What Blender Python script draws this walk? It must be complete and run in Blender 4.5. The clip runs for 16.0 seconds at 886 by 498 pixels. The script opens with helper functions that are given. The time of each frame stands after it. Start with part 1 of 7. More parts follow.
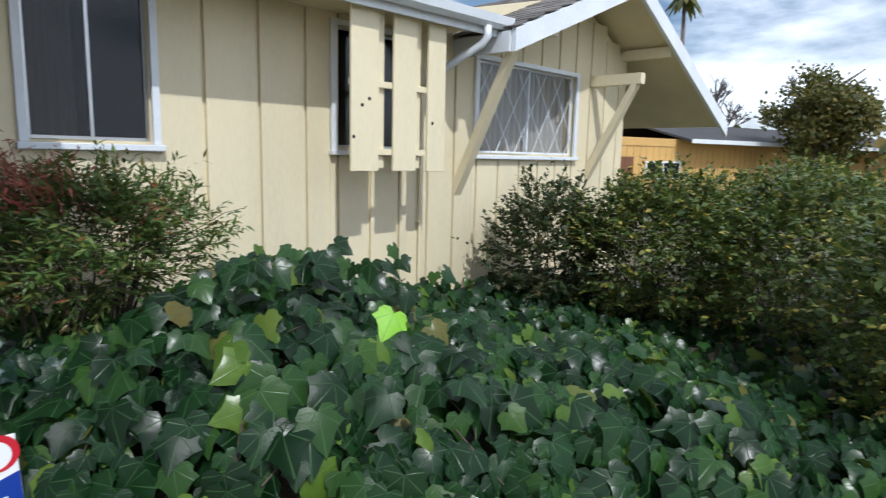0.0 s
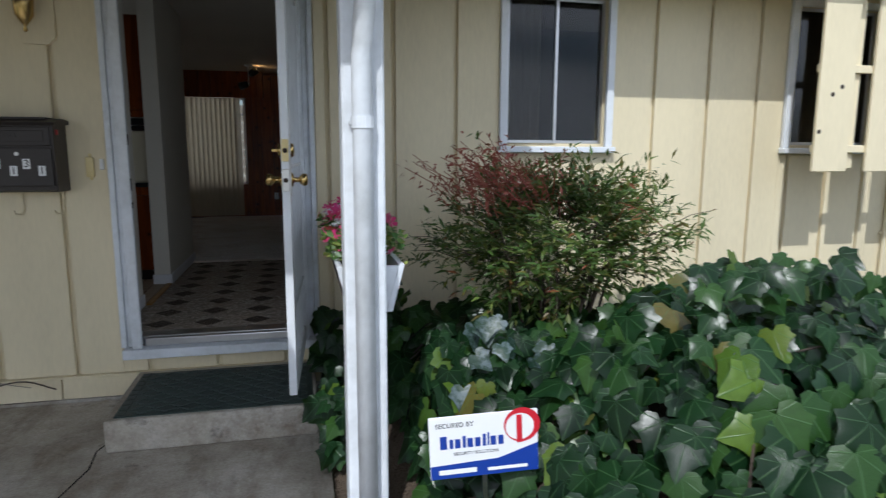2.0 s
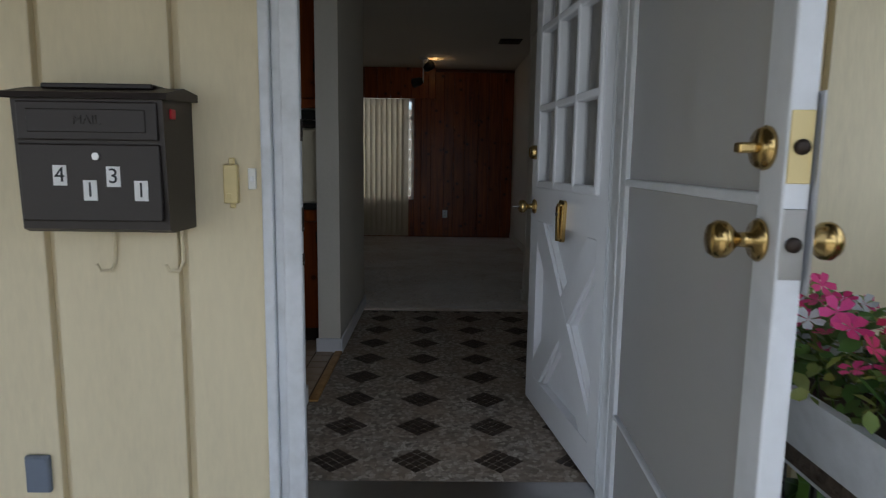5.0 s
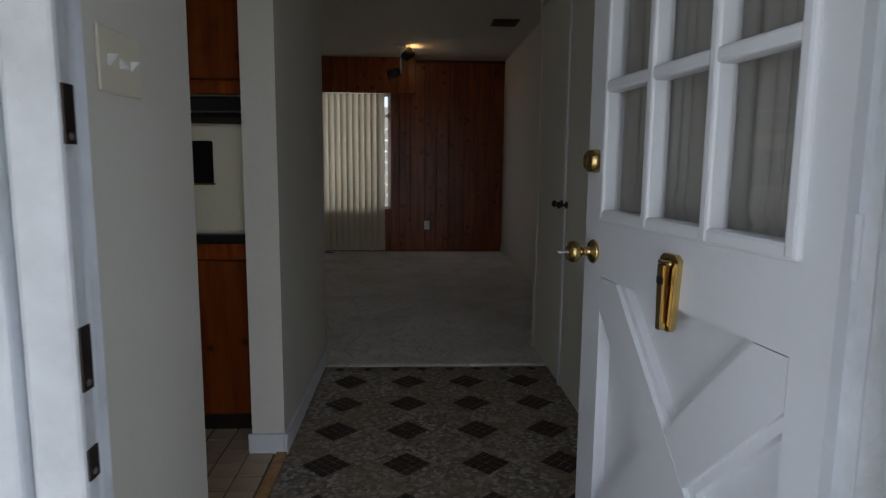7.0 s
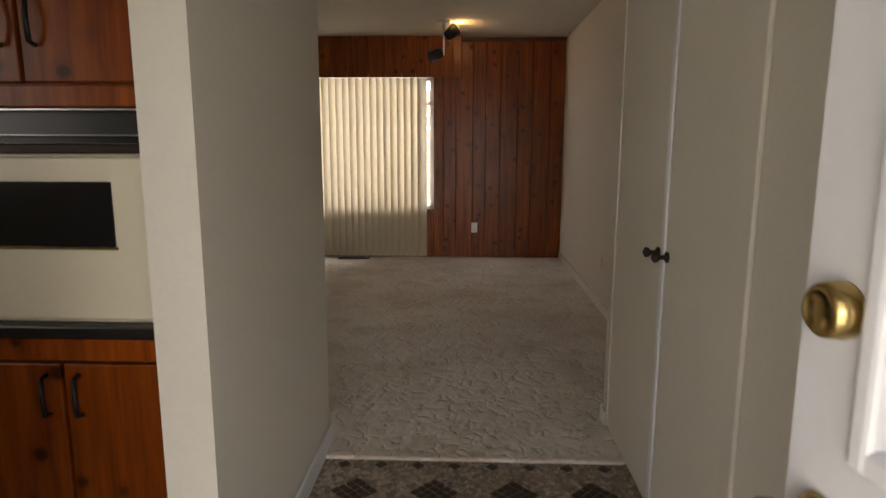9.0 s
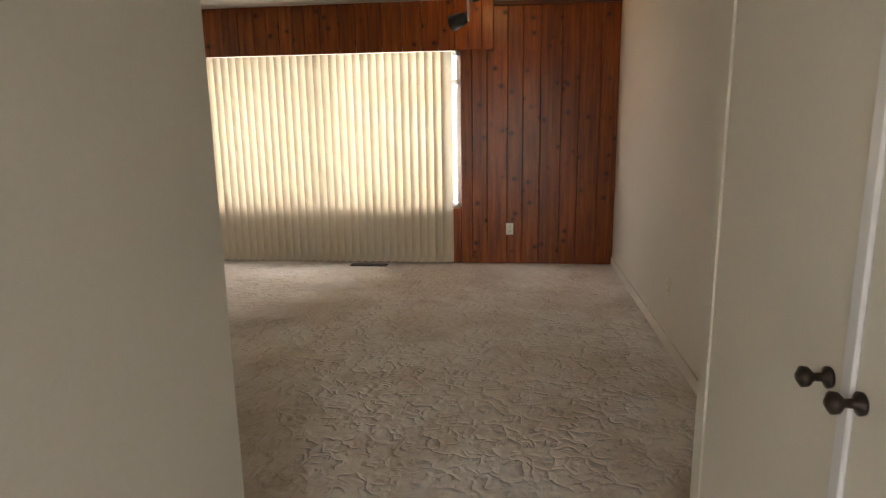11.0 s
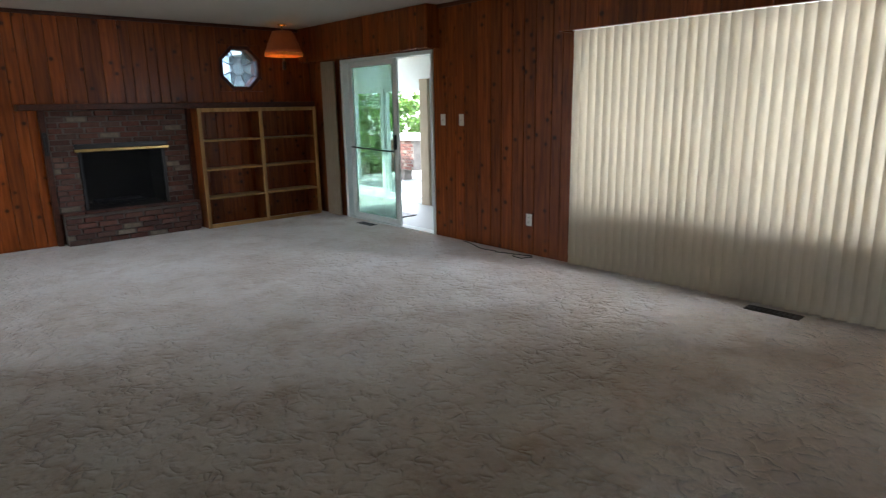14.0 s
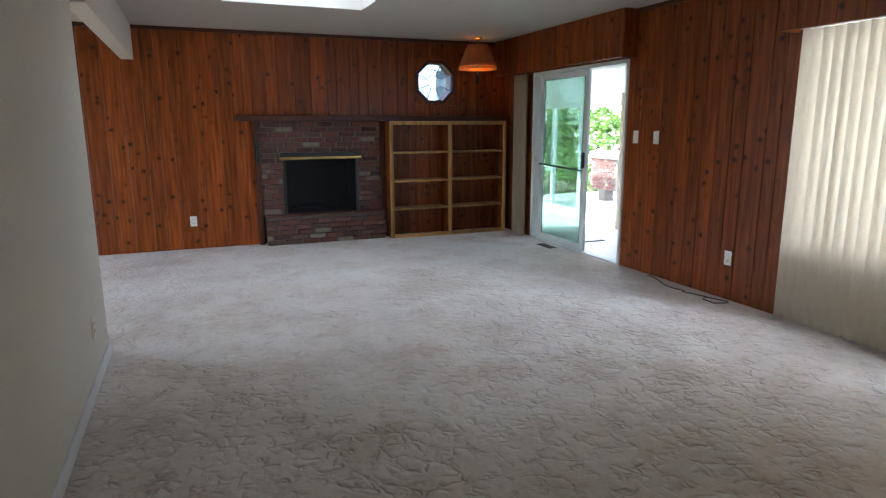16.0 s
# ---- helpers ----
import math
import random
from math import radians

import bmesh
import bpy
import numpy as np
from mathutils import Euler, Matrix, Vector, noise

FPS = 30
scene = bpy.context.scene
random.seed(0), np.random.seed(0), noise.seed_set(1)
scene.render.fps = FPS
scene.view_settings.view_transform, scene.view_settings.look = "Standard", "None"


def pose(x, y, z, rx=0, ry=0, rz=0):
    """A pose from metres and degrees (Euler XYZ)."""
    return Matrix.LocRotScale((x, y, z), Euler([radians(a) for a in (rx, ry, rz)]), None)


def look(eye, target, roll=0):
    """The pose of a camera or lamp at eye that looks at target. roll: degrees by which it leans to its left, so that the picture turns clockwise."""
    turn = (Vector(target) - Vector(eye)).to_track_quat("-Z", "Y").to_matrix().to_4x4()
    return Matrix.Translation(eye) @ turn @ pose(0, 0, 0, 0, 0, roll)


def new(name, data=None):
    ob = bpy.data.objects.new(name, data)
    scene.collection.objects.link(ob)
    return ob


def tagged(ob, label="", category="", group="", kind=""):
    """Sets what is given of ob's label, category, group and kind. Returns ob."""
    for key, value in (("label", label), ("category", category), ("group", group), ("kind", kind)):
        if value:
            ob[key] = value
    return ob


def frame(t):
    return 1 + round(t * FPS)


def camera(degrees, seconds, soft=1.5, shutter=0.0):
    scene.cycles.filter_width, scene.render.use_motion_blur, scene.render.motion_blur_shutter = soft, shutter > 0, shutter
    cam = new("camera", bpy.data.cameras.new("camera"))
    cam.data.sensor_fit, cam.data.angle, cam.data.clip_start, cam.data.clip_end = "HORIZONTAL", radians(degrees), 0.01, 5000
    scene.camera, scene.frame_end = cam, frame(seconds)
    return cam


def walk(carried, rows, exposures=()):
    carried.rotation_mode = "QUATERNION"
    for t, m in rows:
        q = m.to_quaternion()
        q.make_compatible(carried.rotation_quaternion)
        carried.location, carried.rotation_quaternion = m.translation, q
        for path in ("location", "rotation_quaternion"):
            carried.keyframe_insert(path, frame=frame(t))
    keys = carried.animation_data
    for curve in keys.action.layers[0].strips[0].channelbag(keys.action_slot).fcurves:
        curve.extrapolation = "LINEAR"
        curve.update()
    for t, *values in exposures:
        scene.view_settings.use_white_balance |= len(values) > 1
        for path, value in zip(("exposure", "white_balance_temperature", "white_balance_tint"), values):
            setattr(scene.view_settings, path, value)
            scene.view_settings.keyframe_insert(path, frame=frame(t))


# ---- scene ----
cam = camera(71.2, 16.0, soft=1.2, shutter=0.25)
PATH = [
    (0, (1.352, -4.26, 1.134), (2.771, -2.882, 0.835), 1.3),
    (0.5, (1.291, -4.23, 1.124), (2.474, -2.646, 0.822), 0.7),
    (1, (1.175, -4.148, 1.131), (2.104, -2.403, 0.828), 1.1),
    (1.5, (1.059, -4.062, 1.127), (1.714, -2.196, 0.829), 0.7),
    (2, (0.952, -3.937, 1.119), (1.392, -2.011, 0.81), 0.2),
    (2.5, (0.879, -3.702, 1.106), (0.991, -1.728, 0.803), 0.2),
    (3, (0.808, -3.373, 1.12), (0.721, -1.395, 0.841), 0.7),
    (3.5, (0.676, -3.004, 1.103), (0.633, -1.027, 0.808), 0.7),
    (4, (0.548, -2.643, 1.095), (0.508, -0.663, 0.817), 0.4),
    (4.5, (0.466, -2.233, 1.105), (0.43, -0.252, 0.837), 0.7),
    (4.7, (0.411, -2.083, 1.096), (0.415, -0.102, 0.821), 0.6),
    (6.8, (0.344, -0.818, 1.133), (0.413, 1.164, 0.868), 1.0),
    (7, (0.349, -0.725, 1.138), (0.445, 1.254, 0.867), 0.5),
    (7.5, (0.39, -0.482, 1.138), (0.439, 1.491, 0.816), -0.3),
    (8, (0.448, -0.229, 1.219), (0.397, 1.743, 0.893), -1.0),
    (8.5, (0.458, -0.031, 1.288), (0.404, 1.926, 0.876), -0.1),
    (9, (0.445, 0.26, 1.318), (0.367, 2.229, 0.977), 0.1),
    (9.2, (0.445, 0.387, 1.344), (0.347, 2.363, 1.054), -0.5),
    (11.5, (0.646, 1.646, 1.388), (0.29, 3.564, 0.948), -0.7),
    (12, (0.72, 1.961, 1.409), (0.079, 3.798, 0.945), -0.4),
    (12.5, (0.785, 2.189, 1.376), (-0.152, 3.896, 0.921), -0.7),
    (13, (0.746, 2.402, 1.415), (-0.357, 4.003, 0.949), -0.2),
    (13.5, (0.691, 2.595, 1.404), (-0.608, 4.046, 0.947), -0.6),
    (14, (0.65, 2.794, 1.425), (-0.803, 4.092, 0.973), -1.0),
    (14.5, (0.641, 2.905, 1.457), (-0.981, 3.999, 1.045), -0.6),
    (15, (0.647, 3.033, 1.438), (-1.088, 3.952, 1.056), -0.5),
    (15.5, (0.597, 3.143, 1.422), (-1.176, 3.986, 1.04), -1.0),
    (16, (0.488, 3.375, 1.4), (-1.331, 4.107, 1.005), -0.2),
]
EXPOSURES = [(0.0, 0.0, 5750, 9), (1.5, 0.0, 5750, 9), (2.5, 0.1, 5700, 9), (4.0, 0.3, 5750, 9), (4.7, 0.5, 5850, 9), (7.0, 1.2, 5850, 10), (7.5, 1.8, 6050, 10), (8.0, 2.2, 6300, 11), (9.0, 2.9, 7300, 15), (11.5, 3.7, 7100, 14), (12.0, 3.65, 6700, 14), (12.5, 3.55, 6400, 12), (13.5, 3.1, 5900, 10), (14.0, 3.0, 5750, 10), (14.5, 3.1, 5750, 11), (15.0, 3.3, 5800, 11), (16.0, 3.5, 5500, 11)]
walk(cam, [(t, look(eye, target, roll)) for t, eye, target, roll in PATH], EXPOSURES)

# ---- world and large lights ----
SUN = Vector((0.42, 1.0, -1.25)).normalized()
world = bpy.data.worlds.new("world")
scene.world = world
world.use_nodes = True


def build_world():
    nt = world.node_tree
    nt.nodes.clear()
    out = nt.nodes.new("ShaderNodeOutputWorld")
    bg = nt.nodes.new("ShaderNodeBackground")
    sky = nt.nodes.new("ShaderNodeTexSky")
    sky.sky_type, sky.sun_disc = "NISHITA", False
    sky.sun_elevation = math.asin(-SUN.z)
    sky.sun_rotation = math.atan2(-SUN.x, -SUN.y)
    sky.dust_density = 1.5
    co = nt.nodes.new("ShaderNodeTexCoord")
    mp = nt.nodes.new("ShaderNodeMapping")
    mp.inputs["Scale"].default_value = (1.0, 1.0, 3.2)
    cloud = nt.nodes.new("ShaderNodeTexNoise")
    cloud.inputs["Scale"].default_value = 2.6
    cloud.inputs["Detail"].default_value = 7
    cloud.inputs["Roughness"].default_value = 0.55
    ramp = nt.nodes.new("ShaderNodeValToRGB")
    ramp.color_ramp.elements[0].position, ramp.color_ramp.elements[1].position = 0.36, 0.54
    mix = nt.nodes.new("ShaderNodeMix")
    mix.data_type = "RGBA"
    nt.links.new(co.outputs["Generated"], mp.inputs["Vector"])
    nt.links.new(mp.outputs["Vector"], cloud.inputs["Vector"])
    nt.links.new(cloud.outputs["Fac"], ramp.inputs["Fac"])
    nt.links.new(ramp.outputs["Color"], mix.inputs["Factor"])
    nt.links.new(sky.outputs["Color"], mix.inputs["A"])
    mix.inputs["B"].default_value = (13.0, 13.3, 13.8, 1)
    nt.links.new(mix.outputs["Result"], bg.inputs["Color"])
    bg.inputs["Strength"].default_value = 0.10
    nt.links.new(bg.outputs["Background"], out.inputs["Surface"])


build_world()


def sun_lamp():
    data = bpy.data.lights.new("sun", "SUN")
    data.energy, data.angle, data.color = 3.0, radians(0.6), (1.0, 0.95, 0.86)
    ob = new("sun", data)
    ob.matrix_basis = look((0, -10, 10), Vector((0, -10, 10)) + SUN)


sun_lamp()


def area(name, eye, target, sx, sy, watts, colour):
    data = bpy.data.lights.new(name, "AREA")
    data.shape, data.size, data.size_y, data.energy, data.color = "RECTANGLE", sx, sy, watts, colour
    ob = new(name, data)
    ob.matrix_basis = look(eye, target)
    return ob


def bulb(name, at, watts, colour, radius=0.03):
    data = bpy.data.lights.new(name, "POINT")
    data.energy, data.color, data.shadow_soft_size = watts, colour, radius
    ob = new(name, data)
    ob.location = at
    return ob


# daylight that the window, the patio door and the skylight let in
area("window_daylight", (-1.27, 7.44, 1.29), (-1.31, 5.0, 0.9), 2.5, 1.4, 16, (0.95, 0.98, 1.0))
area("patio_daylight", (-5.6, 8.1, 2.16), (-5.4, 7.4, 0.0), 2.4, 0.9, 1.7, (0.90, 0.97, 1.0))
area("skylight_daylight", (-4.75, 4.3, 2.95), (-4.75, 4.3, 0.0), 1.0, 1.1, 2.4, (0.95, 0.98, 1.0))
area("kitchen_daylight", (-2.1, 0.12, 1.62), (-1.3, 1.7, 1.0), 0.86, 0.9, 0.8, (1.0, 0.97, 0.92))
area("doorway_daylight", (0.46, -0.03, 1.02), (0.46, 3.0, 0.8), 0.80, 1.8, 1.05, (0.93, 0.97, 1.0))
bulb("pendant_bulb", (-6.62, 6.70, 2.14), 4.5, (1.0, 0.55, 0.18))
bulb("spot_bulb", (0.36, 6.38, 2.37), 0.25, (1.0, 0.62, 0.28))

# ---- materials ----


class Nodes:
    def __init__(self, name):
        self.m = bpy.data.materials.new(name)
        self.m.use_nodes = True
        self.nt = self.m.node_tree
        self.bsdf = self.nt.nodes["Principled BSDF"]

    def add(self, kind, **kw):
        n = self.nt.nodes.new(kind)
        for k, v in kw.items():
            n.inputs[k.replace("_", " ")].default_value = v
        return n

    def link(self, a, b):
        self.nt.links.new(a, b)

    def coords(self, scale=(1, 1, 1), shift=False, kind="Object"):
        co = self.add("ShaderNodeTexCoord")
        mp = self.add("ShaderNodeMapping")
        mp.inputs["Scale"].default_value = scale
        self.link(co.outputs[kind], mp.inputs["Vector"])
        if shift:
            info = self.add("ShaderNodeObjectInfo")
            mul = self.add("ShaderNodeVectorMath")
            mul.operation = "SCALE"
            mul.inputs[0].default_value = (37.0, 53.0, 71.0)
            self.link(info.outputs["Random"], mul.inputs["Scale"])
            self.link(mul.outputs[0], mp.inputs["Location"])
        return mp.outputs["Vector"]

    def noise(self, vec, scale, detail=4, rough=0.55):
        n = self.add("ShaderNodeTexNoise", Scale=scale, Detail=detail, Roughness=rough)
        self.link(vec, n.inputs["Vector"])
        return n.outputs["Fac"]

    def ramp(self, fac, stops):
        r = self.add("ShaderNodeValToRGB")
        while len(r.color_ramp.elements) < len(stops):
            r.color_ramp.elements.new(0.5)
        for e, (p, c) in zip(r.color_ramp.elements, stops):
            e.position, e.color = p, (*c, 1) if len(c) == 3 else c
        self.link(fac, r.inputs["Fac"])
        return r.outputs["Color"]

    def mix(self, fac, a, b, mode="MIX"):
        n = self.add("ShaderNodeMix")
        n.data_type, n.blend_type = "RGBA", mode
        for s, v in (("Factor", fac), ("A", a), ("B", b)):
            if isinstance(v, (int, float)):
                n.inputs[s].default_value = v
            elif isinstance(v, tuple):
                n.inputs[s].default_value = (*v, 1)
            else:
                self.link(v, n.inputs[s])
        return n.outputs["Result"]

    def bump(self, height, strength, distance=0.01):
        b = self.add("ShaderNodeBump", Strength=strength, Distance=distance)
        self.link(height, b.inputs["Height"])
        self.link(b.outputs["Normal"], self.bsdf.inputs["Normal"])

    def done(self, colour=None, rough=0.6, metal=0.0):
        if colour is not None:
            if isinstance(colour, tuple):
                self.bsdf.inputs["Base Color"].default_value = (*colour, 1)
            else:
                self.link(colour, self.bsdf.inputs["Base Color"])
        if isinstance(rough, float):
            self.bsdf.inputs["Roughness"].default_value = rough
        else:
            self.link(rough, self.bsdf.inputs["Roughness"])
        self.bsdf.inputs["Metallic"].default_value = metal
        return self.m


def surface(name, colour, rough=0.6, metal=0.0, big=1.5, fine=40, var=0.16, bump=0.15, dist=0.004, stain=None, kind="Object", stretch=(1, 1, 1)):
    """A plain coat with blotches at one scale, grain at another and fine relief."""
    n = Nodes(name)
    v = n.coords(stretch, kind=kind)
    a, b = n.noise(v, big, 5), n.noise(v, fine, 4)
    dark = tuple(c * (1 - 1.6 * var) for c in colour) if stain is None else stain
    c = n.mix(n.ramp(a, [(0.35, (0, 0, 0)), (0.75, (1, 1, 1))]), colour, dark)
    c = n.mix(n.ramp(b, [(0.3, (0, 0, 0)), (0.8, (0.5, 0.5, 0.5))]), c, tuple(min(1, x * (1 + var)) for x in colour))
    n.bump(b, bump, dist)
    return n.done(c, rough, metal)


def leaf_mat(name, stops, rough=0.4, vein=False, gloss=0.35):
    n = Nodes(name)
    geo = n.add("ShaderNodeNewGeometry")
    info = n.add("ShaderNodeObjectInfo")
    ad = n.add("ShaderNodeMath")
    ad.operation = "ADD"
    n.link(geo.outputs["Random Per Island"], ad.inputs[0])
    n.link(info.outputs["Random"], ad.inputs[1])
    fr = n.add("ShaderNodeMath")
    fr.operation = "FRACT"
    n.link(ad.outputs[0], fr.inputs[0])
    c = n.ramp(fr.outputs[0], stops)
    g = n.noise(n.coords(), 30, 3)
    c = n.mix(0.35, c, n.ramp(g, [(0.3, (0.3, 0.3, 0.3)), (0.7, (1, 1, 1))]), "MULTIPLY")
    if vein:
        uv = n.add("ShaderNodeUVMap")
        sp = n.add("ShaderNodeSeparateXYZ")
        n.link(uv.outputs[0], sp.inputs[0])

        def calc(op, a, b=None):
            q = n.add("ShaderNodeMath")
            q.operation = op
            for i, s in enumerate((a, b)):
                if isinstance(s, (int, float)):
                    q.inputs[i].default_value = s
                elif s is not None:
                    n.link(s, q.inputs[i])
            return q.outputs[0]
        u = calc("ABSOLUTE", sp.outputs[0])
        w = calc("SUBTRACT", sp.outputs[1], 0.05)
        ang = calc("ARCTAN2", u, w)
        r = calc("SQRT", calc("ADD", calc("MULTIPLY", u, u), calc("MULTIPLY", w, w)))
        d = calc("MULTIPLY", calc("SUBTRACT", 1.0, calc("COSINE", calc("MULTIPLY", ang, 7.4))), r)
        rib = n.ramp(d, [(0.0, (0.9, 0.9, 0.9)), (0.026, (0, 0, 0))])
        c = n.mix(rib, c, n.mix(0.55, c, (0.07, 0.15, 0.05)))
        n.bump(n.mix(0.5, g, rib), 0.35, 0.006)
    else:
        n.bump(g, 0.2, 0.004)
    n.bsdf.inputs["Specular IOR Level"].default_value = gloss
    m = n.done(c, rough)
    tr = n.add("ShaderNodeBsdfTranslucent")
    n.link(n.mix(0.5, c, (0.25, 0.35, 0.05)), tr.inputs["Color"])
    sh = n.add("ShaderNodeMixShader", Fac=0.18)
    n.link(n.bsdf.outputs[0], sh.inputs[1])
    n.link(tr.outputs[0], sh.inputs[2])
    n.link(sh.outputs[0], n.nt.nodes["Material Output"].inputs["Surface"])
    return m


def pine(name, light, mid, dark, rough=0.32, knots=True, span=(1, 1, 1)):
    """Knotty pine with long grain up the board; every board has its own tone."""
    n = Nodes(name)
    v = n.coords((14 * span[0], 14 * span[1], 0.9 * span[2]), True)
    grain = n.noise(v, 2.2, 6, 0.6)
    c = n.ramp(grain, [(0.30, dark), (0.52, mid), (0.72, light)])
    info = n.add("ShaderNodeObjectInfo")
    tone = n.ramp(info.outputs["Random"], [(0, (0.66, 0.64, 0.62)), (0.5, (0.88, 0.88, 0.88)), (1, (1.1, 1.08, 1.05))])
    c = n.mix(1.0, c, tone, "MULTIPLY")
    if knots:
        kv = n.coords((4.4 * span[0], 4.4 * span[1], 4.6 * span[2]), True)
        w = n.add("ShaderNodeTexVoronoi", Scale=1.7, Randomness=1.0)
        n.link(kv, w.inputs["Vector"])
        spot = n.ramp(w.outputs["Distance"], [(0.08, (0.9, 0.9, 0.9)), (0.14, (0.7, 0.7, 0.7)), (0.175, (0.22, 0.22, 0.22)), (0.32, (0, 0, 0))])
        c = n.mix(spot, c, tuple(x * 0.10 for x in mid))
    blotch = n.noise(n.coords((1, 1, 0.5), True), 1.7, 3)
    c = n.mix(0.4, c, n.ramp(blotch, [(0.3, (0.45, 0.42, 0.4)), (0.7, (1, 1, 1))]), "MULTIPLY")
    n.bump(grain, 0.12, 0.003)
    n.bsdf.inputs["Specular IOR Level"].default_value = 0.3
    return n.done(c, rough)


def carpet_mat():
    """Sculpted cut pile: worn plateaus with soft scalloped rims, traffic stains."""
    n = Nodes("carpet")
    v = n.coords()
    wob = n.noise(v, 7.0, 2)
    sc = n.add("ShaderNodeVectorMath")
    sc.operation = "SCALE"
    n.link(wob, sc.inputs[0])
    sc.inputs["Scale"].default_value = 0.22
    co = n.add("ShaderNodeVectorMath")
    co.operation = "ADD"
    n.link(v, co.inputs[0])
    n.link(sc.outputs[0], co.inputs[1])
    dome = n.add("ShaderNodeTexVoronoi", Scale=10.5, Randomness=1.0)
    dome.feature = "DISTANCE_TO_EDGE"
    n.link(co.outputs[0], dome.inputs["Vector"])
    rim = n.ramp(dome.outputs["Distance"], [(0.0, (0.1, 0.1, 0.1)), (0.10, (0.5, 0.5, 0.5)), (0.24, (0.86, 0.86, 0.86)), (0.42, (1, 1, 1))])
    rim = n.mix(n.ramp(n.noise(v, 10.0, 2), [(0.40, (0, 0, 0)), (0.60, (1, 1, 1))]), (0.84, 0.84, 0.84), rim)
    tuft = n.noise(v, 240, 2)
    clump = n.noise(v, 38, 3)
    stain = n.noise(v, 0.8, 5, 0.6)
    c = n.ramp(stain, [(0.34, (0.60, 0.50, 0.405)), (0.5, (0.75, 0.67, 0.585)), (0.66, (0.83, 0.78, 0.72))])
    c = n.mix(n.ramp(n.noise(v, 2.1, 5, 0.7), [(0.48, (0, 0, 0)), (0.72, (0.7, 0.7, 0.7))]), c, (0.45, 0.325, 0.215))
    c = n.mix(n.ramp(n.noise(v, 5.3, 4, 0.7), [(0.60, (0, 0, 0)), (0.76, (0.5, 0.5, 0.5))]), c, (0.34, 0.23, 0.145))
    c = n.mix(0.14, c, n.ramp(tuft, [(0.3, (0.2, 0.2, 0.2)), (0.7, (1, 1, 1))]), "MULTIPLY")
    c = n.mix(0.20, c, n.ramp(clump, [(0.3, (0.5, 0.5, 0.5)), (0.65, (1, 1, 1))]), "MULTIPLY")
    h = n.mix(0.16, rim, tuft)
    h = n.mix(0.22, h, clump)
    n.bump(h, 1.0, 0.029)
    n.bsdf.inputs["Sheen Weight"].default_value = 0.45
    n.bsdf.inputs["Sheen Tint"].default_value = (0.86, 0.93, 1.0, 1)
    return n.done(c, 0.95)


def concrete_mat():
    """Old porch slab: pale worn cement, brown run-off stains, dark blotches and pitted grain."""
    n = Nodes("concrete")
    v = n.coords()
    grain, mid = n.noise(v, 70, 5, 0.6), n.noise(v, 9, 5, 0.65)
    c = n.ramp(n.noise(v, 2.0, 6, 0.65), [(0.30, (0.27, 0.225, 0.175)), (0.46, (0.44, 0.395, 0.33)), (0.60, (0.56, 0.52, 0.46)), (0.75, (0.66, 0.63, 0.58))])
    c = n.mix(n.ramp(n.noise(n.coords((1, 0.4, 1)), 3.4, 5, 0.7), [(0.50, (0, 0, 0)), (0.70, (0.75, 0.75, 0.75))]), c, (0.19, 0.14, 0.095))
    c = n.mix(n.ramp(mid, [(0.60, (0, 0, 0)), (0.72, (0.6, 0.6, 0.6))]), c, (0.10, 0.08, 0.062))
    c = n.mix(0.45, c, n.ramp(grain, [(0.3, (0.45, 0.45, 0.45)), (0.65, (1, 1, 1))]), "MULTIPLY")
    n.bump(n.mix(0.5, grain, mid), 0.6, 0.006)
    return n.done(c, 0.9)


def blotched_mat():
    """Ivy leaves with pale blue-grey blotches over dark green."""
    n = Nodes("blotched_ivy_leaf")
    v = n.coords(shift=True)
    c = n.mix(n.ramp(n.noise(v, 2.6, 5, 0.7), [(0.47, (0, 0, 0)), (0.60, (0.9, 0.9, 0.9))]), (0.013, 0.038, 0.021), (0.095, 0.128, 0.138))
    n.bump(n.noise(v, 5, 4), 0.3, 0.01)
    return n.done(c, 0.42)


def pebble_vinyl():
    n = Nodes("pebble_vinyl")
    v = n.coords()
    cell = n.add("ShaderNodeTexVoronoi", Scale=55.0)
    n.link(v, cell.inputs["Vector"])
    edge = n.add("ShaderNodeTexVoronoi", Scale=55.0)
    edge.feature = "DISTANCE_TO_EDGE"
    n.link(v, edge.inputs["Vector"])
    bw = n.add("ShaderNodeRGBToBW")
    n.link(cell.outputs["Color"], bw.inputs[0])
    c = n.ramp(bw.outputs[0], [(0.2, (0.10, 0.085, 0.07)), (0.5, (0.24, 0.21, 0.18)), (0.8, (0.45, 0.41, 0.36))])
    c = n.mix(n.ramp(edge.outputs["Distance"], [(0.0, (1, 1, 1)), (0.07, (0, 0, 0))]), c, (0.16, 0.13, 0.10))
    c = n.mix(n.ramp(n.noise(v, 4, 4), [(0.35, (0, 0, 0)), (0.7, (0.7, 0.7, 0.7))]), c, (0.22, 0.16, 0.11))
    n.bump(edge.outputs["Distance"], 0.35, 0.004)
    return n.done(c, 0.5)


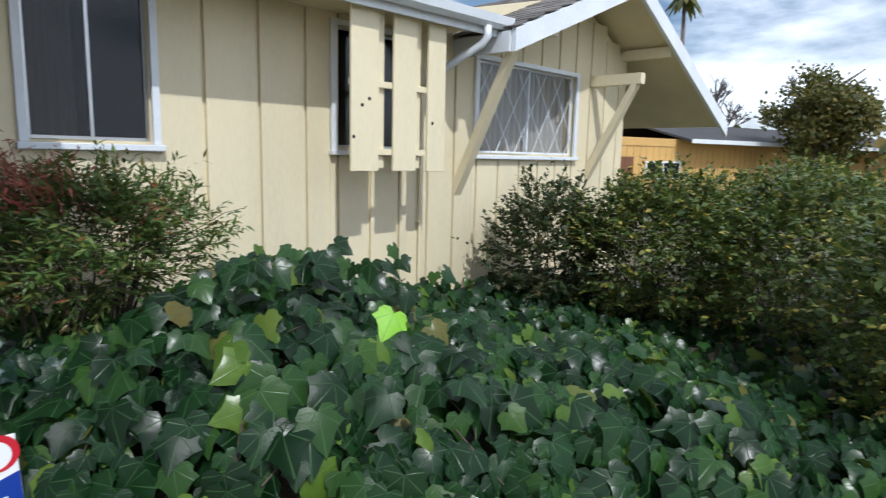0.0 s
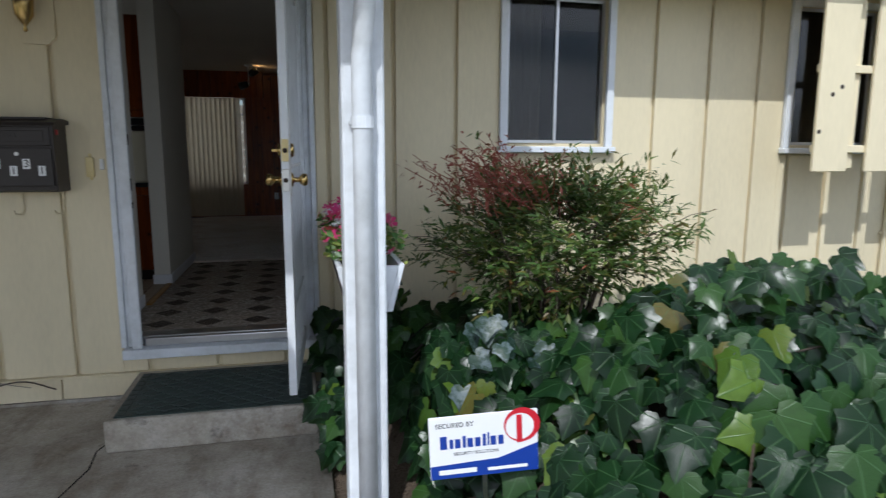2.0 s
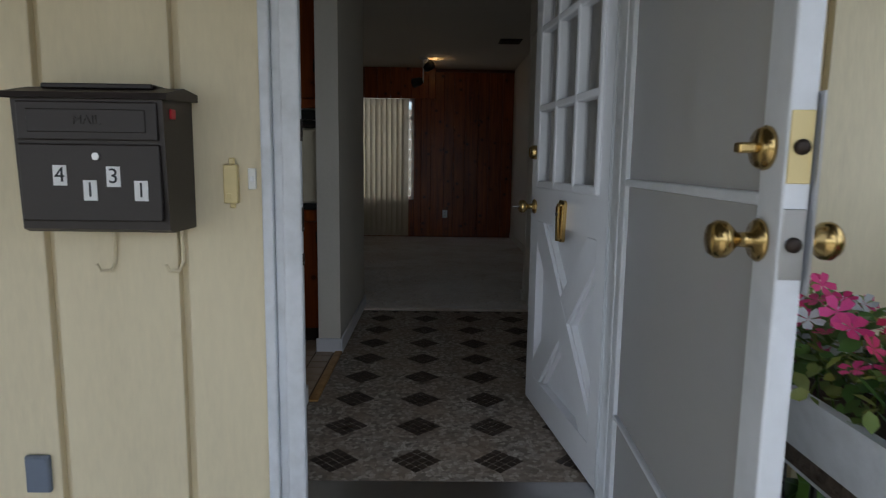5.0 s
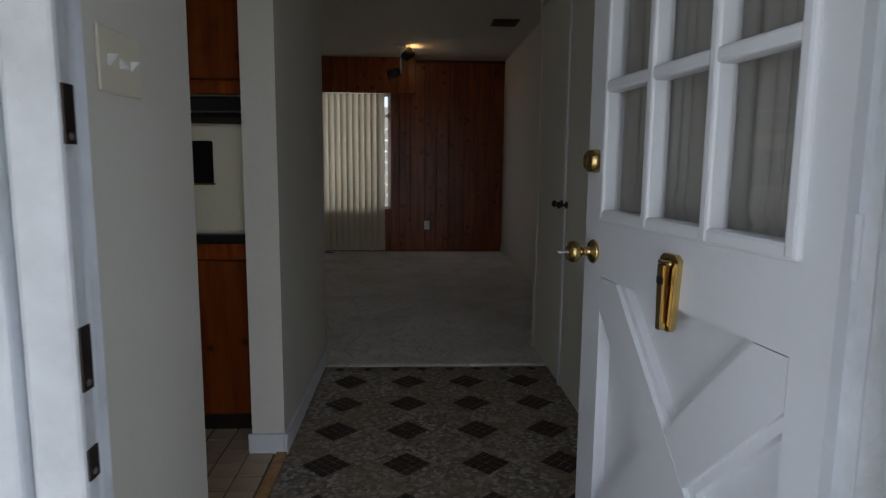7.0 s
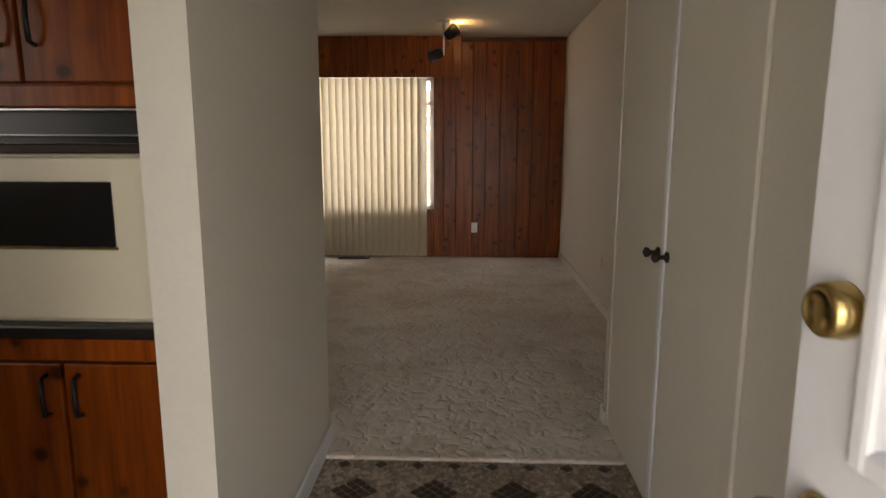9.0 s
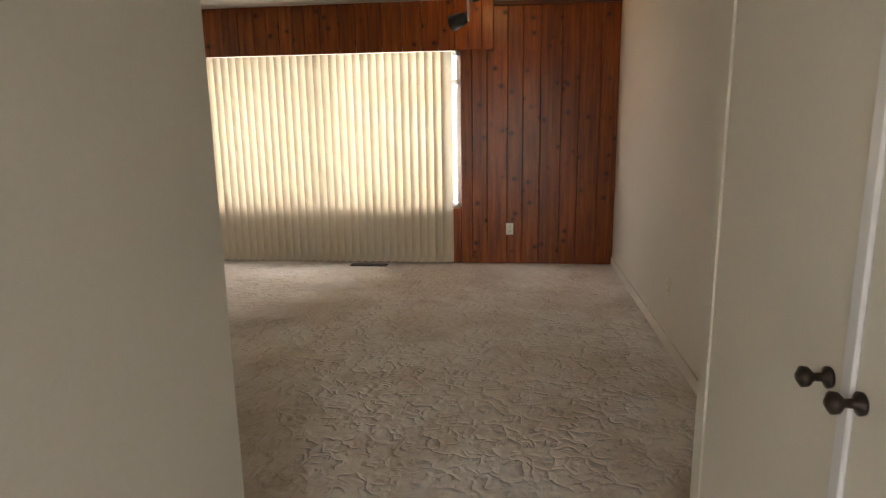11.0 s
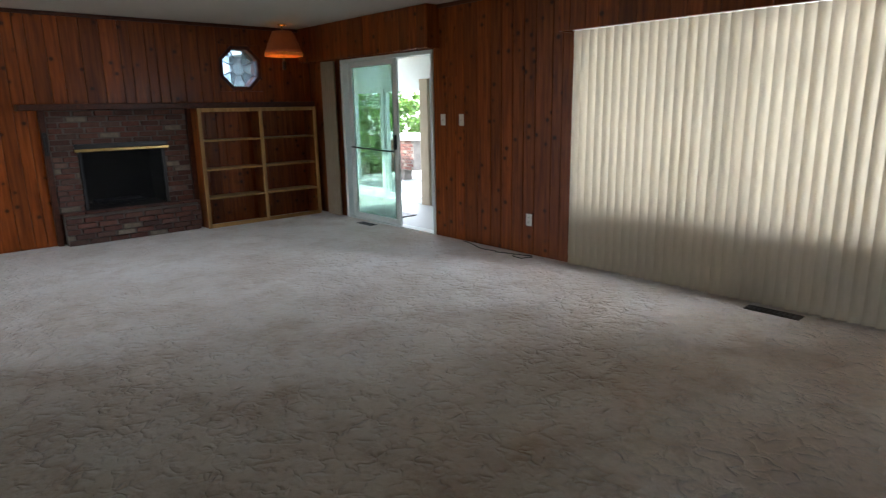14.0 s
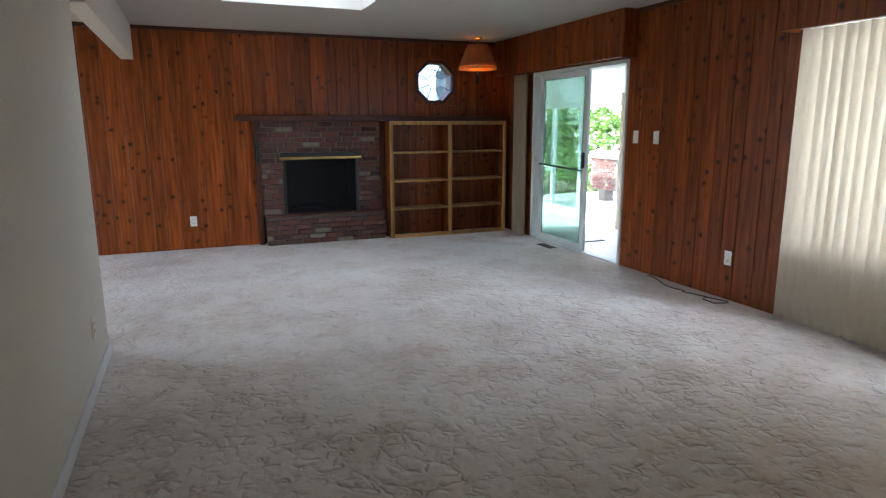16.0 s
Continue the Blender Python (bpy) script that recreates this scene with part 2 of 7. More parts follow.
def brick_mat():
    n = Nodes("fire_brick")
    v = n.coords((1, 1, 1), True)
    info = n.add("ShaderNodeObjectInfo")
    c = n.ramp(info.outputs["Random"], [(0.0, (0.070, 0.032, 0.024)), (0.3, (0.165, 0.058, 0.038)), (0.6, (0.11, 0.062, 0.047)), (0.86, (0.19, 0.085, 0.060)), (0.94, (0.27, 0.22, 0.165)), (1.0, (0.22, 0.17, 0.125))])
    c = n.mix(0.6, c, n.ramp(n.noise(v, 22, 5), [(0.3, (0.35, 0.35, 0.35)), (0.7, (1, 1, 1))]), "MULTIPLY")
    c = n.mix(n.ramp(n.noise(v, 7, 4), [(0.64, (0, 0, 0)), (0.8, (0.4, 0.4, 0.4))]), c, (0.28, 0.25, 0.21))
    n.bump(n.noise(v, 45, 5), 0.6, 0.006)
    return n.done(c, 0.88)


def shingle_mat(name, base):
    n = Nodes(name)
    v = n.coords((1, 1, 1), True)
    info = n.add("ShaderNodeObjectInfo")
    geo = n.add("ShaderNodeNewGeometry")
    ad = n.add("ShaderNodeMath")
    ad.operation = "ADD"
    n.link(info.outputs["Random"], ad.inputs[0])
    n.link(geo.outputs["Random Per Island"], ad.inputs[1])
    fr = n.add("ShaderNodeMath")
    fr.operation = "FRACT"
    n.link(ad.outputs[0], fr.inputs[0])
    c = n.ramp(fr.outputs[0], [(0, tuple(x * 0.7 for x in base)), (0.5, base), (1, tuple(x * 1.35 for x in base))])
    g = n.noise(v, 180, 3)
    c = n.mix(0.5, c, n.ramp(g, [(0.3, (0.4, 0.4, 0.4)), (0.7, (1, 1, 1))]), "MULTIPLY")
    n.bump(g, 0.5, 0.004)
    return n.done(c, 0.92)


def glass_mat(name, tint=(1, 1, 1), rough=0.0, clear=0.9, gloss=0.02):
    """Thin window glass: mostly clear, with a mirror coat that grows at a slant."""
    n = Nodes(name)
    tr = n.add("ShaderNodeBsdfTransparent")
    tr.inputs["Color"].default_value = (*[t * clear for t in tint], 1)
    gl = n.add("ShaderNodeBsdfGlossy", Roughness=rough)
    fr = n.add("ShaderNodeLayerWeight", Blend=0.5)
    sh = n.add("ShaderNodeMixShader")
    amount = n.ramp(fr.outputs["Facing"], [(0.0, (0.03, 0.03, 0.03)), (0.6, (0.06, 0.06, 0.06)), (0.85, (0.22, 0.22, 0.22)), (1.0, (0.8, 0.8, 0.8))])
    n.link(amount, sh.inputs[0])
    n.link(tr.outputs[0], sh.inputs[1])
    n.link(gl.outputs[0], sh.inputs[2])
    n.link(sh.outputs[0], n.nt.nodes["Material Output"].inputs["Surface"])
    return n.m


def cloth_mat(name, colour, through_part=0.5, rough=0.8):
    n = Nodes(name)
    v = n.coords((1, 1, 0.2))
    w = n.noise(v, 30, 3)
    c = n.mix(0.3, colour, n.ramp(w, [(0.3, (0.6, 0.6, 0.6)), (0.7, (1, 1, 1))]), "MULTIPLY")
    m = n.done(c, rough)
    tr = n.add("ShaderNodeBsdfTranslucent")
    n.link(c, tr.inputs["Color"])
    sh = n.add("ShaderNodeMixShader", Fac=through_part)
    n.link(n.bsdf.outputs[0], sh.inputs[1])
    n.link(tr.outputs[0], sh.inputs[2])
    n.link(sh.outputs[0], n.nt.nodes["Material Output"].inputs["Surface"])
    return m


def glow_mat(name, colour, strength):
    n = Nodes(name)
    n.bsdf.inputs["Emission Color"].default_value = (*colour, 1)
    n.bsdf.inputs["Emission Strength"].default_value = strength
    return n.done(colour, 0.6)


def mesh_screen(name, colour, open_part):
    n = Nodes(name)
    m = n.done(colour, 0.6)
    tr = n.add("ShaderNodeBsdfTransparent")
    sh = n.add("ShaderNodeMixShader", Fac=open_part)
    n.link(n.bsdf.outputs[0], sh.inputs[1])
    n.link(tr.outputs[0], sh.inputs[2])
    n.link(sh.outputs[0], n.nt.nodes["Material Output"].inputs["Surface"])
    return m


M_SIDING = surface("cream_siding", (0.74, 0.65, 0.45), 0.62, big=2.2, fine=55, var=0.10, bump=0.25, stretch=(1, 1, 0.25))
M_TRIM = surface("white_paint", (0.74, 0.77, 0.82), 0.45, big=3, fine=30, var=0.10, bump=0.3, dist=0.003)
M_TRIM_OLD = surface("weathered_white_paint", (0.74, 0.77, 0.82), 0.55, big=5, fine=25, var=0.12, bump=0.5, dist=0.006, stain=(0.52, 0.54, 0.56))
M_CONCRETE = concrete_mat()
M_SOIL = surface("soil", (0.09, 0.065, 0.045), 0.95, big=4, fine=40, var=0.3, bump=0.9, dist=0.03)
M_GROUND = surface("dry_ground", (0.14, 0.12, 0.07), 0.95, big=0.3, fine=12, var=0.3, bump=0.6, dist=0.03, stain=(0.07, 0.09, 0.035))
M_PLASTER = surface("offwhite_wall_paint", (0.64, 0.61, 0.54), 0.7, big=0.8, fine=60, var=0.05, bump=0.25, dist=0.002)
M_CEIL = surface("ceiling_paint", (0.54, 0.51, 0.455), 0.85, big=0.8, fine=70, var=0.05, bump=0.4, dist=0.004)
M_INWHITE = surface("interior_gloss_white", (0.66, 0.67, 0.70), 0.32, big=2, fine=40, var=0.05, bump=0.12, dist=0.002)
M_MAILBOX = surface("brown_powder_coat", (0.022, 0.016, 0.015), 0.45, big=4, fine=120, var=0.15, bump=0.15, dist=0.002)
M_BRASS = surface("brass", (0.52, 0.37, 0.15), 0.22, 1.0, big=8, fine=60, var=0.15, bump=0.05, dist=0.001)
M_BRONZE = surface("dark_bronze", (0.035, 0.025, 0.02), 0.45, 0.6, var=0.15, bump=0.1, dist=0.001)
M_STEEL = surface("steel", (0.55, 0.55, 0.56), 0.3, 1.0, var=0.1, bump=0.05, dist=0.001)
M_IVORY = surface("ivory_plastic", (0.74, 0.61, 0.30), 0.4, var=0.06, bump=0.05, dist=0.001)
M_WHITEPL = surface("white_plastic", (0.80, 0.80, 0.78), 0.35, var=0.04, bump=0.05, dist=0.001)
M_OLDCABLE = surface("painted_cable", (0.46, 0.39, 0.27), 0.6, big=6, fine=50, var=0.25, bump=0.2)
M_GREYPL = surface("grey_cover", (0.16, 0.19, 0.25), 0.5, var=0.1, bump=0.08, dist=0.001)
M_BLACK = surface("black_enamel", (0.012, 0.012, 0.013), 0.3, var=0.2, bump=0.05, dist=0.001)
M_INK = surface("ink", (0.01, 0.012, 0.02), 0.6, var=0.1, bump=0.02, dist=0.001)
# ridges are a paler green than the mat so that the pattern shows
M_MATRIDGE = surface("pale_rubber_ridge", (0.060, 0.085, 0.078), 0.4, big=8, fine=90, var=0.3, bump=0.3, dist=0.002)
M_MAT = surface("green_rubber_mat", (0.030, 0.050, 0.044), 0.45, big=5, fine=90, var=0.3, bump=0.6, dist=0.004)
M_IRON = surface("wrought_iron", (0.012, 0.012, 0.012), 0.5, 0.3, var=0.2, bump=0.3, dist=0.002)
M_SOOT = surface("soot", (0.012, 0.011, 0.010), 0.95, big=6, fine=40, var=0.3, bump=0.4)
M_MORTAR = surface("mortar", (0.15, 0.13, 0.11), 0.95, big=8, fine=80, var=0.25, bump=0.6)
M_TILE = surface("tan_tile", (0.42, 0.32, 0.22), 0.35, big=5, fine=50, var=0.15, bump=0.1)
M_GROUT = surface("grout", (0.16, 0.12, 0.09), 0.95, big=5, fine=60, var=0.2, bump=0.3)
M_OVEN = surface("cream_enamel", (0.66, 0.61, 0.47), 0.28, big=2, fine=40, var=0.05, bump=0.04, dist=0.001)
M_OVENGLASS = surface("oven_glass", (0.008, 0.008, 0.009), 0.12, var=0.1, bump=0.02, dist=0.001)
M_BROWNSQ = surface("brown_floor_square", (0.030, 0.019, 0.012), 0.55, big=20, fine=90, var=0.3, bump=0.2, dist=0.002)
M_PANEL = pine("knotty_pine_panel", (0.40, 0.115, 0.018), (0.275, 0.064, 0.008), (0.135, 0.028, 0.004))
M_CABINET = pine("pine_cabinet", (0.31, 0.078, 0.010), (0.22, 0.046, 0.005), (0.12, 0.023, 0.003), 0.3, True, (1, 0.02, 1))
M_SHELFPINE = pine("light_pine", (0.66, 0.42, 0.17), (0.55, 0.32, 0.11), (0.40, 0.22, 0.07), 0.45, False)
M_MANTEL = pine("red_stained_mantel", (0.17, 0.055, 0.026), (0.11, 0.034, 0.016), (0.055, 0.018, 0.010), 0.4, True, (0.07, 1, 16))
M_BRICK = brick_mat()
M_CARPET = carpet_mat()
M_VINYL = pebble_vinyl()
M_SHINGLE = shingle_mat("grey_shingle", (0.17, 0.155, 0.14))
M_DARKROOF = shingle_mat("dark_shingle", (0.05, 0.048, 0.052))
M_GLASS = glass_mat("window_glass")
M_GREENGLASS = glass_mat("green_tinted_glass", (0.74, 0.82, 0.78))
M_DIMGLASS = glass_mat("screened_glass", (0.55, 0.56, 0.58), 0.02)
M_BLIND = cloth_mat("vinyl_blind", (0.62, 0.55, 0.42), 0.105)
M_SHEER = cloth_mat("sheer_curtain", (0.62, 0.60, 0.55), 0.35)
M_DRAPE = cloth_mat("drape", (0.40, 0.33, 0.23), 0.18)
M_SHADE = cloth_mat("lit_lamp_shade", (0.42, 0.13, 0.035), 0.13)
# paler, more translucent than the shade: the bulb's glow is put into the colour
M_SHADERIM = cloth_mat("lamplit_shade_rim", (0.85, 0.48, 0.14), 0.7)
M_FILAMENT = glow_mat("warm_bulb", (1.0, 0.50, 0.12), 5.0)
M_SPOTGLOW = glow_mat("spot_lens", (1.0, 0.55, 0.16), 2.5)
# dark base colour stands in for the lack of light in closed rooms
M_DARKROOM = surface("room_coloured_dim", (0.10, 0.085, 0.07), 0.9, var=0.2, bump=0.1)
M_IVY = leaf_mat("ivy_leaf", [(0, (0.004, 0.016, 0.006)), (0.35, (0.008, 0.029, 0.010)), (0.70, (0.014, 0.046, 0.014)), (0.88, (0.034, 0.085, 0.016)), (0.96, (0.10, 0.17, 0.022)), (1.0, (0.13, 0.11, 0.03))], 0.27, True, 0.24)
M_PALEIVY = blotched_mat()
M_LIME = leaf_mat("lime_leaf", [(0, (0.24, 0.52, 0.025)), (1, (0.28, 0.58, 0.04))], 0.35, True)
M_NANDINA = leaf_mat("nandina_leaf", [(0, (0.042, 0.090, 0.022)), (0.5, (0.085, 0.150, 0.034)), (0.84, (0.15, 0.190, 0.042)), (0.95, (0.16, 0.13, 0.035)), (1, (0.22, 0.06, 0.03))], 0.40)
M_REDTIP = leaf_mat("red_new_leaf", [(0, (0.27, 0.050, 0.045)), (1, (0.36, 0.12, 0.085))], 0.5)
M_HEDGE = leaf_mat("hedge_leaf", [(0, (0.036, 0.070, 0.018)), (0.5, (0.080, 0.125, 0.030)), (0.80, (0.15, 0.175, 0.04)), (0.93, (0.28, 0.25, 0.05)), (1, (0.42, 0.32, 0.05))], 0.40)
M_DARKSHRUB = leaf_mat("dark_shrub_leaf", [(0, (0.016, 0.030, 0.014)), (0.5, (0.035, 0.058, 0.024)), (0.85, (0.07, 0.085, 0.035)), (0.95, (0.12, 0.07, 0.04)), (1, (0.18, 0.16, 0.05))], 0.38)
M_FLOWERLEAF = leaf_mat("impatiens_leaf", [(0, (0.05, 0.12, 0.03)), (0.6, (0.12, 0.22, 0.05)), (1, (0.28, 0.30, 0.07))], 0.4)
M_PINK = leaf_mat("pink_petal", [(0, (0.62, 0.015, 0.16)), (0.6, (0.78, 0.06, 0.30)), (1, (0.62, 0.02, 0.10))], 0.5)
M_WHITEPETAL = leaf_mat("white_petal", [(0, (0.78, 0.80, 0.82)), (1, (0.72, 0.74, 0.78))], 0.5)
M_GARDENCLIMB = leaf_mat("climber_leaf", [(0, (0.02, 0.06, 0.02)), (0.7, (0.04, 0.12, 0.03)), (1, (0.08, 0.18, 0.04))], 0.4, True)
M_TREELEAF = leaf_mat("tree_leaf", [(0, (0.045, 0.055, 0.014)), (0.6, (0.10, 0.095, 0.024)), (1, (0.20, 0.14, 0.03))], 0.6)
M_GARDENLEAF = leaf_mat("garden_leaf", [(0, (0.06, 0.14, 0.03)), (0.7, (0.16, 0.28, 0.06)), (1, (0.26, 0.36, 0.10))], 0.5)
M_STEM = surface("woody_stem", (0.075, 0.055, 0.040), 0.85, big=10, fine=60, var=0.3, bump=0.5)
M_GREYPLANK = surface("grey_plank", (0.26, 0.23, 0.19), 0.85, big=2, fine=40, var=0.3, bump=0.3, stretch=(0.1, 1, 1))
M_BARK = surface("bark", (0.13, 0.11, 0.095), 0.9, big=3, fine=30, var=0.3, bump=0.6, dist=0.02)
M_YELLOW = surface("yellow_siding", (0.62, 0.38, 0.13), 0.7, big=1, fine=20, var=0.1, bump=0.2)
M_FENCEWOOD = surface("redwood_fence", (0.20, 0.085, 0.045), 0.85, big=2, fine=30, var=0.25, bump=0.4, stretch=(1, 1, 0.2))
M_SIGNWHITE = surface("sign_white", (0.80, 0.81, 0.83), 0.4, var=0.03, bump=0.02, dist=0.001)
M_SIGNBLUE = surface("sign_blue", (0.012, 0.045, 0.30), 0.4, var=0.05, bump=0.02, dist=0.001)
M_SIGNRED = surface("sign_red", (0.52, 0.015, 0.03), 0.4, var=0.05, bump=0.02, dist=0.001)
M_SCREEN = mesh_screen("door_mesh", (0.46, 0.46, 0.46), 0.28)
M_PATIO = surface("patio_white", (0.72, 0.76, 0.74), 0.6, big=1, fine=20, var=0.05, bump=0.1)
M_PATIOFLOOR = surface("patio_floor", (0.42, 0.42, 0.40), 0.5, big=1.5, fine=30, var=0.08, bump=0.1)
M_HANDLEBLK = surface("black_handle", (0.015, 0.014, 0.014), 0.4, 0.4, var=0.2, bump=0.2, dist=0.002)
M_LEAD = surface("lead_came", (0.12, 0.12, 0.13), 0.5, 0.6, var=0.2, bump=0.1)
M_FROST = cloth_mat("bevelled_glass", (0.75, 0.80, 0.86), 0.75, 0.2)
M_BEVEL = glass_mat("leaded_glass", (0.50, 0.56, 0.62), 0.15)
M_BEVELDIM = glass_mat("leaded_glass_dark", (0.36, 0.42, 0.48), 0.15)
M_BAMBOO = surface("cord", (0.06, 0.05, 0.04), 0.7, var=0.1, bump=0.1)

# ---- geometry helpers ----


def box(bm, x0, y0, z0, x1, y1, z1, bev=0.0):
    x0, x1, y0, y1, z0, z1 = min(x0, x1), max(x0, x1), min(y0, y1), max(y0, y1), min(z0, z1), max(z0, z1)
    v = [bm.verts.new(p) for p in ((x0, y0, z0), (x1, y0, z0), (x1, y1, z0), (x0, y1, z0), (x0, y0, z1), (x1, y0, z1), (x1, y1, z1), (x0, y1, z1))]
    fs = [bm.faces.new([v[i] for i in f]) for f in ((3, 2, 1, 0), (4, 5, 6, 7), (0, 1, 5, 4), (1, 2, 6, 5), (2, 3, 7, 6), (3, 0, 4, 7))]
    if bev:
        es = list({e for f in fs for e in f.edges})
        bmesh.ops.bevel(bm, geom=es, offset=bev, segments=1 if bev < 0.004 else 2, affect="EDGES", profile=0.5)
    return bm


def B():
    return bmesh.new()


def boxed(*args):
    return box(B(), *args)


def prism(bm, poly, axis, a0, a1):
    """A polygon in the plane across an axis, drawn out from a0 to a1. The polygon's two numbers are the other two axes in order."""
    def at(p, a):
        return {"x": (a, p[0], p[1]), "y": (p[0], a, p[1]), "z": (p[0], p[1], a)}[axis]
    lo = [bm.verts.new(at(p, a0)) for p in poly]
    hi = [bm.verts.new(at(p, a1)) for p in poly]
    n = len(poly)
    fs = [bm.faces.new(lo[::-1]), bm.faces.new(hi)]
    for i in range(n):
        fs.append(bm.faces.new((lo[i], lo[(i + 1) % n], hi[(i + 1) % n], hi[i])))
    bmesh.ops.recalc_face_normals(bm, faces=fs)
    return bm


def lathe(bm, profile, at, axis="z", seg=16):
    """Turns a profile of (radius, height) about an axis through a point."""
    rings = []
    for r, h in profile:
        ring = []
        for k in range(seg):
            a = 2 * math.pi * k / seg
            u, w = r * math.cos(a), r * math.sin(a)
            p = {"z": (u, w, h), "y": (u, h, w), "x": (h, u, w)}[axis]
            ring.append(bm.verts.new(Vector(at) + Vector(p)))
        rings.append(ring)
    fs = []
    for a, b in zip(rings, rings[1:]):
        for k in range(seg):
            fs.append(bm.faces.new((a[k], a[(k + 1) % seg], b[(k + 1) % seg], b[k])))
    fs.append(bm.faces.new(rings[0][::-1]))
    fs.append(bm.faces.new(rings[-1]))
    bmesh.ops.recalc_face_normals(bm, faces=fs)
    return bm


def tube(bm, pts, r, seg=8, r1=None):
    pts = [Vector(p) for p in pts]
    rings = []
    for i, p in enumerate(pts):
        d = (pts[min(i + 1, len(pts) - 1)] - pts[max(i - 1, 0)]).normalized()
        a = d.cross(Vector((0.31, 0.17, 0.93))).normalized()
        b = d.cross(a)
        rr = r if r1 is None else r + (r1 - r) * i / (len(pts) - 1)
        rings.append([bm.verts.new(p + rr * (math.cos(t) * a + math.sin(t) * b)) for t in (2 * math.pi * k / seg for k in range(seg))])
    fs = []
    for a, b in zip(rings, rings[1:]):
        for k in range(seg):
            fs.append(bm.faces.new((a[k], a[(k + 1) % seg], b[(k + 1) % seg], b[k])))
    fs += [bm.faces.new(rings[0][::-1]), bm.faces.new(rings[-1])]
    bmesh.ops.recalc_face_normals(bm, faces=fs)
    return bm


def root(ob):
    while ob.parent:
        ob = ob.parent
    return ob


def to_mesh(name, bm, material, smooth=False):
    me = bpy.data.meshes.new(name)
    bm.to_mesh(me)
    bm.free()
    me.materials.append(material)
    if smooth:
        me.polygons.foreach_set("use_smooth", [True] * len(me.polygons))
    return me


def part(name, bm, material, parent, label="", smooth=False):
    """One mesh object under a thing or under a part; the bmesh is in world metres."""
    bm.transform(root(parent).matrix_basis.inverted())
    ob = new(name, to_mesh(name, bm, material, smooth))
    ob.parent = parent
    return tagged(ob, label)


def local_part(name, bm, material, parent, label="", smooth=False):
    """The same, for a bmesh in the thing's own axes."""
    ob = new(name, to_mesh(name, bm, material, smooth))
    ob.parent = parent
    return tagged(ob, label)


def piece(name, mesh, parent, m):
    ob = new(name, mesh)
    ob.parent = parent
    ob.matrix_basis = root(parent).matrix_basis.inverted() @ m
    return ob


def thing(name, m, label, category, group="", kind=""):
    ob = new(name)
    ob.empty_display_size = 0.1
    ob.matrix_basis = m if isinstance(m, Matrix) else Matrix.Translation(m)
    return tagged(ob, label, category, group, kind)


def solid(name, bm, material, label, category, group="", kind="", smooth=False):
    """A thing that is one mesh, with its origin at the middle of its base."""
    lo = [min(v.co[i] for v in bm.verts) for i in range(3)]
    hi = [max(v.co[i] for v in bm.verts) for i in range(3)]
    base = Vector(((lo[0] + hi[0]) / 2, (lo[1] + hi[1]) / 2, lo[2]))
    bm.transform(Matrix.Translation(-base))
    ob = new(name, to_mesh(name, bm, material, smooth))
    ob.location = base
    return tagged(ob, label, category, group, kind)


def struct(name, bm, material, label, category="wall"):
    return tagged(new(name, to_mesh(name, bm, material)), label, category, "", "structure")


def cells(a0, a1, z0, z1, holes):
    """The rectangles of a wall that its openings leave."""
    cuts = sorted({a0, a1, *[c for h in holes for c in h[:2] if a0 < c < a1]})
    for a, b in zip(cuts, cuts[1:]):
        z = z0
        for h in sorted((h for h in holes if h[0] < (a + b) / 2 < h[1]), key=lambda h: h[2]):
            if h[2] > z:
                yield a, b, z, h[2]
            z = max(z, h[3])
        if z < z1:
            yield a, b, z, z1


def wall_x(bm, y0, y1, x0, x1, z0, z1, holes=()):
    for a, b, lo, hi in cells(x0, x1, z0, z1, holes):
        box(bm, a, y0, lo, b, y1, hi)
    return bm


def wall_y(bm, x0, x1, y0, y1, z0, z1, holes=()):
    for a, b, lo, hi in cells(y0, y1, z0, z1, holes):
        box(bm, x0, a, lo, x1, b, hi)
    return bm


def text(name, body, size, m, material, parent=None, label="", deep=0.0008):
    """Raised lettering in the built-in font, as a mesh."""
    cu = bpy.data.curves.new(name, "FONT")
    cu.body, cu.size, cu.extrude, cu.align_x, cu.align_y = body, size, deep, "CENTER", "CENTER"
    tmp = bpy.data.objects.new(name, cu)
    me = bpy.data.meshes.new_from_object(tmp)
    bpy.data.objects.remove(tmp)
    bpy.data.curves.remove(cu)
    me.materials.clear()
    me.materials.append(material)
    ob = new(name, me)
    ob.matrix_basis = m
    if parent:
        ob.parent = parent
        ob.matrix_basis = root(parent).matrix_basis.inverted() @ m
    return tagged(ob, label)


def scatter(leaf_v, leaf_f, places):
    """One mesh of many leaves: each place is a 4x4 matrix."""
    lv = np.array([(*v, 1.0) for v in leaf_v])
    n = len(lv)
    vs, fs = [], []
    for k, m in enumerate(places):
        vs.append((lv @ np.array(m).T)[:, :3])
        fs += [tuple(i + n * k for i in f) for f in leaf_f]
    return np.concatenate(vs), fs


def mesh_of(name, vs, fs, material):
    me = bpy.data.meshes.new(name)
    me.from_pydata([tuple(v) for v in vs], [], fs)
    me.materials.append(material)
    me.polygons.foreach_set("use_smooth", [True] * len(me.polygons))
    me.update()
    return me


def leaf_uv(me, leaf_v):
    """Each leaf's own flat outline as its texture coordinates."""
    idx = np.empty(len(me.loops), dtype=np.int32)
    me.loops.foreach_get("vertex_index", idx)
    flat = np.array([v[:2] for v in leaf_v], dtype=np.float32)
    me.uv_layers.new(name="leaf").data.foreach_set("uv", flat[idx % len(leaf_v)].ravel())
    return me


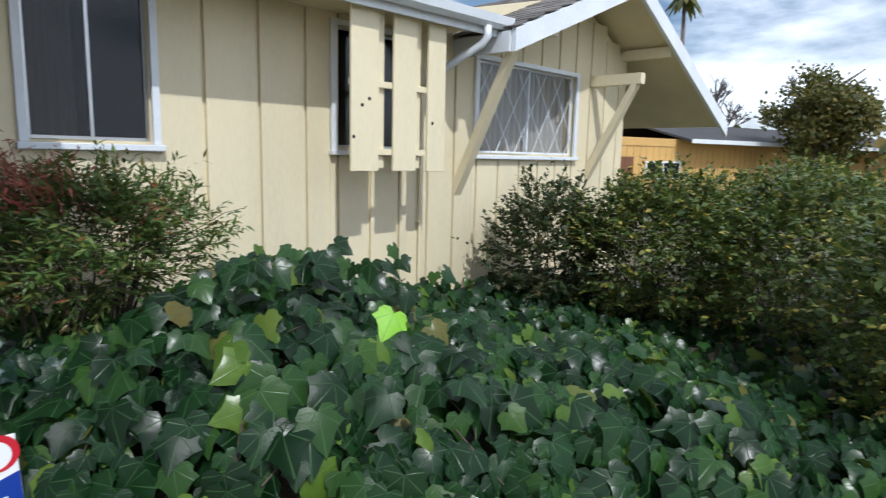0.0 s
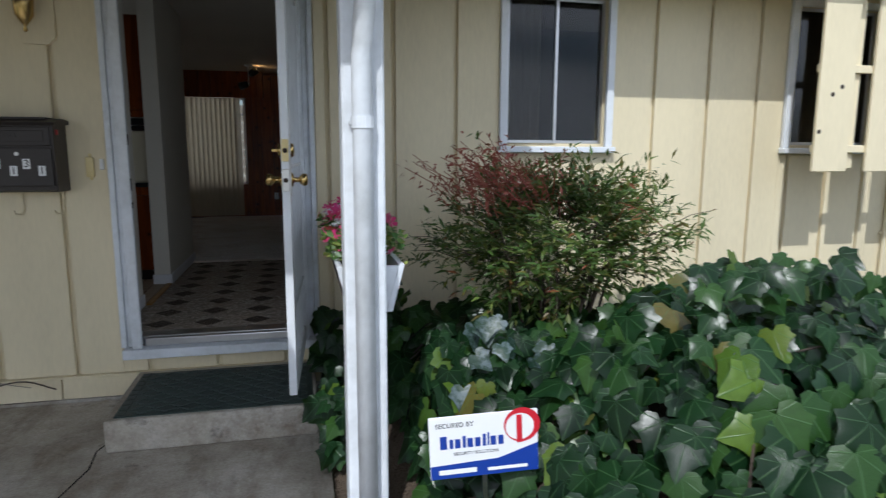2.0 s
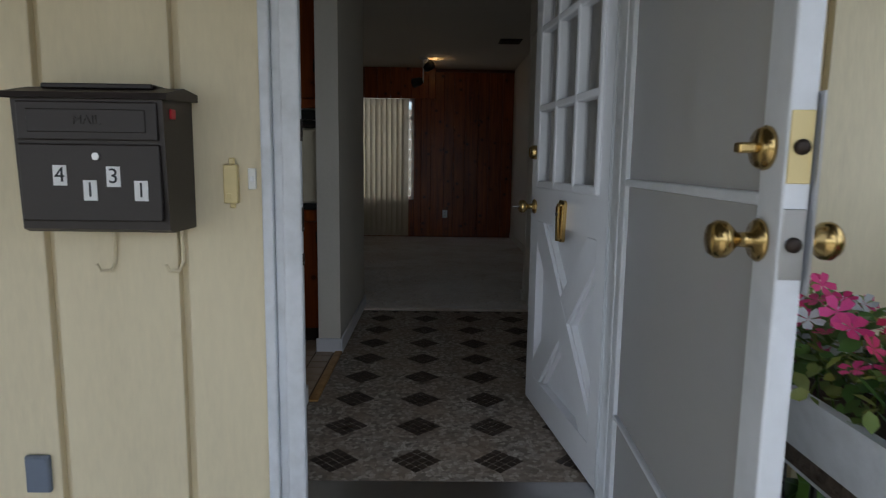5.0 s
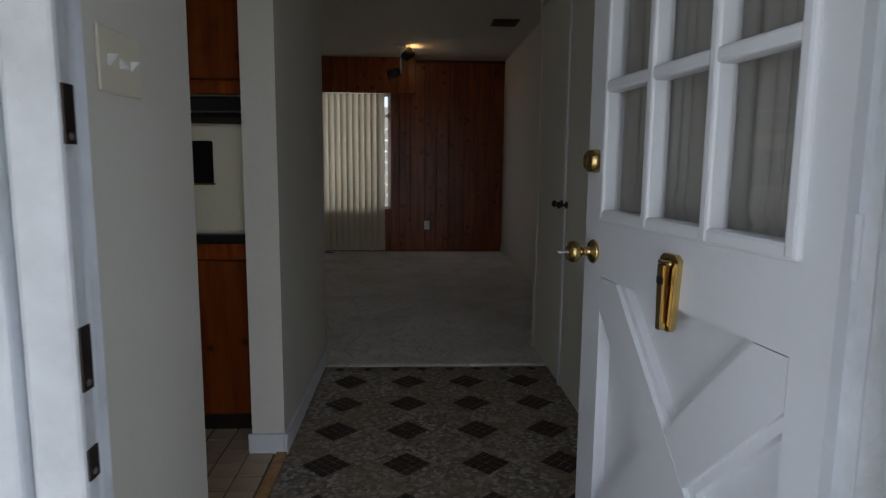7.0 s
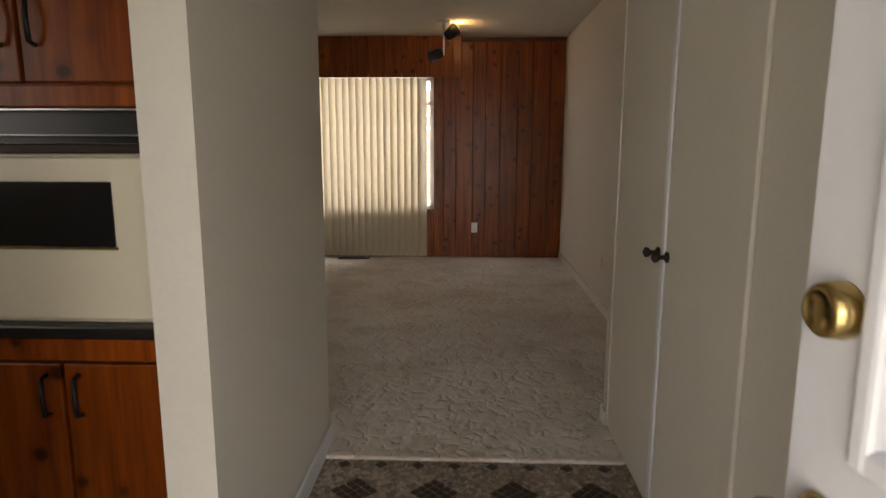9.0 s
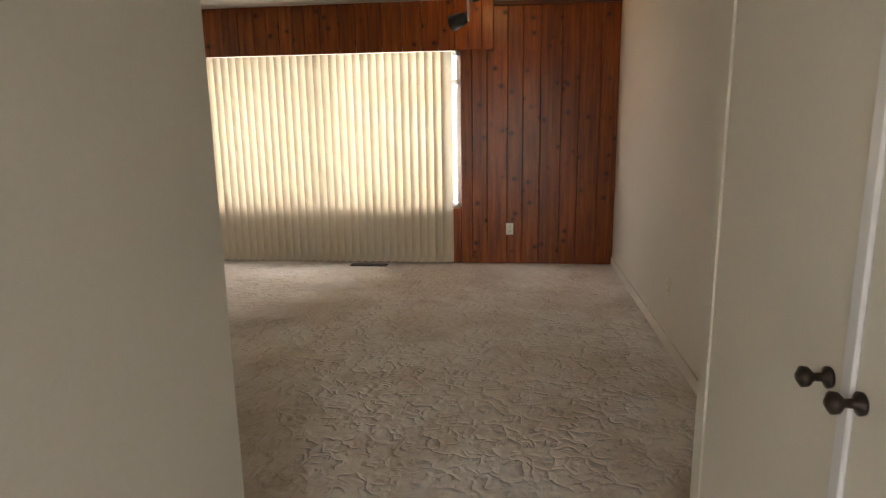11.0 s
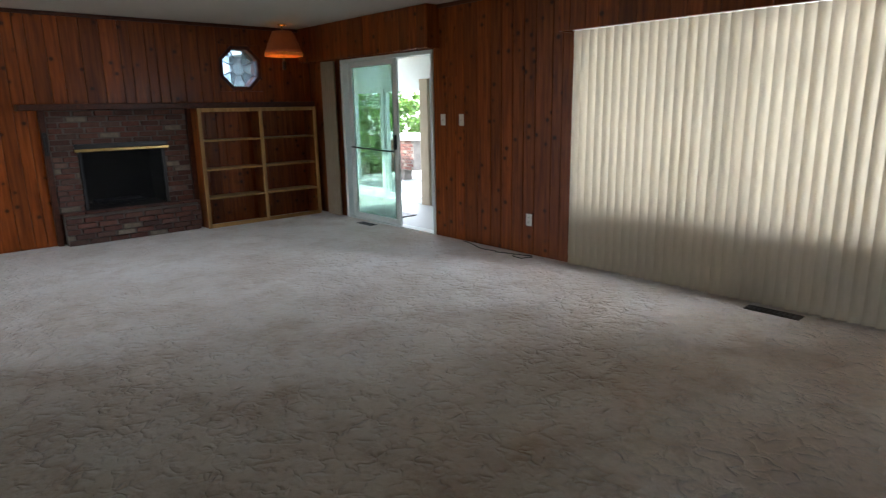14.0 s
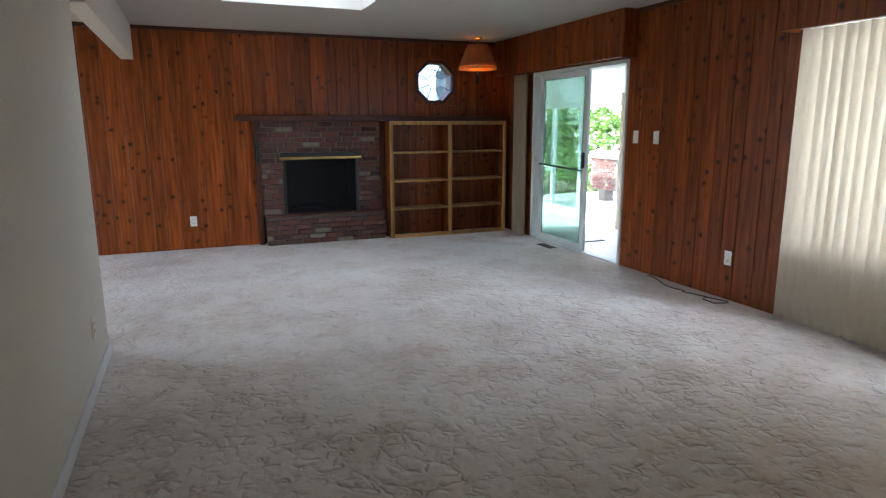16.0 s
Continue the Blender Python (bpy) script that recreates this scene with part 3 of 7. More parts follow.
def spun(at, normal, spin, size):
    z = Vector(normal).normalized()
    q = z.to_track_quat("Z", "Y")
    return Matrix.Translation(at) @ q.to_matrix().to_4x4() @ Matrix.Rotation(spin, 4, "Z") @ Matrix.Scale(size, 4)


# ---- the large structure ----
CEIL, BACK, FPX = 2.43, 7.29, -7.03
HALL_L, HALL_R, ROOM_R, DIV = -0.156, 1.10, 1.50, 2.81
DOOR = (-0.105, 0.965, -0.11, 2.07)
WIN0, WIN0_F = (-2.55, -1.64, 1.15, 2.10), (-2.62, -1.57, 1.09, 2.17)
WIN1, WIN2, WIN3 = (2.27, 2.97, 1.18, 2.12), (4.44, 5.16, 1.18, 2.15), (6.19, 7.97, 1.17, 2.10)
WIN1_F, WIN2_F, WIN3_F = (2.22, 3.02, 1.13, 2.17), (4.38, 5.22, 1.13, 2.20), (6.13, 8.03, 1.12, 2.15)


def setting():
    bm = B()
    s = 2500
    bm.faces.new([bm.verts.new(p) for p in ((-s, -s, -0.45), (s, -s, -0.45), (s, s, -0.45), (-s, s, -0.45))])
    struct("ground", bm, M_GROUND, "dry brown and green ground that runs out to the horizon", "ground")
    bm = boxed(-4.0, -9.0, -0.44, 1.05, -0.02, -0.37)
    struct("pavement", bm, M_CONCRETE, "stained grey concrete porch slab before the front door", "pavement")
    bm = tube(B(), [(-0.05, -0.25, -0.3705), (-0.06, -0.35, -0.3705), (-0.03, -0.52, -0.3705), (-0.09, -0.72, -0.3705), (-0.07, -0.90, -0.3705), (-0.12, -1.15, -0.3705), (-0.10, -1.6, -0.3705), (-0.17, -2.1, -0.3705)], 0.004, 5)
    struct("trim_crack", bm, M_SOOT, "dark open crack in the porch slab", "crack")
    bm = wall_x(B(), 0.030, 0.14, -5.0, 9.22, -0.44, 2.46, (DOOR, WIN0, WIN1, WIN2, WIN3))
    prism(bm, [(5.6, 2.46), (9.22, 2.46), (8.0, 3.05)], "y", 0.030, 0.14)
    wf = struct("wall_front", bm, M_SIDING, "cream painted front wall with vertical channel siding")
    return wf


WALL_FRONT = setting()
seams = [-4.84, -4.43, -4.03, -3.62, -3.21, -2.81, -2.40, -1.99, -1.59, -1.18, -0.78, -0.38, 0.02, 0.42, 0.83, 1.12, 1.53, 1.93, 2.34, 2.74, 3.33, 3.75, 4.15, 4.46, 4.80, 5.14, 5.50, 5.86, 6.20, 6.55, 6.92, 7.27, 7.62, 7.97, 8.32, 8.67, 9.02, 9.22]


def siding():
    """Boards with a sunk channel at each seam; a thicker skirt board runs below them."""
    holes = [(-0.13, 1.045, -0.12, 2.2), WIN0_F, WIN1_F, WIN2_F, WIN3_F]
    for a, b in zip(seams, seams[1:]):
        top = 2.44
        if a >= 5.8:
            mid = (a + b) / 2
            top = 2.26 + 0.406 * (mid - 5.84) if mid < 8.08 else 1.71 + 0.505 * (10.97 - mid)
            top = max(min(top - 0.16, 2.95), 2.2)
        for x0, x1, z0, z1 in cells(a + 0.014, b - 0.014, -0.205, top, holes):
            if x1 - x0 > 0.015:
                part("siding_board", boxed(x0, -0.002, z0, x1, 0.0295, z1, 0.004), M_SIDING, WALL_FRONT)
    rnd = random.Random(19)
    x = -5.0
    while x < 9.2:
        w = min(rnd.uniform(0.35, 0.75), 9.22 - x)
        lift = rnd.uniform(0.0, 0.012)
        part("skirt_board", boxed(x + 0.003, -0.016 - rnd.uniform(0, 0.006), -0.355 + lift, x + w - 0.003, 0.0295, -0.22, 0.005), M_SIDING, WALL_FRONT, "worn cream skirt board above the slab")
        x += w
    part("footing", boxed(-5.0, -0.008, -0.44, 9.22, 0.0295, -0.356), M_CONCRETE, WALL_FRONT, "stained concrete footing")
    part("drip_ledge", boxed(-5.0, -0.03, -0.219, 9.22, 0.0295, -0.206, 0.003), M_SIDING, WALL_FRONT)


def interior():
    bm = boxed(-7.2, 0.035, -0.30, 1.62, 2.67, -0.001)
    struct("floor_hall", bm, M_VINYL, "pebble-patterned vinyl floor of the entrance hall", "floor")
    bm = boxed(-7.2, 2.672, -0.30, 1.62, 7.42, 0.012)
    box(bm, -7.2, 0.14, -0.0008, -3.70, 2.671, 0.012)
    struct("floor_carpet", bm, M_CARPET, "sculpted beige wall-to-wall carpet with worn stains", "floor")
    # hall
    struct("wall_hall_entry", boxed(-0.32, 0.141, 0, -0.20, 0.86, CEIL), M_PLASTER, "off-white wall beside the front door")
    struct("wall_hall_stub", boxed(-0.282, 1.62, 0, HALL_L, DIV, CEIL), M_PLASTER, "off-white wall between hall and kitchen")
    bm = wall_y(B(), HALL_R, HALL_R + 0.12, 0.141, 3.07, 0, CEIL, [(1.74, 3.00, 0, 2.06)])
    struct("wall_hall_closet", bm, M_PLASTER, "off-white hall wall with a closet opening")
    bm = boxed(HALL_R + 0.121, 2.95, 0, ROOM_R, 3.07, CEIL)
    box(bm, ROOM_R, 2.95, 0, ROOM_R + 0.12, BACK + 0.12, CEIL)
    struct("wall_east", bm, M_PLASTER, "plain off-white side wall of the living room")
    struct("wall_closet_back", boxed(1.75, 0.141, 0, 1.85, 2.949, CEIL), M_PLASTER, "plain wall behind the closet")
    # living room
    struct("wall_divider", boxed(-3.69, DIV - 0.12, 0, -0.283, DIV, CEIL), M_PLASTER, "plain off-white wall between kitchen and living room")
    struct("wall_divider_end", boxed(-3.69, 0.141, 0, -3.57, DIV - 0.121, CEIL), M_PLASTER, "plain off-white wall of the dining end")
    bm = wall_x(B(), BACK, BACK + 0.13, -7.2, ROOM_R, 0, CEIL, [(-2.56, 0.06, 0.56, 2.02), (-6.24, -4.47, 0.0, 2.0)])
    wb = struct("wall_back", bm, M_MANTEL, "long wall clad in knotty pine boards")
    bm = wall_y(B(), FPX - 0.16, FPX, 0.14, BACK, 0, CEIL, [(4.30, 5.32, 0.34, 1.05), (6.08, 6.52, 1.70, 2.14)])
    wf = struct("wall_fireplace", bm, M_MANTEL, "end wall clad in knotty pine boards")
    bm = boxed(-7.2, 0.0, 0, -7.19, 0.14, CEIL)
    struct("wall_dining", bm, M_PLASTER, "plain off-white wall", "wall")
    bm = B()
    for a, b, lo, hi in cells(-7.2, 1.85, 0.0, 7.42, [(-5.35, -4.15, 3.71, 4.93)]):
        box(bm, a, lo, CEIL, b, hi, CEIL + 0.10)
    struct("ceiling", bm, M_CEIL, "matt off-white ceiling with a skylight well", "ceiling")
    bm = B()
    for x0, y0, x1, y1 in ((-5.40, 3.66, -5.352, 4.98), (-4.148, 3.66, -4.10, 4.98), (-5.351, 3.66, -4.149, 3.708), (-5.351, 4.932, -4.149, 4.98)):
        box(bm, x0, y0, CEIL + 0.101, x1, y1, 3.0)
    sk = struct("window_skylight", bm, M_CEIL, "white skylight well in the ceiling", "skylight")
    part("pane", boxed(-5.35, 3.71, 2.985, -4.15, 4.93, 2.999), M_FROST, sk, "frosted skylight pane")
    bm = boxed(-7.03, 2.77, 2.08, -3.691, 2.89, CEIL - 0.001, 0.004)
    struct("trim_beam", bm, M_PLASTER, "off-white dropped beam across the ceiling", "beam")
    # bedrooms behind the front windows, closed off; their gloom is in the wall colour
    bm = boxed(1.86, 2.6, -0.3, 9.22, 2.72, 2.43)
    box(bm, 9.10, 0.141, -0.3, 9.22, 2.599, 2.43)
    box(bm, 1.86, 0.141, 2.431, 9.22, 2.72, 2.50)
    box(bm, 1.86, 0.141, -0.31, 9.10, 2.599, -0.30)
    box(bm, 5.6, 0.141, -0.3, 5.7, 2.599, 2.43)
    struct("wall_bedroom", bm, M_DARKROOM, "bedroom walls behind the front windows, coloured dark for an unlit room")
    return wb, wf


def board_run(parent, along, plane, a0, a1, holes, seed, top=CEIL, thick=0.016, name="plank"):
    """Vertical boards of uneven width with V-joints, proud of the wall, cut round its openings."""
    rnd = random.Random(seed)
    cuts = [a0]
    stops = sorted({c for h in holes for c in h[:2] if a0 < c < a1} | {a1})
    for s in stops:
        while s - cuts[-1] > 0.20:
            cuts.append(cuts[-1] + rnd.choice((0.11, 0.14, 0.16, 0.19, 0.135)))
        if s - cuts[-1] > 0.005:
            cuts.append(s)
    for a, b in zip(cuts, cuts[1:]):
        for p, q, lo, hi in cells(a, b, 0.013, top - 0.002, holes):
            d = rnd.uniform(0, 0.0015)
            bm = B()
            if along == "x":
                box(bm, p - (p + q) / 2 + 0.0015, -thick - d, 0, q - (p + q) / 2 - 0.0015, -0.0005, hi - lo, 0.005)
                m = Matrix.Translation(((p + q) / 2, plane, lo))
            else:
                box(bm, 0.0005, p - (p + q) / 2 + 0.0015, 0, thick + d, q - (p + q) / 2 - 0.0015, hi - lo, 0.005)
                m = Matrix.Translation((plane, (p + q) / 2, lo))
            piece(name, to_mesh(name, bm, M_PANEL), parent, m)


def roofs():
    # main roof: low slope, eave along the front; porch roof before the door
    bm = B()
    prism(bm, [(-0.52, 2.33), (-0.52, 2.27), (3.8, 3.55), (8.6, 2.25), (8.6, 2.33), (3.8, 3.65)], "x", 2.02, 5.92)
    # forward part is never seen; added to shade the left post and the slab
    prism(bm, [(-3.9, 2.14), (-3.9, 2.03), (-2.301, 2.153), (-2.301, 2.273)], "x", -7.5, 0.20)
    prism(bm, [(-2.3, 2.273), (-2.3, 2.153), (-0.5, 2.29), (3.8, 3.55), (7.5, 2.55), (7.5, 2.63), (3.8, 3.65), (-0.5, 2.41)], "x", -7.5, 2.019)
    roof = struct("roof_main", bm, M_SHINGLE, "low grey shingle roof with a front eave and an unseen forward part added to shade the porch", "roof")
    part("soffit", boxed(2.03, -0.50, 2.245, 5.60, 0.0, 2.262), M_SIDING, roof, "cream boarded soffit")
    part("fascia", boxed(2.03, -0.541, 2.20, 5.83, -0.521, 2.34, 0.003), M_TRIM, roof, "white fascia board")
    # gable roof at the far end
    gy, rise = -0.72, [(5.84, 2.26), (8.08, 3.17), (10.97, 1.71)]
    bm = B()
    prism(bm, [(5.84, 2.235), (8.08, 3.145), (10.97, 1.685), (10.97, 1.645), (8.08, 3.08), (5.84, 2.17)], "y", gy + 0.03, 6.0)
    gable = struct("roof_gable", bm, M_SIDING, "cream boarded underside of the gable roof", "roof")
    for (x0, z0), (x1, z1), n in ((rise[0], rise[1], "rake_board"), (rise[1], rise[2], "rake_board")):
        bm = prism(B(), [(x0, z0), (x1, z1), (x1, z1 - 0.20), (x0, z0 - 0.20)], "y", gy - 0.02, gy + 0.029)
        part(n, bm, M_TRIM, gable, "white rake board")
    part("eave_board", boxed(5.815, gy + 0.03, 2.06, 5.839, 0.0, 2.24, 0.003), M_TRIM, gable, "white eave board")
    for x in (6.55, 8.08, 9.1):
        z = (2.17 + 0.406 * (x - 5.84) if x <= 8.08 else 3.08 - 0.497 * (x - 8.08)) - 0.055
        part("purlin", boxed(x - 0.045, gy + 0.05, z - 0.10, x + 0.045, 0.0, z + 0.03, 0.004), M_SIDING, gable)
    # shingle courses on the near slope, each with its own butt edge
    rnd = random.Random(4)
    k = 0
    sx, sz = rise[0][0] - 0.03, rise[0][1]
    slope = math.atan2(0.91, 2.24)
    while 0.14 * k < 2.42:
        u = 0.14 * k
        for j in range(9):
            y0 = gy - 0.03 + j * 0.33 + (0.16 if k % 2 else 0) - 0.1
            y0, y1 = max(y0, gy - 0.03), y0 + 0.325
            m = Matrix.Translation((sx + u * math.cos(slope), 0, sz + u * math.sin(slope) + 0.004)) @ Matrix.Rotation(-slope + 0.035, 4, "Y")
            bm = boxed(0, y0, 0, 0.17, y1, 0.010 + rnd.uniform(0, 0.004))
            piece("shingle", to_mesh("shingle", bm, M_SHINGLE), gable, m)
        k += 1
    return gable


siding()
WALL_BACK, WALL_FIRE = interior()
GABLE = roofs()

# walkway step and threshold
solid("concrete_step", boxed(-0.04, -0.76, -0.37, 1.0, -0.032, -0.20, 0.012), M_CONCRETE, "worn grey concrete step below the front door", "step")
# ---- entrance ----


def door_frame():
    f = tagged(thing("door_frame", (0.45, 0, -0.11), "white painted front door frame with moulded casing", "door frame"), kind="structure")
    for s, a in ((-1, 0.0), (1, 0.915)):
        part("casing", boxed(a, -0.085, -0.045, a + s * 0.055, -0.056 if s < 0 else -0.0025, 2.13, 0.006), M_TRIM_OLD, f)
        if s < 0:
            part("casing", boxed(a + s * 0.034, -0.0555, -0.045, a + s * 0.055, -0.0025, 2.13, 0.003), M_TRIM_OLD, f)
        part("casing", boxed(a + s * 0.056, -0.028, -0.045, a + s * 0.092, -0.0025, 2.16, 0.005), M_TRIM_OLD, f)
        part("casing", boxed(a + s * 0.093, -0.046, -0.045, a + s * 0.125, -0.0025, 2.19, 0.006), M_TRIM_OLD, f)
        part("jamb", boxed(a + (s * 0.036 if s < 0 else 0), -0.002, -0.045, a + s * 0.060, 0.020, 2.05), M_TRIM_OLD, f)
        e = a + s * (0.088 if s < 0 else 0.035)
        part("jamb", boxed(e, 0.0205, -0.045, e + s * 0.014, 0.145, 2.05), M_TRIM_OLD, f)
        part("door_stop", boxed(a + s * (0.044 if s < 0 else 0.014), 0.0205, 0.0, a + s * (0.064 if s < 0 else 0.034), 0.034, 2.05), M_TRIM_OLD, f)
    part("head_casing", boxed(-0.125, -0.04, 2.19, 1.04, -0.0025, 2.22, 0.005), M_TRIM_OLD, f)
    part("head", boxed(-0.10, -0.002, 2.051, 0.96, 0.145, 2.07), M_TRIM_OLD, f)
    part("sill", boxed(-0.11, -0.10, -0.105, 1.03, 0.0, -0.046, 0.008), M_TRIM_OLD, f, "white painted wooden sill")
    part("threshold", boxed(-0.087, 0.021, -0.0455, 0.95, 0.15, 0.004, 0.006), M_STEEL, f, "dull aluminium threshold strip")
    part("threshold", boxed(0.0, -0.03, -0.0455, 0.915, 0.0205, 0.002, 0.006), M_STEEL, f)
    for lo, hi in ((1.155, 1.215), (0.895, 0.965), (0.795, 0.830)):
        sp = part("strike_plate", boxed(-0.0005, -0.080, lo, 0.0022, -0.060, hi), M_BRONZE, f, "dark strike plate")
        part("screw", lathe(B(), [(0.004, 0.0022), (0.004, 0.0030), (0.001, 0.0032)], (0, -0.070, lo + 0.008), "x", 8), M_STEEL, sp)


def knob(parent, at, side, mat_=None, key=False):
    """A round door knob with its rose, standing out along the local y axis."""
    prof = [(0.030, 0.0), (0.033, 0.004), (0.028, 0.010), (0.012, 0.014), (0.011, 0.035), (0.020, 0.042), (0.028, 0.052), (0.029, 0.064), (0.022, 0.074), (0.006, 0.076)]
    k = local_part("knob", lathe(B(), [(r, side * h) for r, h in prof], at, "y", 20), mat_ or M_BRASS, parent, "round brass door knob", True)
    if key:
        local_part("key", boxed(at[0] - 0.010, at[1] + side * 0.074, at[2] - 0.002, at[0] + 0.010, at[1] + side * 0.105, at[2] + 0.002), M_STEEL, k, "key in the lock")
    return k


def front_door():
    d = thing("front_door", pose(0.93, 0.08, 0.012, 0, 0, 97.0), "white panelled front door with nine curtained panes, standing open", "door")
    w, h, th = 0.875, 2.03, 0.044
    g0, g1, z0, z1 = 0.085, 0.765, 1.00, 1.93
    bm = B()
    for a, b, lo, hi in cells(0, w, 0, h, [(g0, g1, z0, z1), (0.08, w - 0.11, 0.13, 0.84)]):
        box(bm, a, -th, lo, b, 0, hi)
    box(bm, 0.08, -th, 0.13, w - 0.11, -0.034, 0.84)
    local_part("slab", bm, M_INWHITE, d)
    # crossed braces with a moulded edge over the lower panel
    x0, x1, a0, a1 = 0.082, w - 0.112, 0.132, 0.838
    for s in (1, -1):
        p, q = ((x0, a0), (x1, a1)) if s == 1 else ((x0, a1), (x1, a0))
        dx, dz = q[0] - p[0], q[1] - p[1]
        ln = math.hypot(dx, dz)
        for half, y in ((0.078, -0.012), (0.060, 0.0)):
            u, v = half * ln / abs(dz), s * half * ln / abs(dx)
            poly = [p, (p[0] + u, p[1]), (q[0], q[1] - v), q, (q[0] - u, q[1]), (p[0], p[1] + v)]
            local_part("brace", prism(B(), poly, "y", -0.034, y + 0.0004 * s), M_INWHITE, d)
    # glazing
    cw, rh = (g1 - g0) / 3, [z0, 1.322, 1.648, z1]
    for i in range(3):
        for j in range(3):
            a, b = g0 + i * cw, g0 + (i + 1) * cw
            pane = local_part("pane", boxed(a + 0.004, -0.024, rh[j] + 0.004, b - 0.004, -0.020, rh[j + 1] - 0.004), M_GLASS, d)
            pane.visible_shadow = False
    for i in range(4):
        x = g0 + i * cw
        local_part("muntin", boxed(x - 0.014, -0.036, z0 - 0.014, x + 0.014, 0.012, z1 + 0.014, 0.007), M_INWHITE, d)
    for z in rh:
        local_part("muntin", boxed(g0 - 0.012, -0.034, z - 0.015, g1 + 0.012, 0.010, z + 0.015, 0.007), M_INWHITE, d)
    # sheer curtain on the room side
    bm = B()
    rows = [0.97, 1.0, 1.02, 1.05, 1.10, 1.5, 1.94, 1.96]
    grid = []
    for z in rows:
        row = []
        for k in range(97):
            u = g0 - 0.01 + (g1 - g0 + 0.02) * k / 96
            amp = 0.008 + (0.006 if z < 1.06 else 0)
            row.append(bm.verts.new((u, -0.064 + amp * math.sin(k * 0.95 + math.sin(k * 0.31) * 1.3) - (0.012 if z == 1.02 else 0), z)))
        grid.append(row)
    for r, s in zip(grid, grid[1:]):
        for k in range(96):
            bm.faces.new((r[k], r[k + 1], s[k + 1], s[k]))
    local_part("curtain", bm, M_SHEER, d, "gathered white sheer curtain", True)
    local_part("curtain_rod", tube(B(), [(g0 - 0.03, -0.06, 1.95), (g1 + 0.03, -0.06, 1.95)], 0.006), M_BRASS, d)
    knob(d, (w - 0.062, 0.0, 0.90), 1, key=True)
    local_part("deadbolt", lathe(B(), [(0.030, 0), (0.031, 0.006), (0.028, 0.026), (0.022, 0.032), (0.021, 0.030), (0.004, 0.030)], (w - 0.062, 0, 1.138), "y", 20), M_BRASS, d, "brass deadbolt", True)
    local_part("latch_plate", boxed(w - 0.0005, -0.035, 0.86, w + 0.002, -0.010, 0.94), M_BRASS, d)
    kx, kz = 0.418, 0.940
    kn = local_part("knocker", prism(B(), [(kx - 0.034, kz), (kx - 0.020, kz + 0.010), (kx + 0.020, kz + 0.010), (kx + 0.034, kz), (kx + 0.022, kz - 0.140), (kx + 0.012, kz - 0.150), (kx - 0.012, kz - 0.150), (kx - 0.022, kz - 0.140)], "y", 0.0, 0.012), M_BRASS, d, "tapered brass door knocker")
    for sx in (-1, 1):
        local_part("edge_rib", prism(B(), [(kx + sx * 0.026, kz - 0.006), (kx + sx * 0.032, kz - 0.006), (kx + sx * 0.021, kz - 0.136), (kx + sx * 0.015, kz - 0.136)], "y", 0.012, 0.017), M_BRASS, kn)
    local_part("striker", prism(B(), [(kx - 0.011, kz - 0.012), (kx + 0.011, kz - 0.012), (kx + 0.007, kz - 0.146), (kx - 0.007, kz - 0.146)], "y", 0.0165, 0.030), M_BRASS, kn)
    local_part("hinge_bar", tube(B(), [(kx - 0.022, 0.018, kz - 0.008), (kx + 0.022, 0.018, kz - 0.008)], 0.006, 12), M_BRASS, kn, "", True)
    local_part("name_slot", boxed(kx - 0.016, 0.0305, kz - 0.050, kx + 0.009, 0.032, kz - 0.036), M_BRONZE, kn)
    for z in (0.22, 1.02, 1.82):
        local_part("hinge", lathe(B(), [(0.007, z - 0.045), (0.007, z + 0.045)], (-0.006, -0.02, 0), "z", 10), M_INWHITE, d)


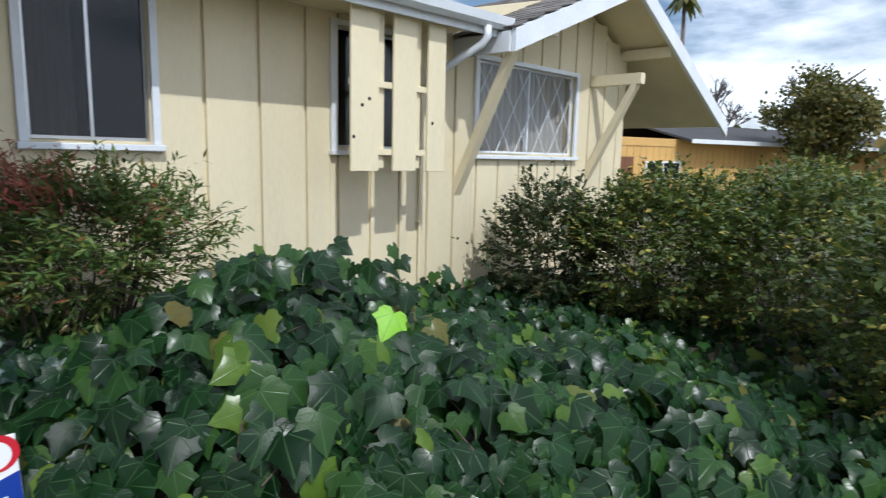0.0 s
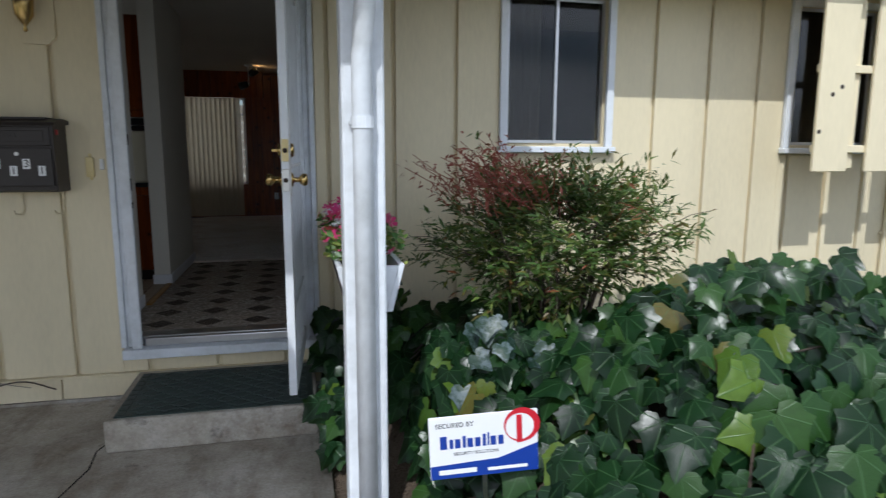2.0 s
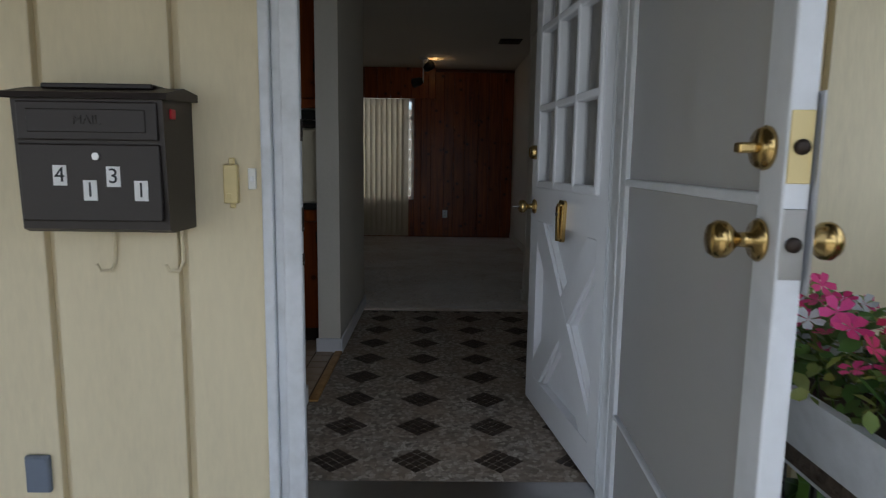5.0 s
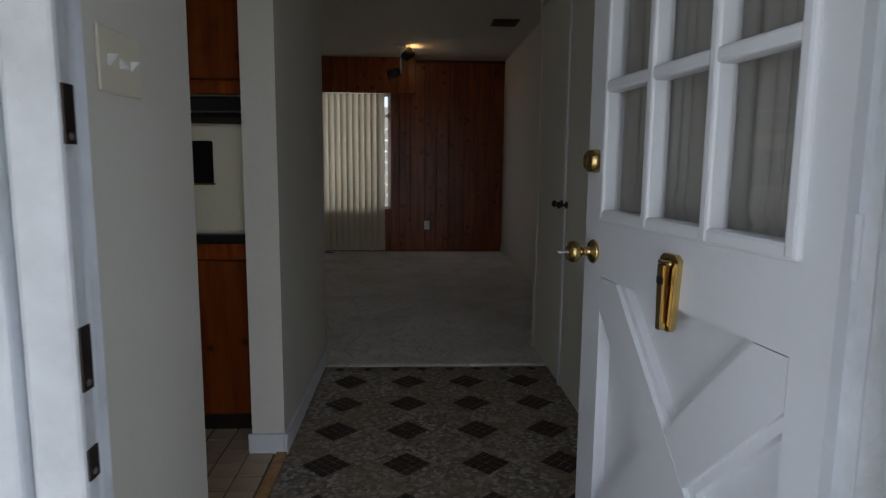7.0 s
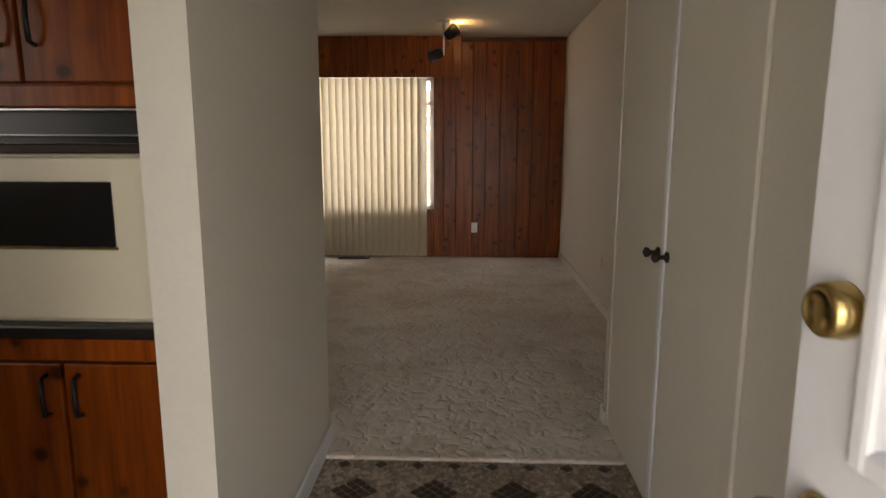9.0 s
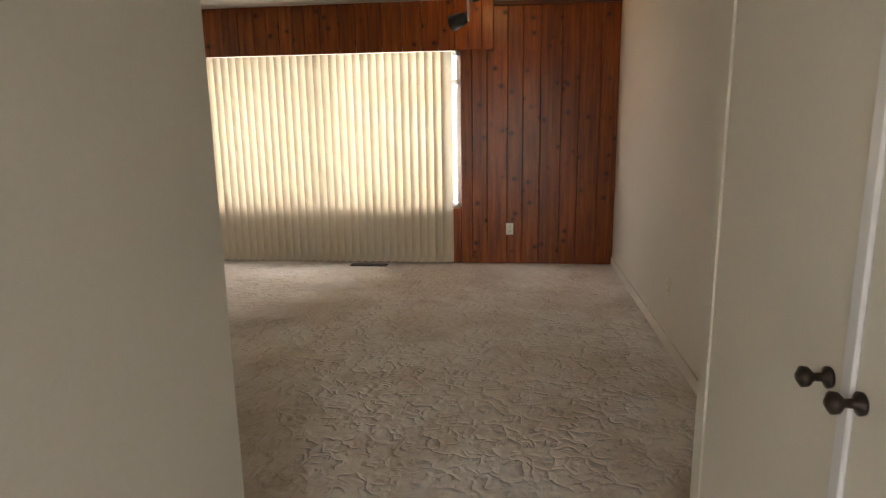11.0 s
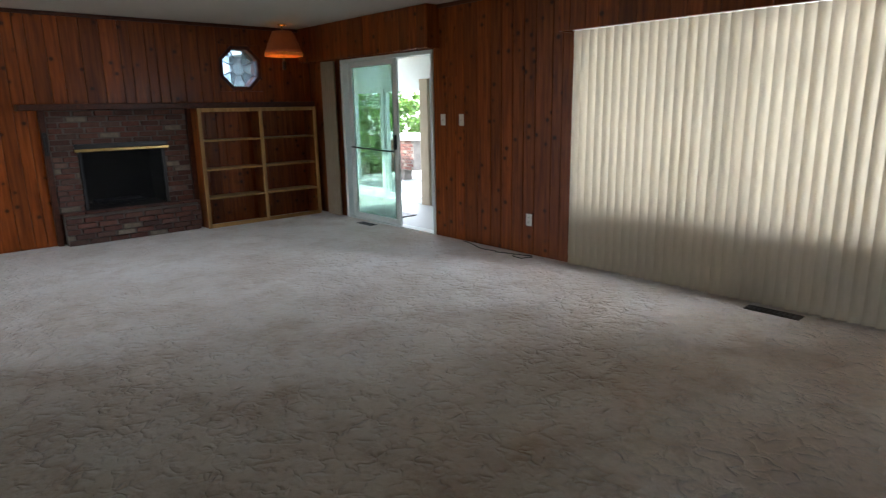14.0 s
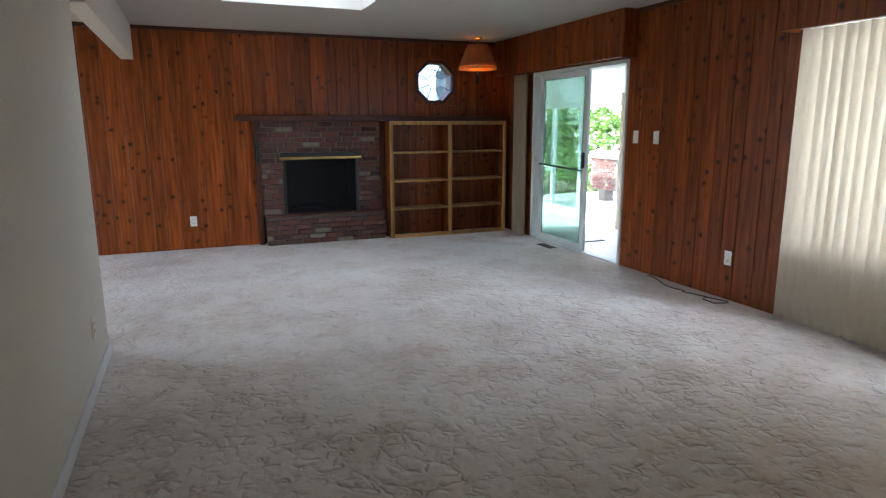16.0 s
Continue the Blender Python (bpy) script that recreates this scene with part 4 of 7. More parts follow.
def storm_door():
    d = thing("screen_door", pose(0.938, -0.064, -0.04, 0, 0, -93.2), "white framed security screen door, swung wide open", "door")
    w, h, th = 0.955, 2.07, 0.038
    for a, b, lo, hi, n in ((0, 0.075, 0, h, "stile"), (w - 0.075, w, 0, h, "stile"), (0.075, w - 0.075, 0, 0.10, "rail"), (0.075, w - 0.075, h - 0.09, h, "rail"), (0.075, w - 0.075, 1.08, 1.10, "rail"), (0.075, w - 0.075, 0.40, 0.412, "rail")):
        local_part(n, boxed(a, -th / 2, lo, b, th / 2, hi, 0.004), M_TRIM, d)
    for lo, hi in ((0.10, 0.40), (0.412, 1.08), (1.10, h - 0.09)):
        local_part("mesh_panel", boxed(0.07, -0.006, lo - 0.005, w - 0.07, -0.003, hi + 0.005), M_SCREEN, d, "fine grey wire mesh")
        for k in range(1, 7):
            u = 0.075 + (w - 0.15) * k / 7
            local_part("bar", boxed(u - 0.006, -0.001, lo, u + 0.006, 0.011, hi), M_TRIM, d)
    for s in (1, -1):
        knob(d, (w - 0.055, s * th / 2, 1.03), s)
        local_part("deadbolt", lathe(B(), [(0.032, 0), (0.033, s * 0.005), (0.027, s * 0.016), (0.006, s * 0.018)], (w - 0.055, s * th / 2, 1.165), "y", 20), M_BRASS, d, "brass deadbolt rose", True)
    local_part("thumb_turn", boxed(w - 0.066, -th / 2 - 0.045, 1.157, w - 0.044, -th / 2 - 0.016, 1.173, 0.004), M_BRASS, d)
    for z, m in ((1.03, M_STEEL), (1.165, M_IVORY)):
        p = local_part("latch_plate", boxed(w - 0.0005, -0.016, z - 0.05, w + 0.003, 0.016, z + 0.05, 0.001), m, d)
        local_part("latch", lathe(B(), [(0.011, 0.003), (0.011, 0.008), (0.004, 0.009)], (w, 0, z), "x", 12), M_BRONZE, p, "", True)
    local_part("guard", boxed(w - 0.03, th / 2 + 0.001, 0.96, w + 0.012, th / 2 + 0.004, 1.24), M_STEEL, d)
    for z in (0.2, 1.0, 1.85):
        local_part("hinge", lathe(B(), [(0.008, z - 0.05), (0.008, z + 0.05)], (-0.004, 0.022, 0), "z", 10), M_TRIM, d)


def mailbox():
    x0, x1, z0, z1, yf = -0.742, -0.322, 0.897, 1.262, -0.182
    m = thing("mailbox", (-0.53, -0.1, z0), "dark brown metal wall mailbox with stick-on house numbers", "mailbox")
    part("body", prism(B(), [(-0.003, z0), (-0.003, z1), (yf - 0.02, z1 - 0.005), (yf - 0.004, z0 + 0.01), (yf + 0.02, z0)], "x", x0 + 0.012, x1 - 0.012), M_MAILBOX, m)
    lid = part("lid", prism(B(), [(-0.001, z1 + 0.022), (-0.10, z1 + 0.030), (yf - 0.035, z1 + 0.006), (yf - 0.040, z1 - 0.010), (yf - 0.026, z1 - 0.010), (-0.001, z1 + 0.001)], "x", x0 - 0.006, x1 + 0.006), M_MAILBOX, m)
    part("lid_rib", boxed(x0 + 0.06, -0.15, z1 + 0.022, x1 - 0.06, -0.04, z1 + 0.036, 0.003), M_MAILBOX, lid)
    part("slot_flap", boxed(x0 + 0.026, yf - 0.026, 1.145, x1 - 0.026, yf - 0.012, 1.245, 0.004), M_MAILBOX, m)
    part("slot_panel", boxed(x0 + 0.055, yf - 0.029, 1.165, x1 - 0.055, yf - 0.025, 1.225, 0.002), M_MAILBOX, m)
    part("front_panel", boxed(x0 + 0.024, yf - 0.0235, 0.93, x1 - 0.024, yf - 0.006, 1.135, 0.004), M_MAILBOX, m)
    text("embossed_word", "MAIL", 0.034, pose(-0.53, yf - 0.030, 1.196, 90, 0, 0), M_MAILBOX, m, "raised brown lettering", 0.0015)
    part("lock", lathe(B(), [(0.010, yf - 0.023), (0.010, yf - 0.030), (0.004, yf - 0.030)], (-0.512, 0, 1.103), "y", 14), M_STEEL, m, "round steel lock")
    part("flag", boxed(x1 - 0.012, yf + 0.02, 1.205, x1 - 0.006, yf + 0.05, 1.232, 0.002), M_SIGNRED, m, "small red flag")
    for ch, x, z in (("4", -0.611, 1.052), ("1", -0.533, 1.013), ("3", -0.470, 1.050), ("1", -0.398, 1.013)):
        s = part("number_sticker", boxed(x - 0.018, yf - 0.0255, z - 0.027, x + 0.018, yf - 0.0237, z + 0.027), M_SIGNWHITE, m, "white sticker with a black figure")
        text("figure", ch, 0.056, pose(x, yf - 0.0258, z, 90, 0, 0), M_INK, s)
    for x in (-0.58, -0.375):
        part("paper_hook", tube(B(), [(x, -0.012, 0.897), (x, -0.012, 0.79), (x - 0.006, -0.030, 0.766), (x - 0.028, -0.045, 0.768), (x - 0.036, -0.05, 0.788)], 0.006, 6), M_SIDING, m, "painted newspaper hook")


def small_wall_things():
    b = thing("door_chime", (-0.222, -0.003, 0.965), "yellowed ivory intercom box on the siding", "doorbell")
    part("case", boxed(-0.242, -0.030, 0.970, -0.200, -0.0025, 1.085, 0.005), M_IVORY, b)
    part("tab", boxed(-0.230, -0.010, 1.085, -0.212, -0.0025, 1.105, 0.003), M_IVORY, b)
    part("tab", boxed(-0.230, -0.010, 0.955, -0.212, -0.0025, 0.970, 0.003), M_IVORY, b)
    part("button", boxed(-0.232, -0.033, 0.985, -0.216, -0.030, 1.002, 0.002), M_IVORY, b)
    b = thing("doorbell_button", (-0.16, -0.003, 1.01), "small white doorbell push beside the casing", "doorbell")
    part("plate", boxed(-0.173, -0.014, 1.012, -0.149, -0.0025, 1.075, 0.003), M_WHITEPL, b)
    part("push", boxed(-0.167, -0.018, 1.035, -0.155, -0.014, 1.052, 0.002), M_SIGNWHITE, b)
    c = thing("outlet_cover", (-0.86, -0.004, 0.05), "grey-blue weatherproof outlet cover low on the siding", "outlet")
    part("cover", boxed(-0.898, -0.022, 0.045, -0.822, -0.0025, 0.168, 0.006), M_GREYPL, c)
    part("hinge", boxed(-0.89, -0.026, 0.155, -0.83, -0.022, 0.163, 0.001), M_GREYPL, c)
    n = thing("house_number", (-0.93, -0.003, 1.58), "faded white painted house number on the siding", "house number")
    for k, ch in enumerate("4131"):
        text("figure", ch, 0.14, pose(-1.035 + 0.072 * k, -0.0045, 1.595 + 0.019 * k, 90, -14, 0), M_SIGNWHITE, n, "", 0.002)
    w = thing("wall_lantern", (-0.45, -0.003, 1.70), "brass porch lantern on an eight-sided cream backing board", "lamp")
    oc = [(-0.54, 1.73), (-0.50, 1.695), (-0.375, 1.695), (-0.335, 1.73), (-0.335, 2.02), (-0.375, 2.06), (-0.50, 2.06), (-0.54, 2.02)]
    part("backing_board", prism(B(), oc, "y", -0.022, -0.0025), M_SIDING, w)
    part("body", lathe(B(), [(0.004, 1.745), (0.012, 1.755), (0.006, 1.775), (0.018, 1.79), (0.045, 1.83), (0.055, 1.95), (0.03, 1.99), (0.008, 2.02)], (-0.455, -0.09, 0), "z", 12), M_BRASS, w, "tarnished brass lantern body", True)
    part("arm", tube(B(), [(-0.455, -0.022, 1.98), (-0.455, -0.06, 2.03), (-0.455, -0.09, 2.02)], 0.008), M_BRASS, w)
    k = thing("phone_cable", (-1.25, -0.01, -0.30), "loose cream cables running down the siding", "cable")
    for dx, ph in ((0.0, 0.0), (0.035, 1.0), (0.065, 2.2)):
        pts = [(-1.265 + dx + 0.014 * math.sin(3 * z + ph), -0.012, z) for z in np.linspace(1.05 - dx, -0.34, 16)]
        part("cable", tube(B(), pts, 0.008, 6), M_OLDCABLE, k)
    part("junction", boxed(-1.295, -0.03, 0.80, -1.245, -0.003, 0.92, 0.004), M_SIDING, k)


def porch():
    for x0, x1, y0, y1, lab in ((-0.300, -0.145, -1.79, -1.695, "thick white painted wooden porch post, chipped at the edges"), (1.095, 1.248, -1.71, -1.57, "white painted porch post with a downpipe on its face")):
        p = thing("porch_post", ((x0 + x1) / 2, (y0 + y1) / 2, -0.37), lab, "post", "porch posts")
        part("shaft", boxed(x0, y0, -0.37, x1, y1, 2.16, 0.010), M_TRIM_OLD, p)
        if x0 > 0:
            pts = [(1.165, -1.75, -0.30), (1.165, -1.75, 1.45), (1.168, -1.76, 1.50), (1.175, -1.84, 1.66), (1.18, -1.98, 2.0), (1.18, -2.05, 2.10)]
            dp = part("downpipe", tube(B(), pts, 0.036, 14), M_TRIM_OLD, p, "white painted downpipe", True)
            for z in (1.20,):
                part("sleeve", lathe(B(), [(0.040, z), (0.040, z + 0.04)], (1.165, -1.75, 0), "z", 14), M_TRIM_OLD, dp)
                part("strap", boxed(1.12, -1.735, z + 0.012, 1.21, -1.711, z + 0.026, 0.002), M_TRIM_OLD, dp)
        else:
            for z, dx in ((0.845, 0.06), (0.55, 0.12), (0.16, 0.13), (1.33, 0.12)):
                part("nail_hole", lathe(B(), [(0.006, y0 + 0.001), (0.006, y0 - 0.0012)], (x0 + dx, 0, z), "y", 10), M_BRONZE, p)
    mt = thing("door_mat", (0.48, -0.4, -0.20), "dark green rubber doormat with a brick-pattern edge", "doormat")
    part("backing", boxed(0.0, -0.73, -0.20, 0.98, -0.10, -0.192, 0.002), M_MAT, mt)
    for k in range(9):
        part("edge_block", boxed(0.006, -0.725 + 0.069 * k, -0.192, 0.05, -0.665 + 0.069 * k, -0.187, 0.002), M_MAT, mt)
    rnd = random.Random(5)
    ridge = to_mesh("ridge", boxed(-0.030, -0.005, 0, 0.030, 0.005, 0.005, 0.001), M_MATRIDGE)
    for i in range(15):
        for j in range(11):
            x, y = 0.095 + 0.059 * i, -0.69 + 0.055 * j
            piece("ridge", ridge, mt, Matrix.Translation((x, y, -0.192)) @ Matrix.Rotation(radians(35 if (i + j) % 2 else -35), 4, "Z"))


def planter():
    f = thing("flower_box", (1.21, -1.0, -0.37), "white wooden flower box on a black twisted iron railing", "planter")
    x0, x1, zt, zb, ya, yb = 1.075, 1.345, 0.675, 0.485, -1.53, -0.30
    for s, a, b in ((1, x0, x0 + 0.05), (-1, x1, x1 - 0.05)):
        part("side_board", prism(B(), [(a, zt), (a + s * 0.022, zt), (b + s * 0.022, zb), (b, zb)], "y", ya, yb), M_TRIM_OLD, f)
    for y in (ya, yb - 0.02):
        part("end_board", prism(B(), [(x0 + 0.024, zt - 0.004), (x1 - 0.024, zt - 0.004), (x1 - 0.073, zb), (x0 + 0.073, zb)], "y", y + 0.001, y + 0.02), M_TRIM_OLD, f)
    part("bottom_board", boxed(x0 + 0.075, ya + 0.02, zb, x1 - 0.075, yb - 0.02, zb + 0.018), M_TRIM_OLD, f)
    part("soil", boxed(x0 + 0.035, ya + 0.02, zb + 0.02, x1 - 0.035, yb - 0.02, zt - 0.05), M_SOIL, f, "dark potting soil")
    for k in range(10):
        y = ya + 0.10 + 0.115 * k
        bm = B()
        rings = []
        n = 24
        for i in range(n + 1):
            z, a = -0.34 + (zb + 0.34) * i / n, 0.9 * i * (1 if 4 < i < 22 else 0)
            rings.append([bm.verts.new((1.21 + 0.013 * math.cos(a + t) * (1 if j % 2 else 0.45), y + 0.013 * math.sin(a + t) * (1 if j % 2 else 0.45), z)) for j, t in enumerate((0, math.pi / 2, math.pi, 3 * math.pi / 2))])
        for p, q in zip(rings, rings[1:]):
            for j in range(4):
                bm.faces.new((p[j], p[(j + 1) % 4], q[(j + 1) % 4], q[j]))
        part("baluster", bm, M_IRON, f, "twisted black iron baluster", True)
    part("bottom_rail", boxed(1.195, ya, -0.345, 1.225, yb, -0.325), M_IRON, f)
    part("foot", boxed(1.195, ya, -0.37, 1.225, ya + 0.03, -0.345), M_IRON, f)
    part("foot", boxed(1.195, yb - 0.03, -0.37, 1.225, yb, -0.345), M_IRON, f)


def left_porch():
    r = thing("porch_railing", (-1.6, -1.70, -0.37), "black iron porch railing beside a white post", "railing")
    part("top_rail", boxed(-3.6, -1.715, 0.485, -0.346, -1.685, 0.510, 0.004), M_IRON, r)
    part("bottom_rail", boxed(-3.6, -1.712, -0.27, -0.346, -1.688, -0.25, 0.003), M_IRON, r)
    for k in range(8):
        x = -0.47 - 0.40 * k
        part("baluster", tube(B(), [(x, -1.70, -0.37), (x, -1.70, 0.486)], 0.011, 6), M_IRON, r)
    p = thing("window_pot", (-1.72, -0.075, 1.14), "terracotta pot of pink and white flowers on the kitchen sill", "plant")
    part("pot", lathe(B(), [(0.045, 1.125), (0.065, 1.20), (0.068, 1.21), (0.058, 1.21), (0.055, 1.19)], (-1.70, -0.10, 0), "z", 16), M_FENCEWOOD, p, "terracotta pot", True)
    part("saucer_shelf", boxed(-1.90, -0.18, 1.105, -1.58, -0.0605, 1.124, 0.003), M_TRIM, p, "small white shelf")
    rnd = random.Random(17)
    pet = {M_PINK: mesh_of("petals", *petal_disc(), M_PINK), M_WHITEPETAL: mesh_of("petals", *petal_disc(), M_WHITEPETAL)}
    vs, fs = scatter(*OVAL, [spun((-1.71 + rnd.gauss(0, 0.07), -0.11 + rnd.gauss(0, 0.03), 1.23 + rnd.random() * 0.16), (rnd.gauss(0, 0.5), -0.6, 0.6), rnd.uniform(0, 6.3), 0.035) for _ in range(110)])
    ob = new("leaf_mass", mesh_of("leaf_mass", vs - np.array(p.location), fs, M_FLOWERLEAF))
    ob.parent = p
    tagged(ob, kind="stuff")
    for k in range(16):
        m = M_WHITEPETAL if k % 3 == 0 else M_PINK
        piece("blossom", pet[m], p, spun((-1.71 + rnd.gauss(0, 0.075), -0.15, 1.24 + rnd.random() * 0.18), (rnd.gauss(0, 0.3), -1, 0.3), rnd.uniform(0, 6), 0.026))
    v = thing("dry_vine", (-0.75, -0.10, -0.37), "dry brown vine trailing along the foot of the siding", "vine")
    pts = [(-1.25 + 0.04 * k, -0.045 - 0.012 * math.sin(k * 0.7), -0.19 - 0.003 * k + 0.022 * math.sin(k * 0.55)) for k in range(20)]
    part("stem", tube(B(), pts, 0.0045, 6), M_STEM, v)
    part("stem", tube(B(), [(-1.2, -0.05, -0.36), (-1.16, -0.06, -0.10), (-1.19, -0.05, 0.05)], 0.006, 6), M_STEM, v)
    for k in range(3):
        pts = [(-1.30 + 0.075 * i, -0.05 - 0.010 * math.sin(i * 0.9 + k), -0.20 + 0.025 * math.sin(i * 0.7 + 2 * k) + 0.012 * k - 0.002 * i * (k + 1)) for i in range(6 + 2 * k)]
        part("stem", tube(B(), pts, 0.004, 6, 0.002), M_GREYPLANK, v)
    vs, fs = scatter(*SLIM, [spun((-1.22 + rnd.random() * 0.12, -0.08, -0.34 + rnd.random() * 0.25), (rnd.gauss(0, 0.6), -1, rnd.gauss(0, 0.5)), rnd.uniform(0, 6.3), rnd.uniform(0.05, 0.11)) for _ in range(16)])
    ob = new("dry_leaf_mass", mesh_of("dry_leaf_mass", vs - np.array(v.location), fs, M_FENCEWOOD))
    ob.parent = v


def porch_climber():
    """A leafy climber on the railing, and dry brown leaves round the foot of the post."""
    c = thing("railing_climber", (-0.62, -1.62, -0.37), "lobed green climber growing up the black iron railing", "plant")
    rnd = random.Random(47)
    leaf = leaf_uv(mesh_of("leaf", *IVY, M_GARDENCLIMB), IVY[0])
    part("stem", tube(B(), [(-0.62, -1.62, -0.37), (-0.60, -1.63, 0.0), (-0.64, -1.64, 0.3), (-0.58, -1.63, 0.62)], 0.006, 6), M_STEM, c)
    for k in range(46):
        z = rnd.uniform(0.28, 0.66) if k < 26 else rnd.uniform(-0.3, 0.28)
        piece("leaf", leaf, c, spun((-0.60 + rnd.gauss(0, 0.07), -1.64 + rnd.gauss(0, 0.05), z), (rnd.gauss(0, 0.5), -0.8, 0.6), rnd.gauss(math.pi, 0.9), rnd.uniform(0.05, 0.095)))
    d = thing("dry_stalk", (-0.36, -1.30, -0.37), "dried orange-brown plant stalk standing by the porch post", "plant")
    dry = leaf_uv(mesh_of("dry_leaf", *IVY, M_FENCEWOOD), IVY[0])
    part("stem", tube(B(), [(-0.36, -1.30, -0.37), (-0.335, -1.31, -0.15), (-0.345, -1.30, 0.12)], 0.006, 6), M_STEM, d)
    for k in range(20):
        piece("dry_leaf", dry, d, spun((-0.345 + rnd.gauss(0, 0.02), -1.30 + rnd.gauss(0, 0.03), rnd.uniform(-0.28, 0.13)), (rnd.gauss(0, 0.8), -0.7, rnd.gauss(0, 0.5)), rnd.uniform(0, 6.3), rnd.uniform(0.03, 0.055)))


def pads(count, region, size, seed, up=0.6):
    rnd = random.Random(seed)
    out = []
    for _ in range(count):
        at = region(rnd)
        nrm = Vector((rnd.gauss(0, 0.5), rnd.gauss(0, 0.5) - 0.25, up + rnd.random() * 0.6))
        out.append(spun(at, nrm, rnd.uniform(0, 6.3), size * rnd.uniform(0.65, 1.25)))
    return out


OVAL = ([(0, 0, 0), (0.28, 0.3, 0.03), (0.30, 0.62, 0.02), (0, 1.0, -0.10), (-0.30, 0.62, 0.02), (-0.28, 0.3, 0.03), (0, 0.5, -0.03)],
        [(0, 1, 6), (1, 2, 6), (2, 3, 6), (3, 4, 6), (4, 5, 6), (5, 0, 6)])
SLIM = ([(0, 0, 0), (0.14, 0.4, 0.03), (0, 1.0, -0.10), (-0.14, 0.4, 0.03), (0, 0.42, -0.01)], [(0, 1, 4), (1, 2, 4), (2, 3, 4), (3, 0, 4)])
IVY_HALF = [(0.16, -0.12), (0.38, -0.10), (0.50, 0.06), (0.48, 0.18), (0.62, 0.36), (0.43, 0.48), (0.31, 0.62), (0.17, 0.88)]


def ivy_leaf_shape():
    rim = [(0, 0.06)] + IVY_HALF + [(0, 1.10)] + [(-x, y) for x, y in IVY_HALF[::-1]]
    vs = [(0, 0.36, 0.05)] + [(x, y, -0.15 * abs(x) - 0.30 * max(0, y - 0.5) ** 2) for k, (x, y) in enumerate(rim)]
    n = len(rim)
    return vs, [(0, 1 + k, 1 + (k + 1) % n) for k in range(n)]


IVY = ivy_leaf_shape()


def petal_disc(n=5):
    vs, fs = [(0, 0, 0)], []
    for k in range(n):
        a = 2 * math.pi * k / n
        for da, r, z in ((-0.50, 0.62, 0.10), (-0.25, 1.0, 0.16), (0.25, 1.0, 0.16), (0.50, 0.62, 0.10)):
            vs.append((r * math.cos(a + da), r * math.sin(a + da), z))
        b = 1 + 4 * k
        fs.append((0, b, b + 1, b + 2, b + 3))
    return vs, fs


def bedding():
    def place(r):
        y = r.uniform(-1.50, -0.33)
        u = r.gauss(0, 0.5)
        return (1.21 + 0.115 * max(-1.35, min(1.35, u * 1.3)), y, 0.66 + r.random() * 0.17 * (1 - 0.35 * abs(u)) + 0.02)
    p = thing("impatiens_plant", (1.21, -0.92, 0.625), "pink and white impatiens spilling out of the flower box", "flowers")
    vs, fs = scatter(*OVAL, pads(1700, place, 0.036, 11))
    ob = new("leaf_mass", mesh_of("leaf_mass", vs - np.array(p.location), fs, M_FLOWERLEAF))
    ob.parent = p
    tagged(ob, "small light green leaves", kind="stuff")
    rnd = random.Random(12)
    bm = B()
    for _ in range(70):
        a = Vector((1.21 + rnd.uniform(-0.06, 0.06), rnd.uniform(-1.5, -0.33), 0.60))
        tube(bm, [a, a + Vector((rnd.uniform(-0.06, 0.06), rnd.uniform(-0.05, 0.05), 0.1)), a + Vector((rnd.uniform(-0.12, 0.12), rnd.uniform(-0.08, 0.08), 0.17))], 0.003, 4)
    part("stem_mass", bm, M_FLOWERLEAF, p)
    pet = {M_PINK: mesh_of("petals", *petal_disc(), M_PINK), M_WHITEPETAL: mesh_of("petals", *petal_disc(), M_WHITEPETAL)}
    for k in range(170):
        x, y, z = place(rnd)
        nrm = Vector((rnd.gauss(-0.3, 0.5), rnd.gauss(-0.45, 0.5), 0.8))
        m = M_WHITEPETAL if rnd.random() < 0.22 else M_PINK
        piece("blossom", pet[m], p, spun((x - 0.02, y, z + 0.035), nrm, rnd.uniform(0, 6), rnd.uniform(0.022, 0.035)))


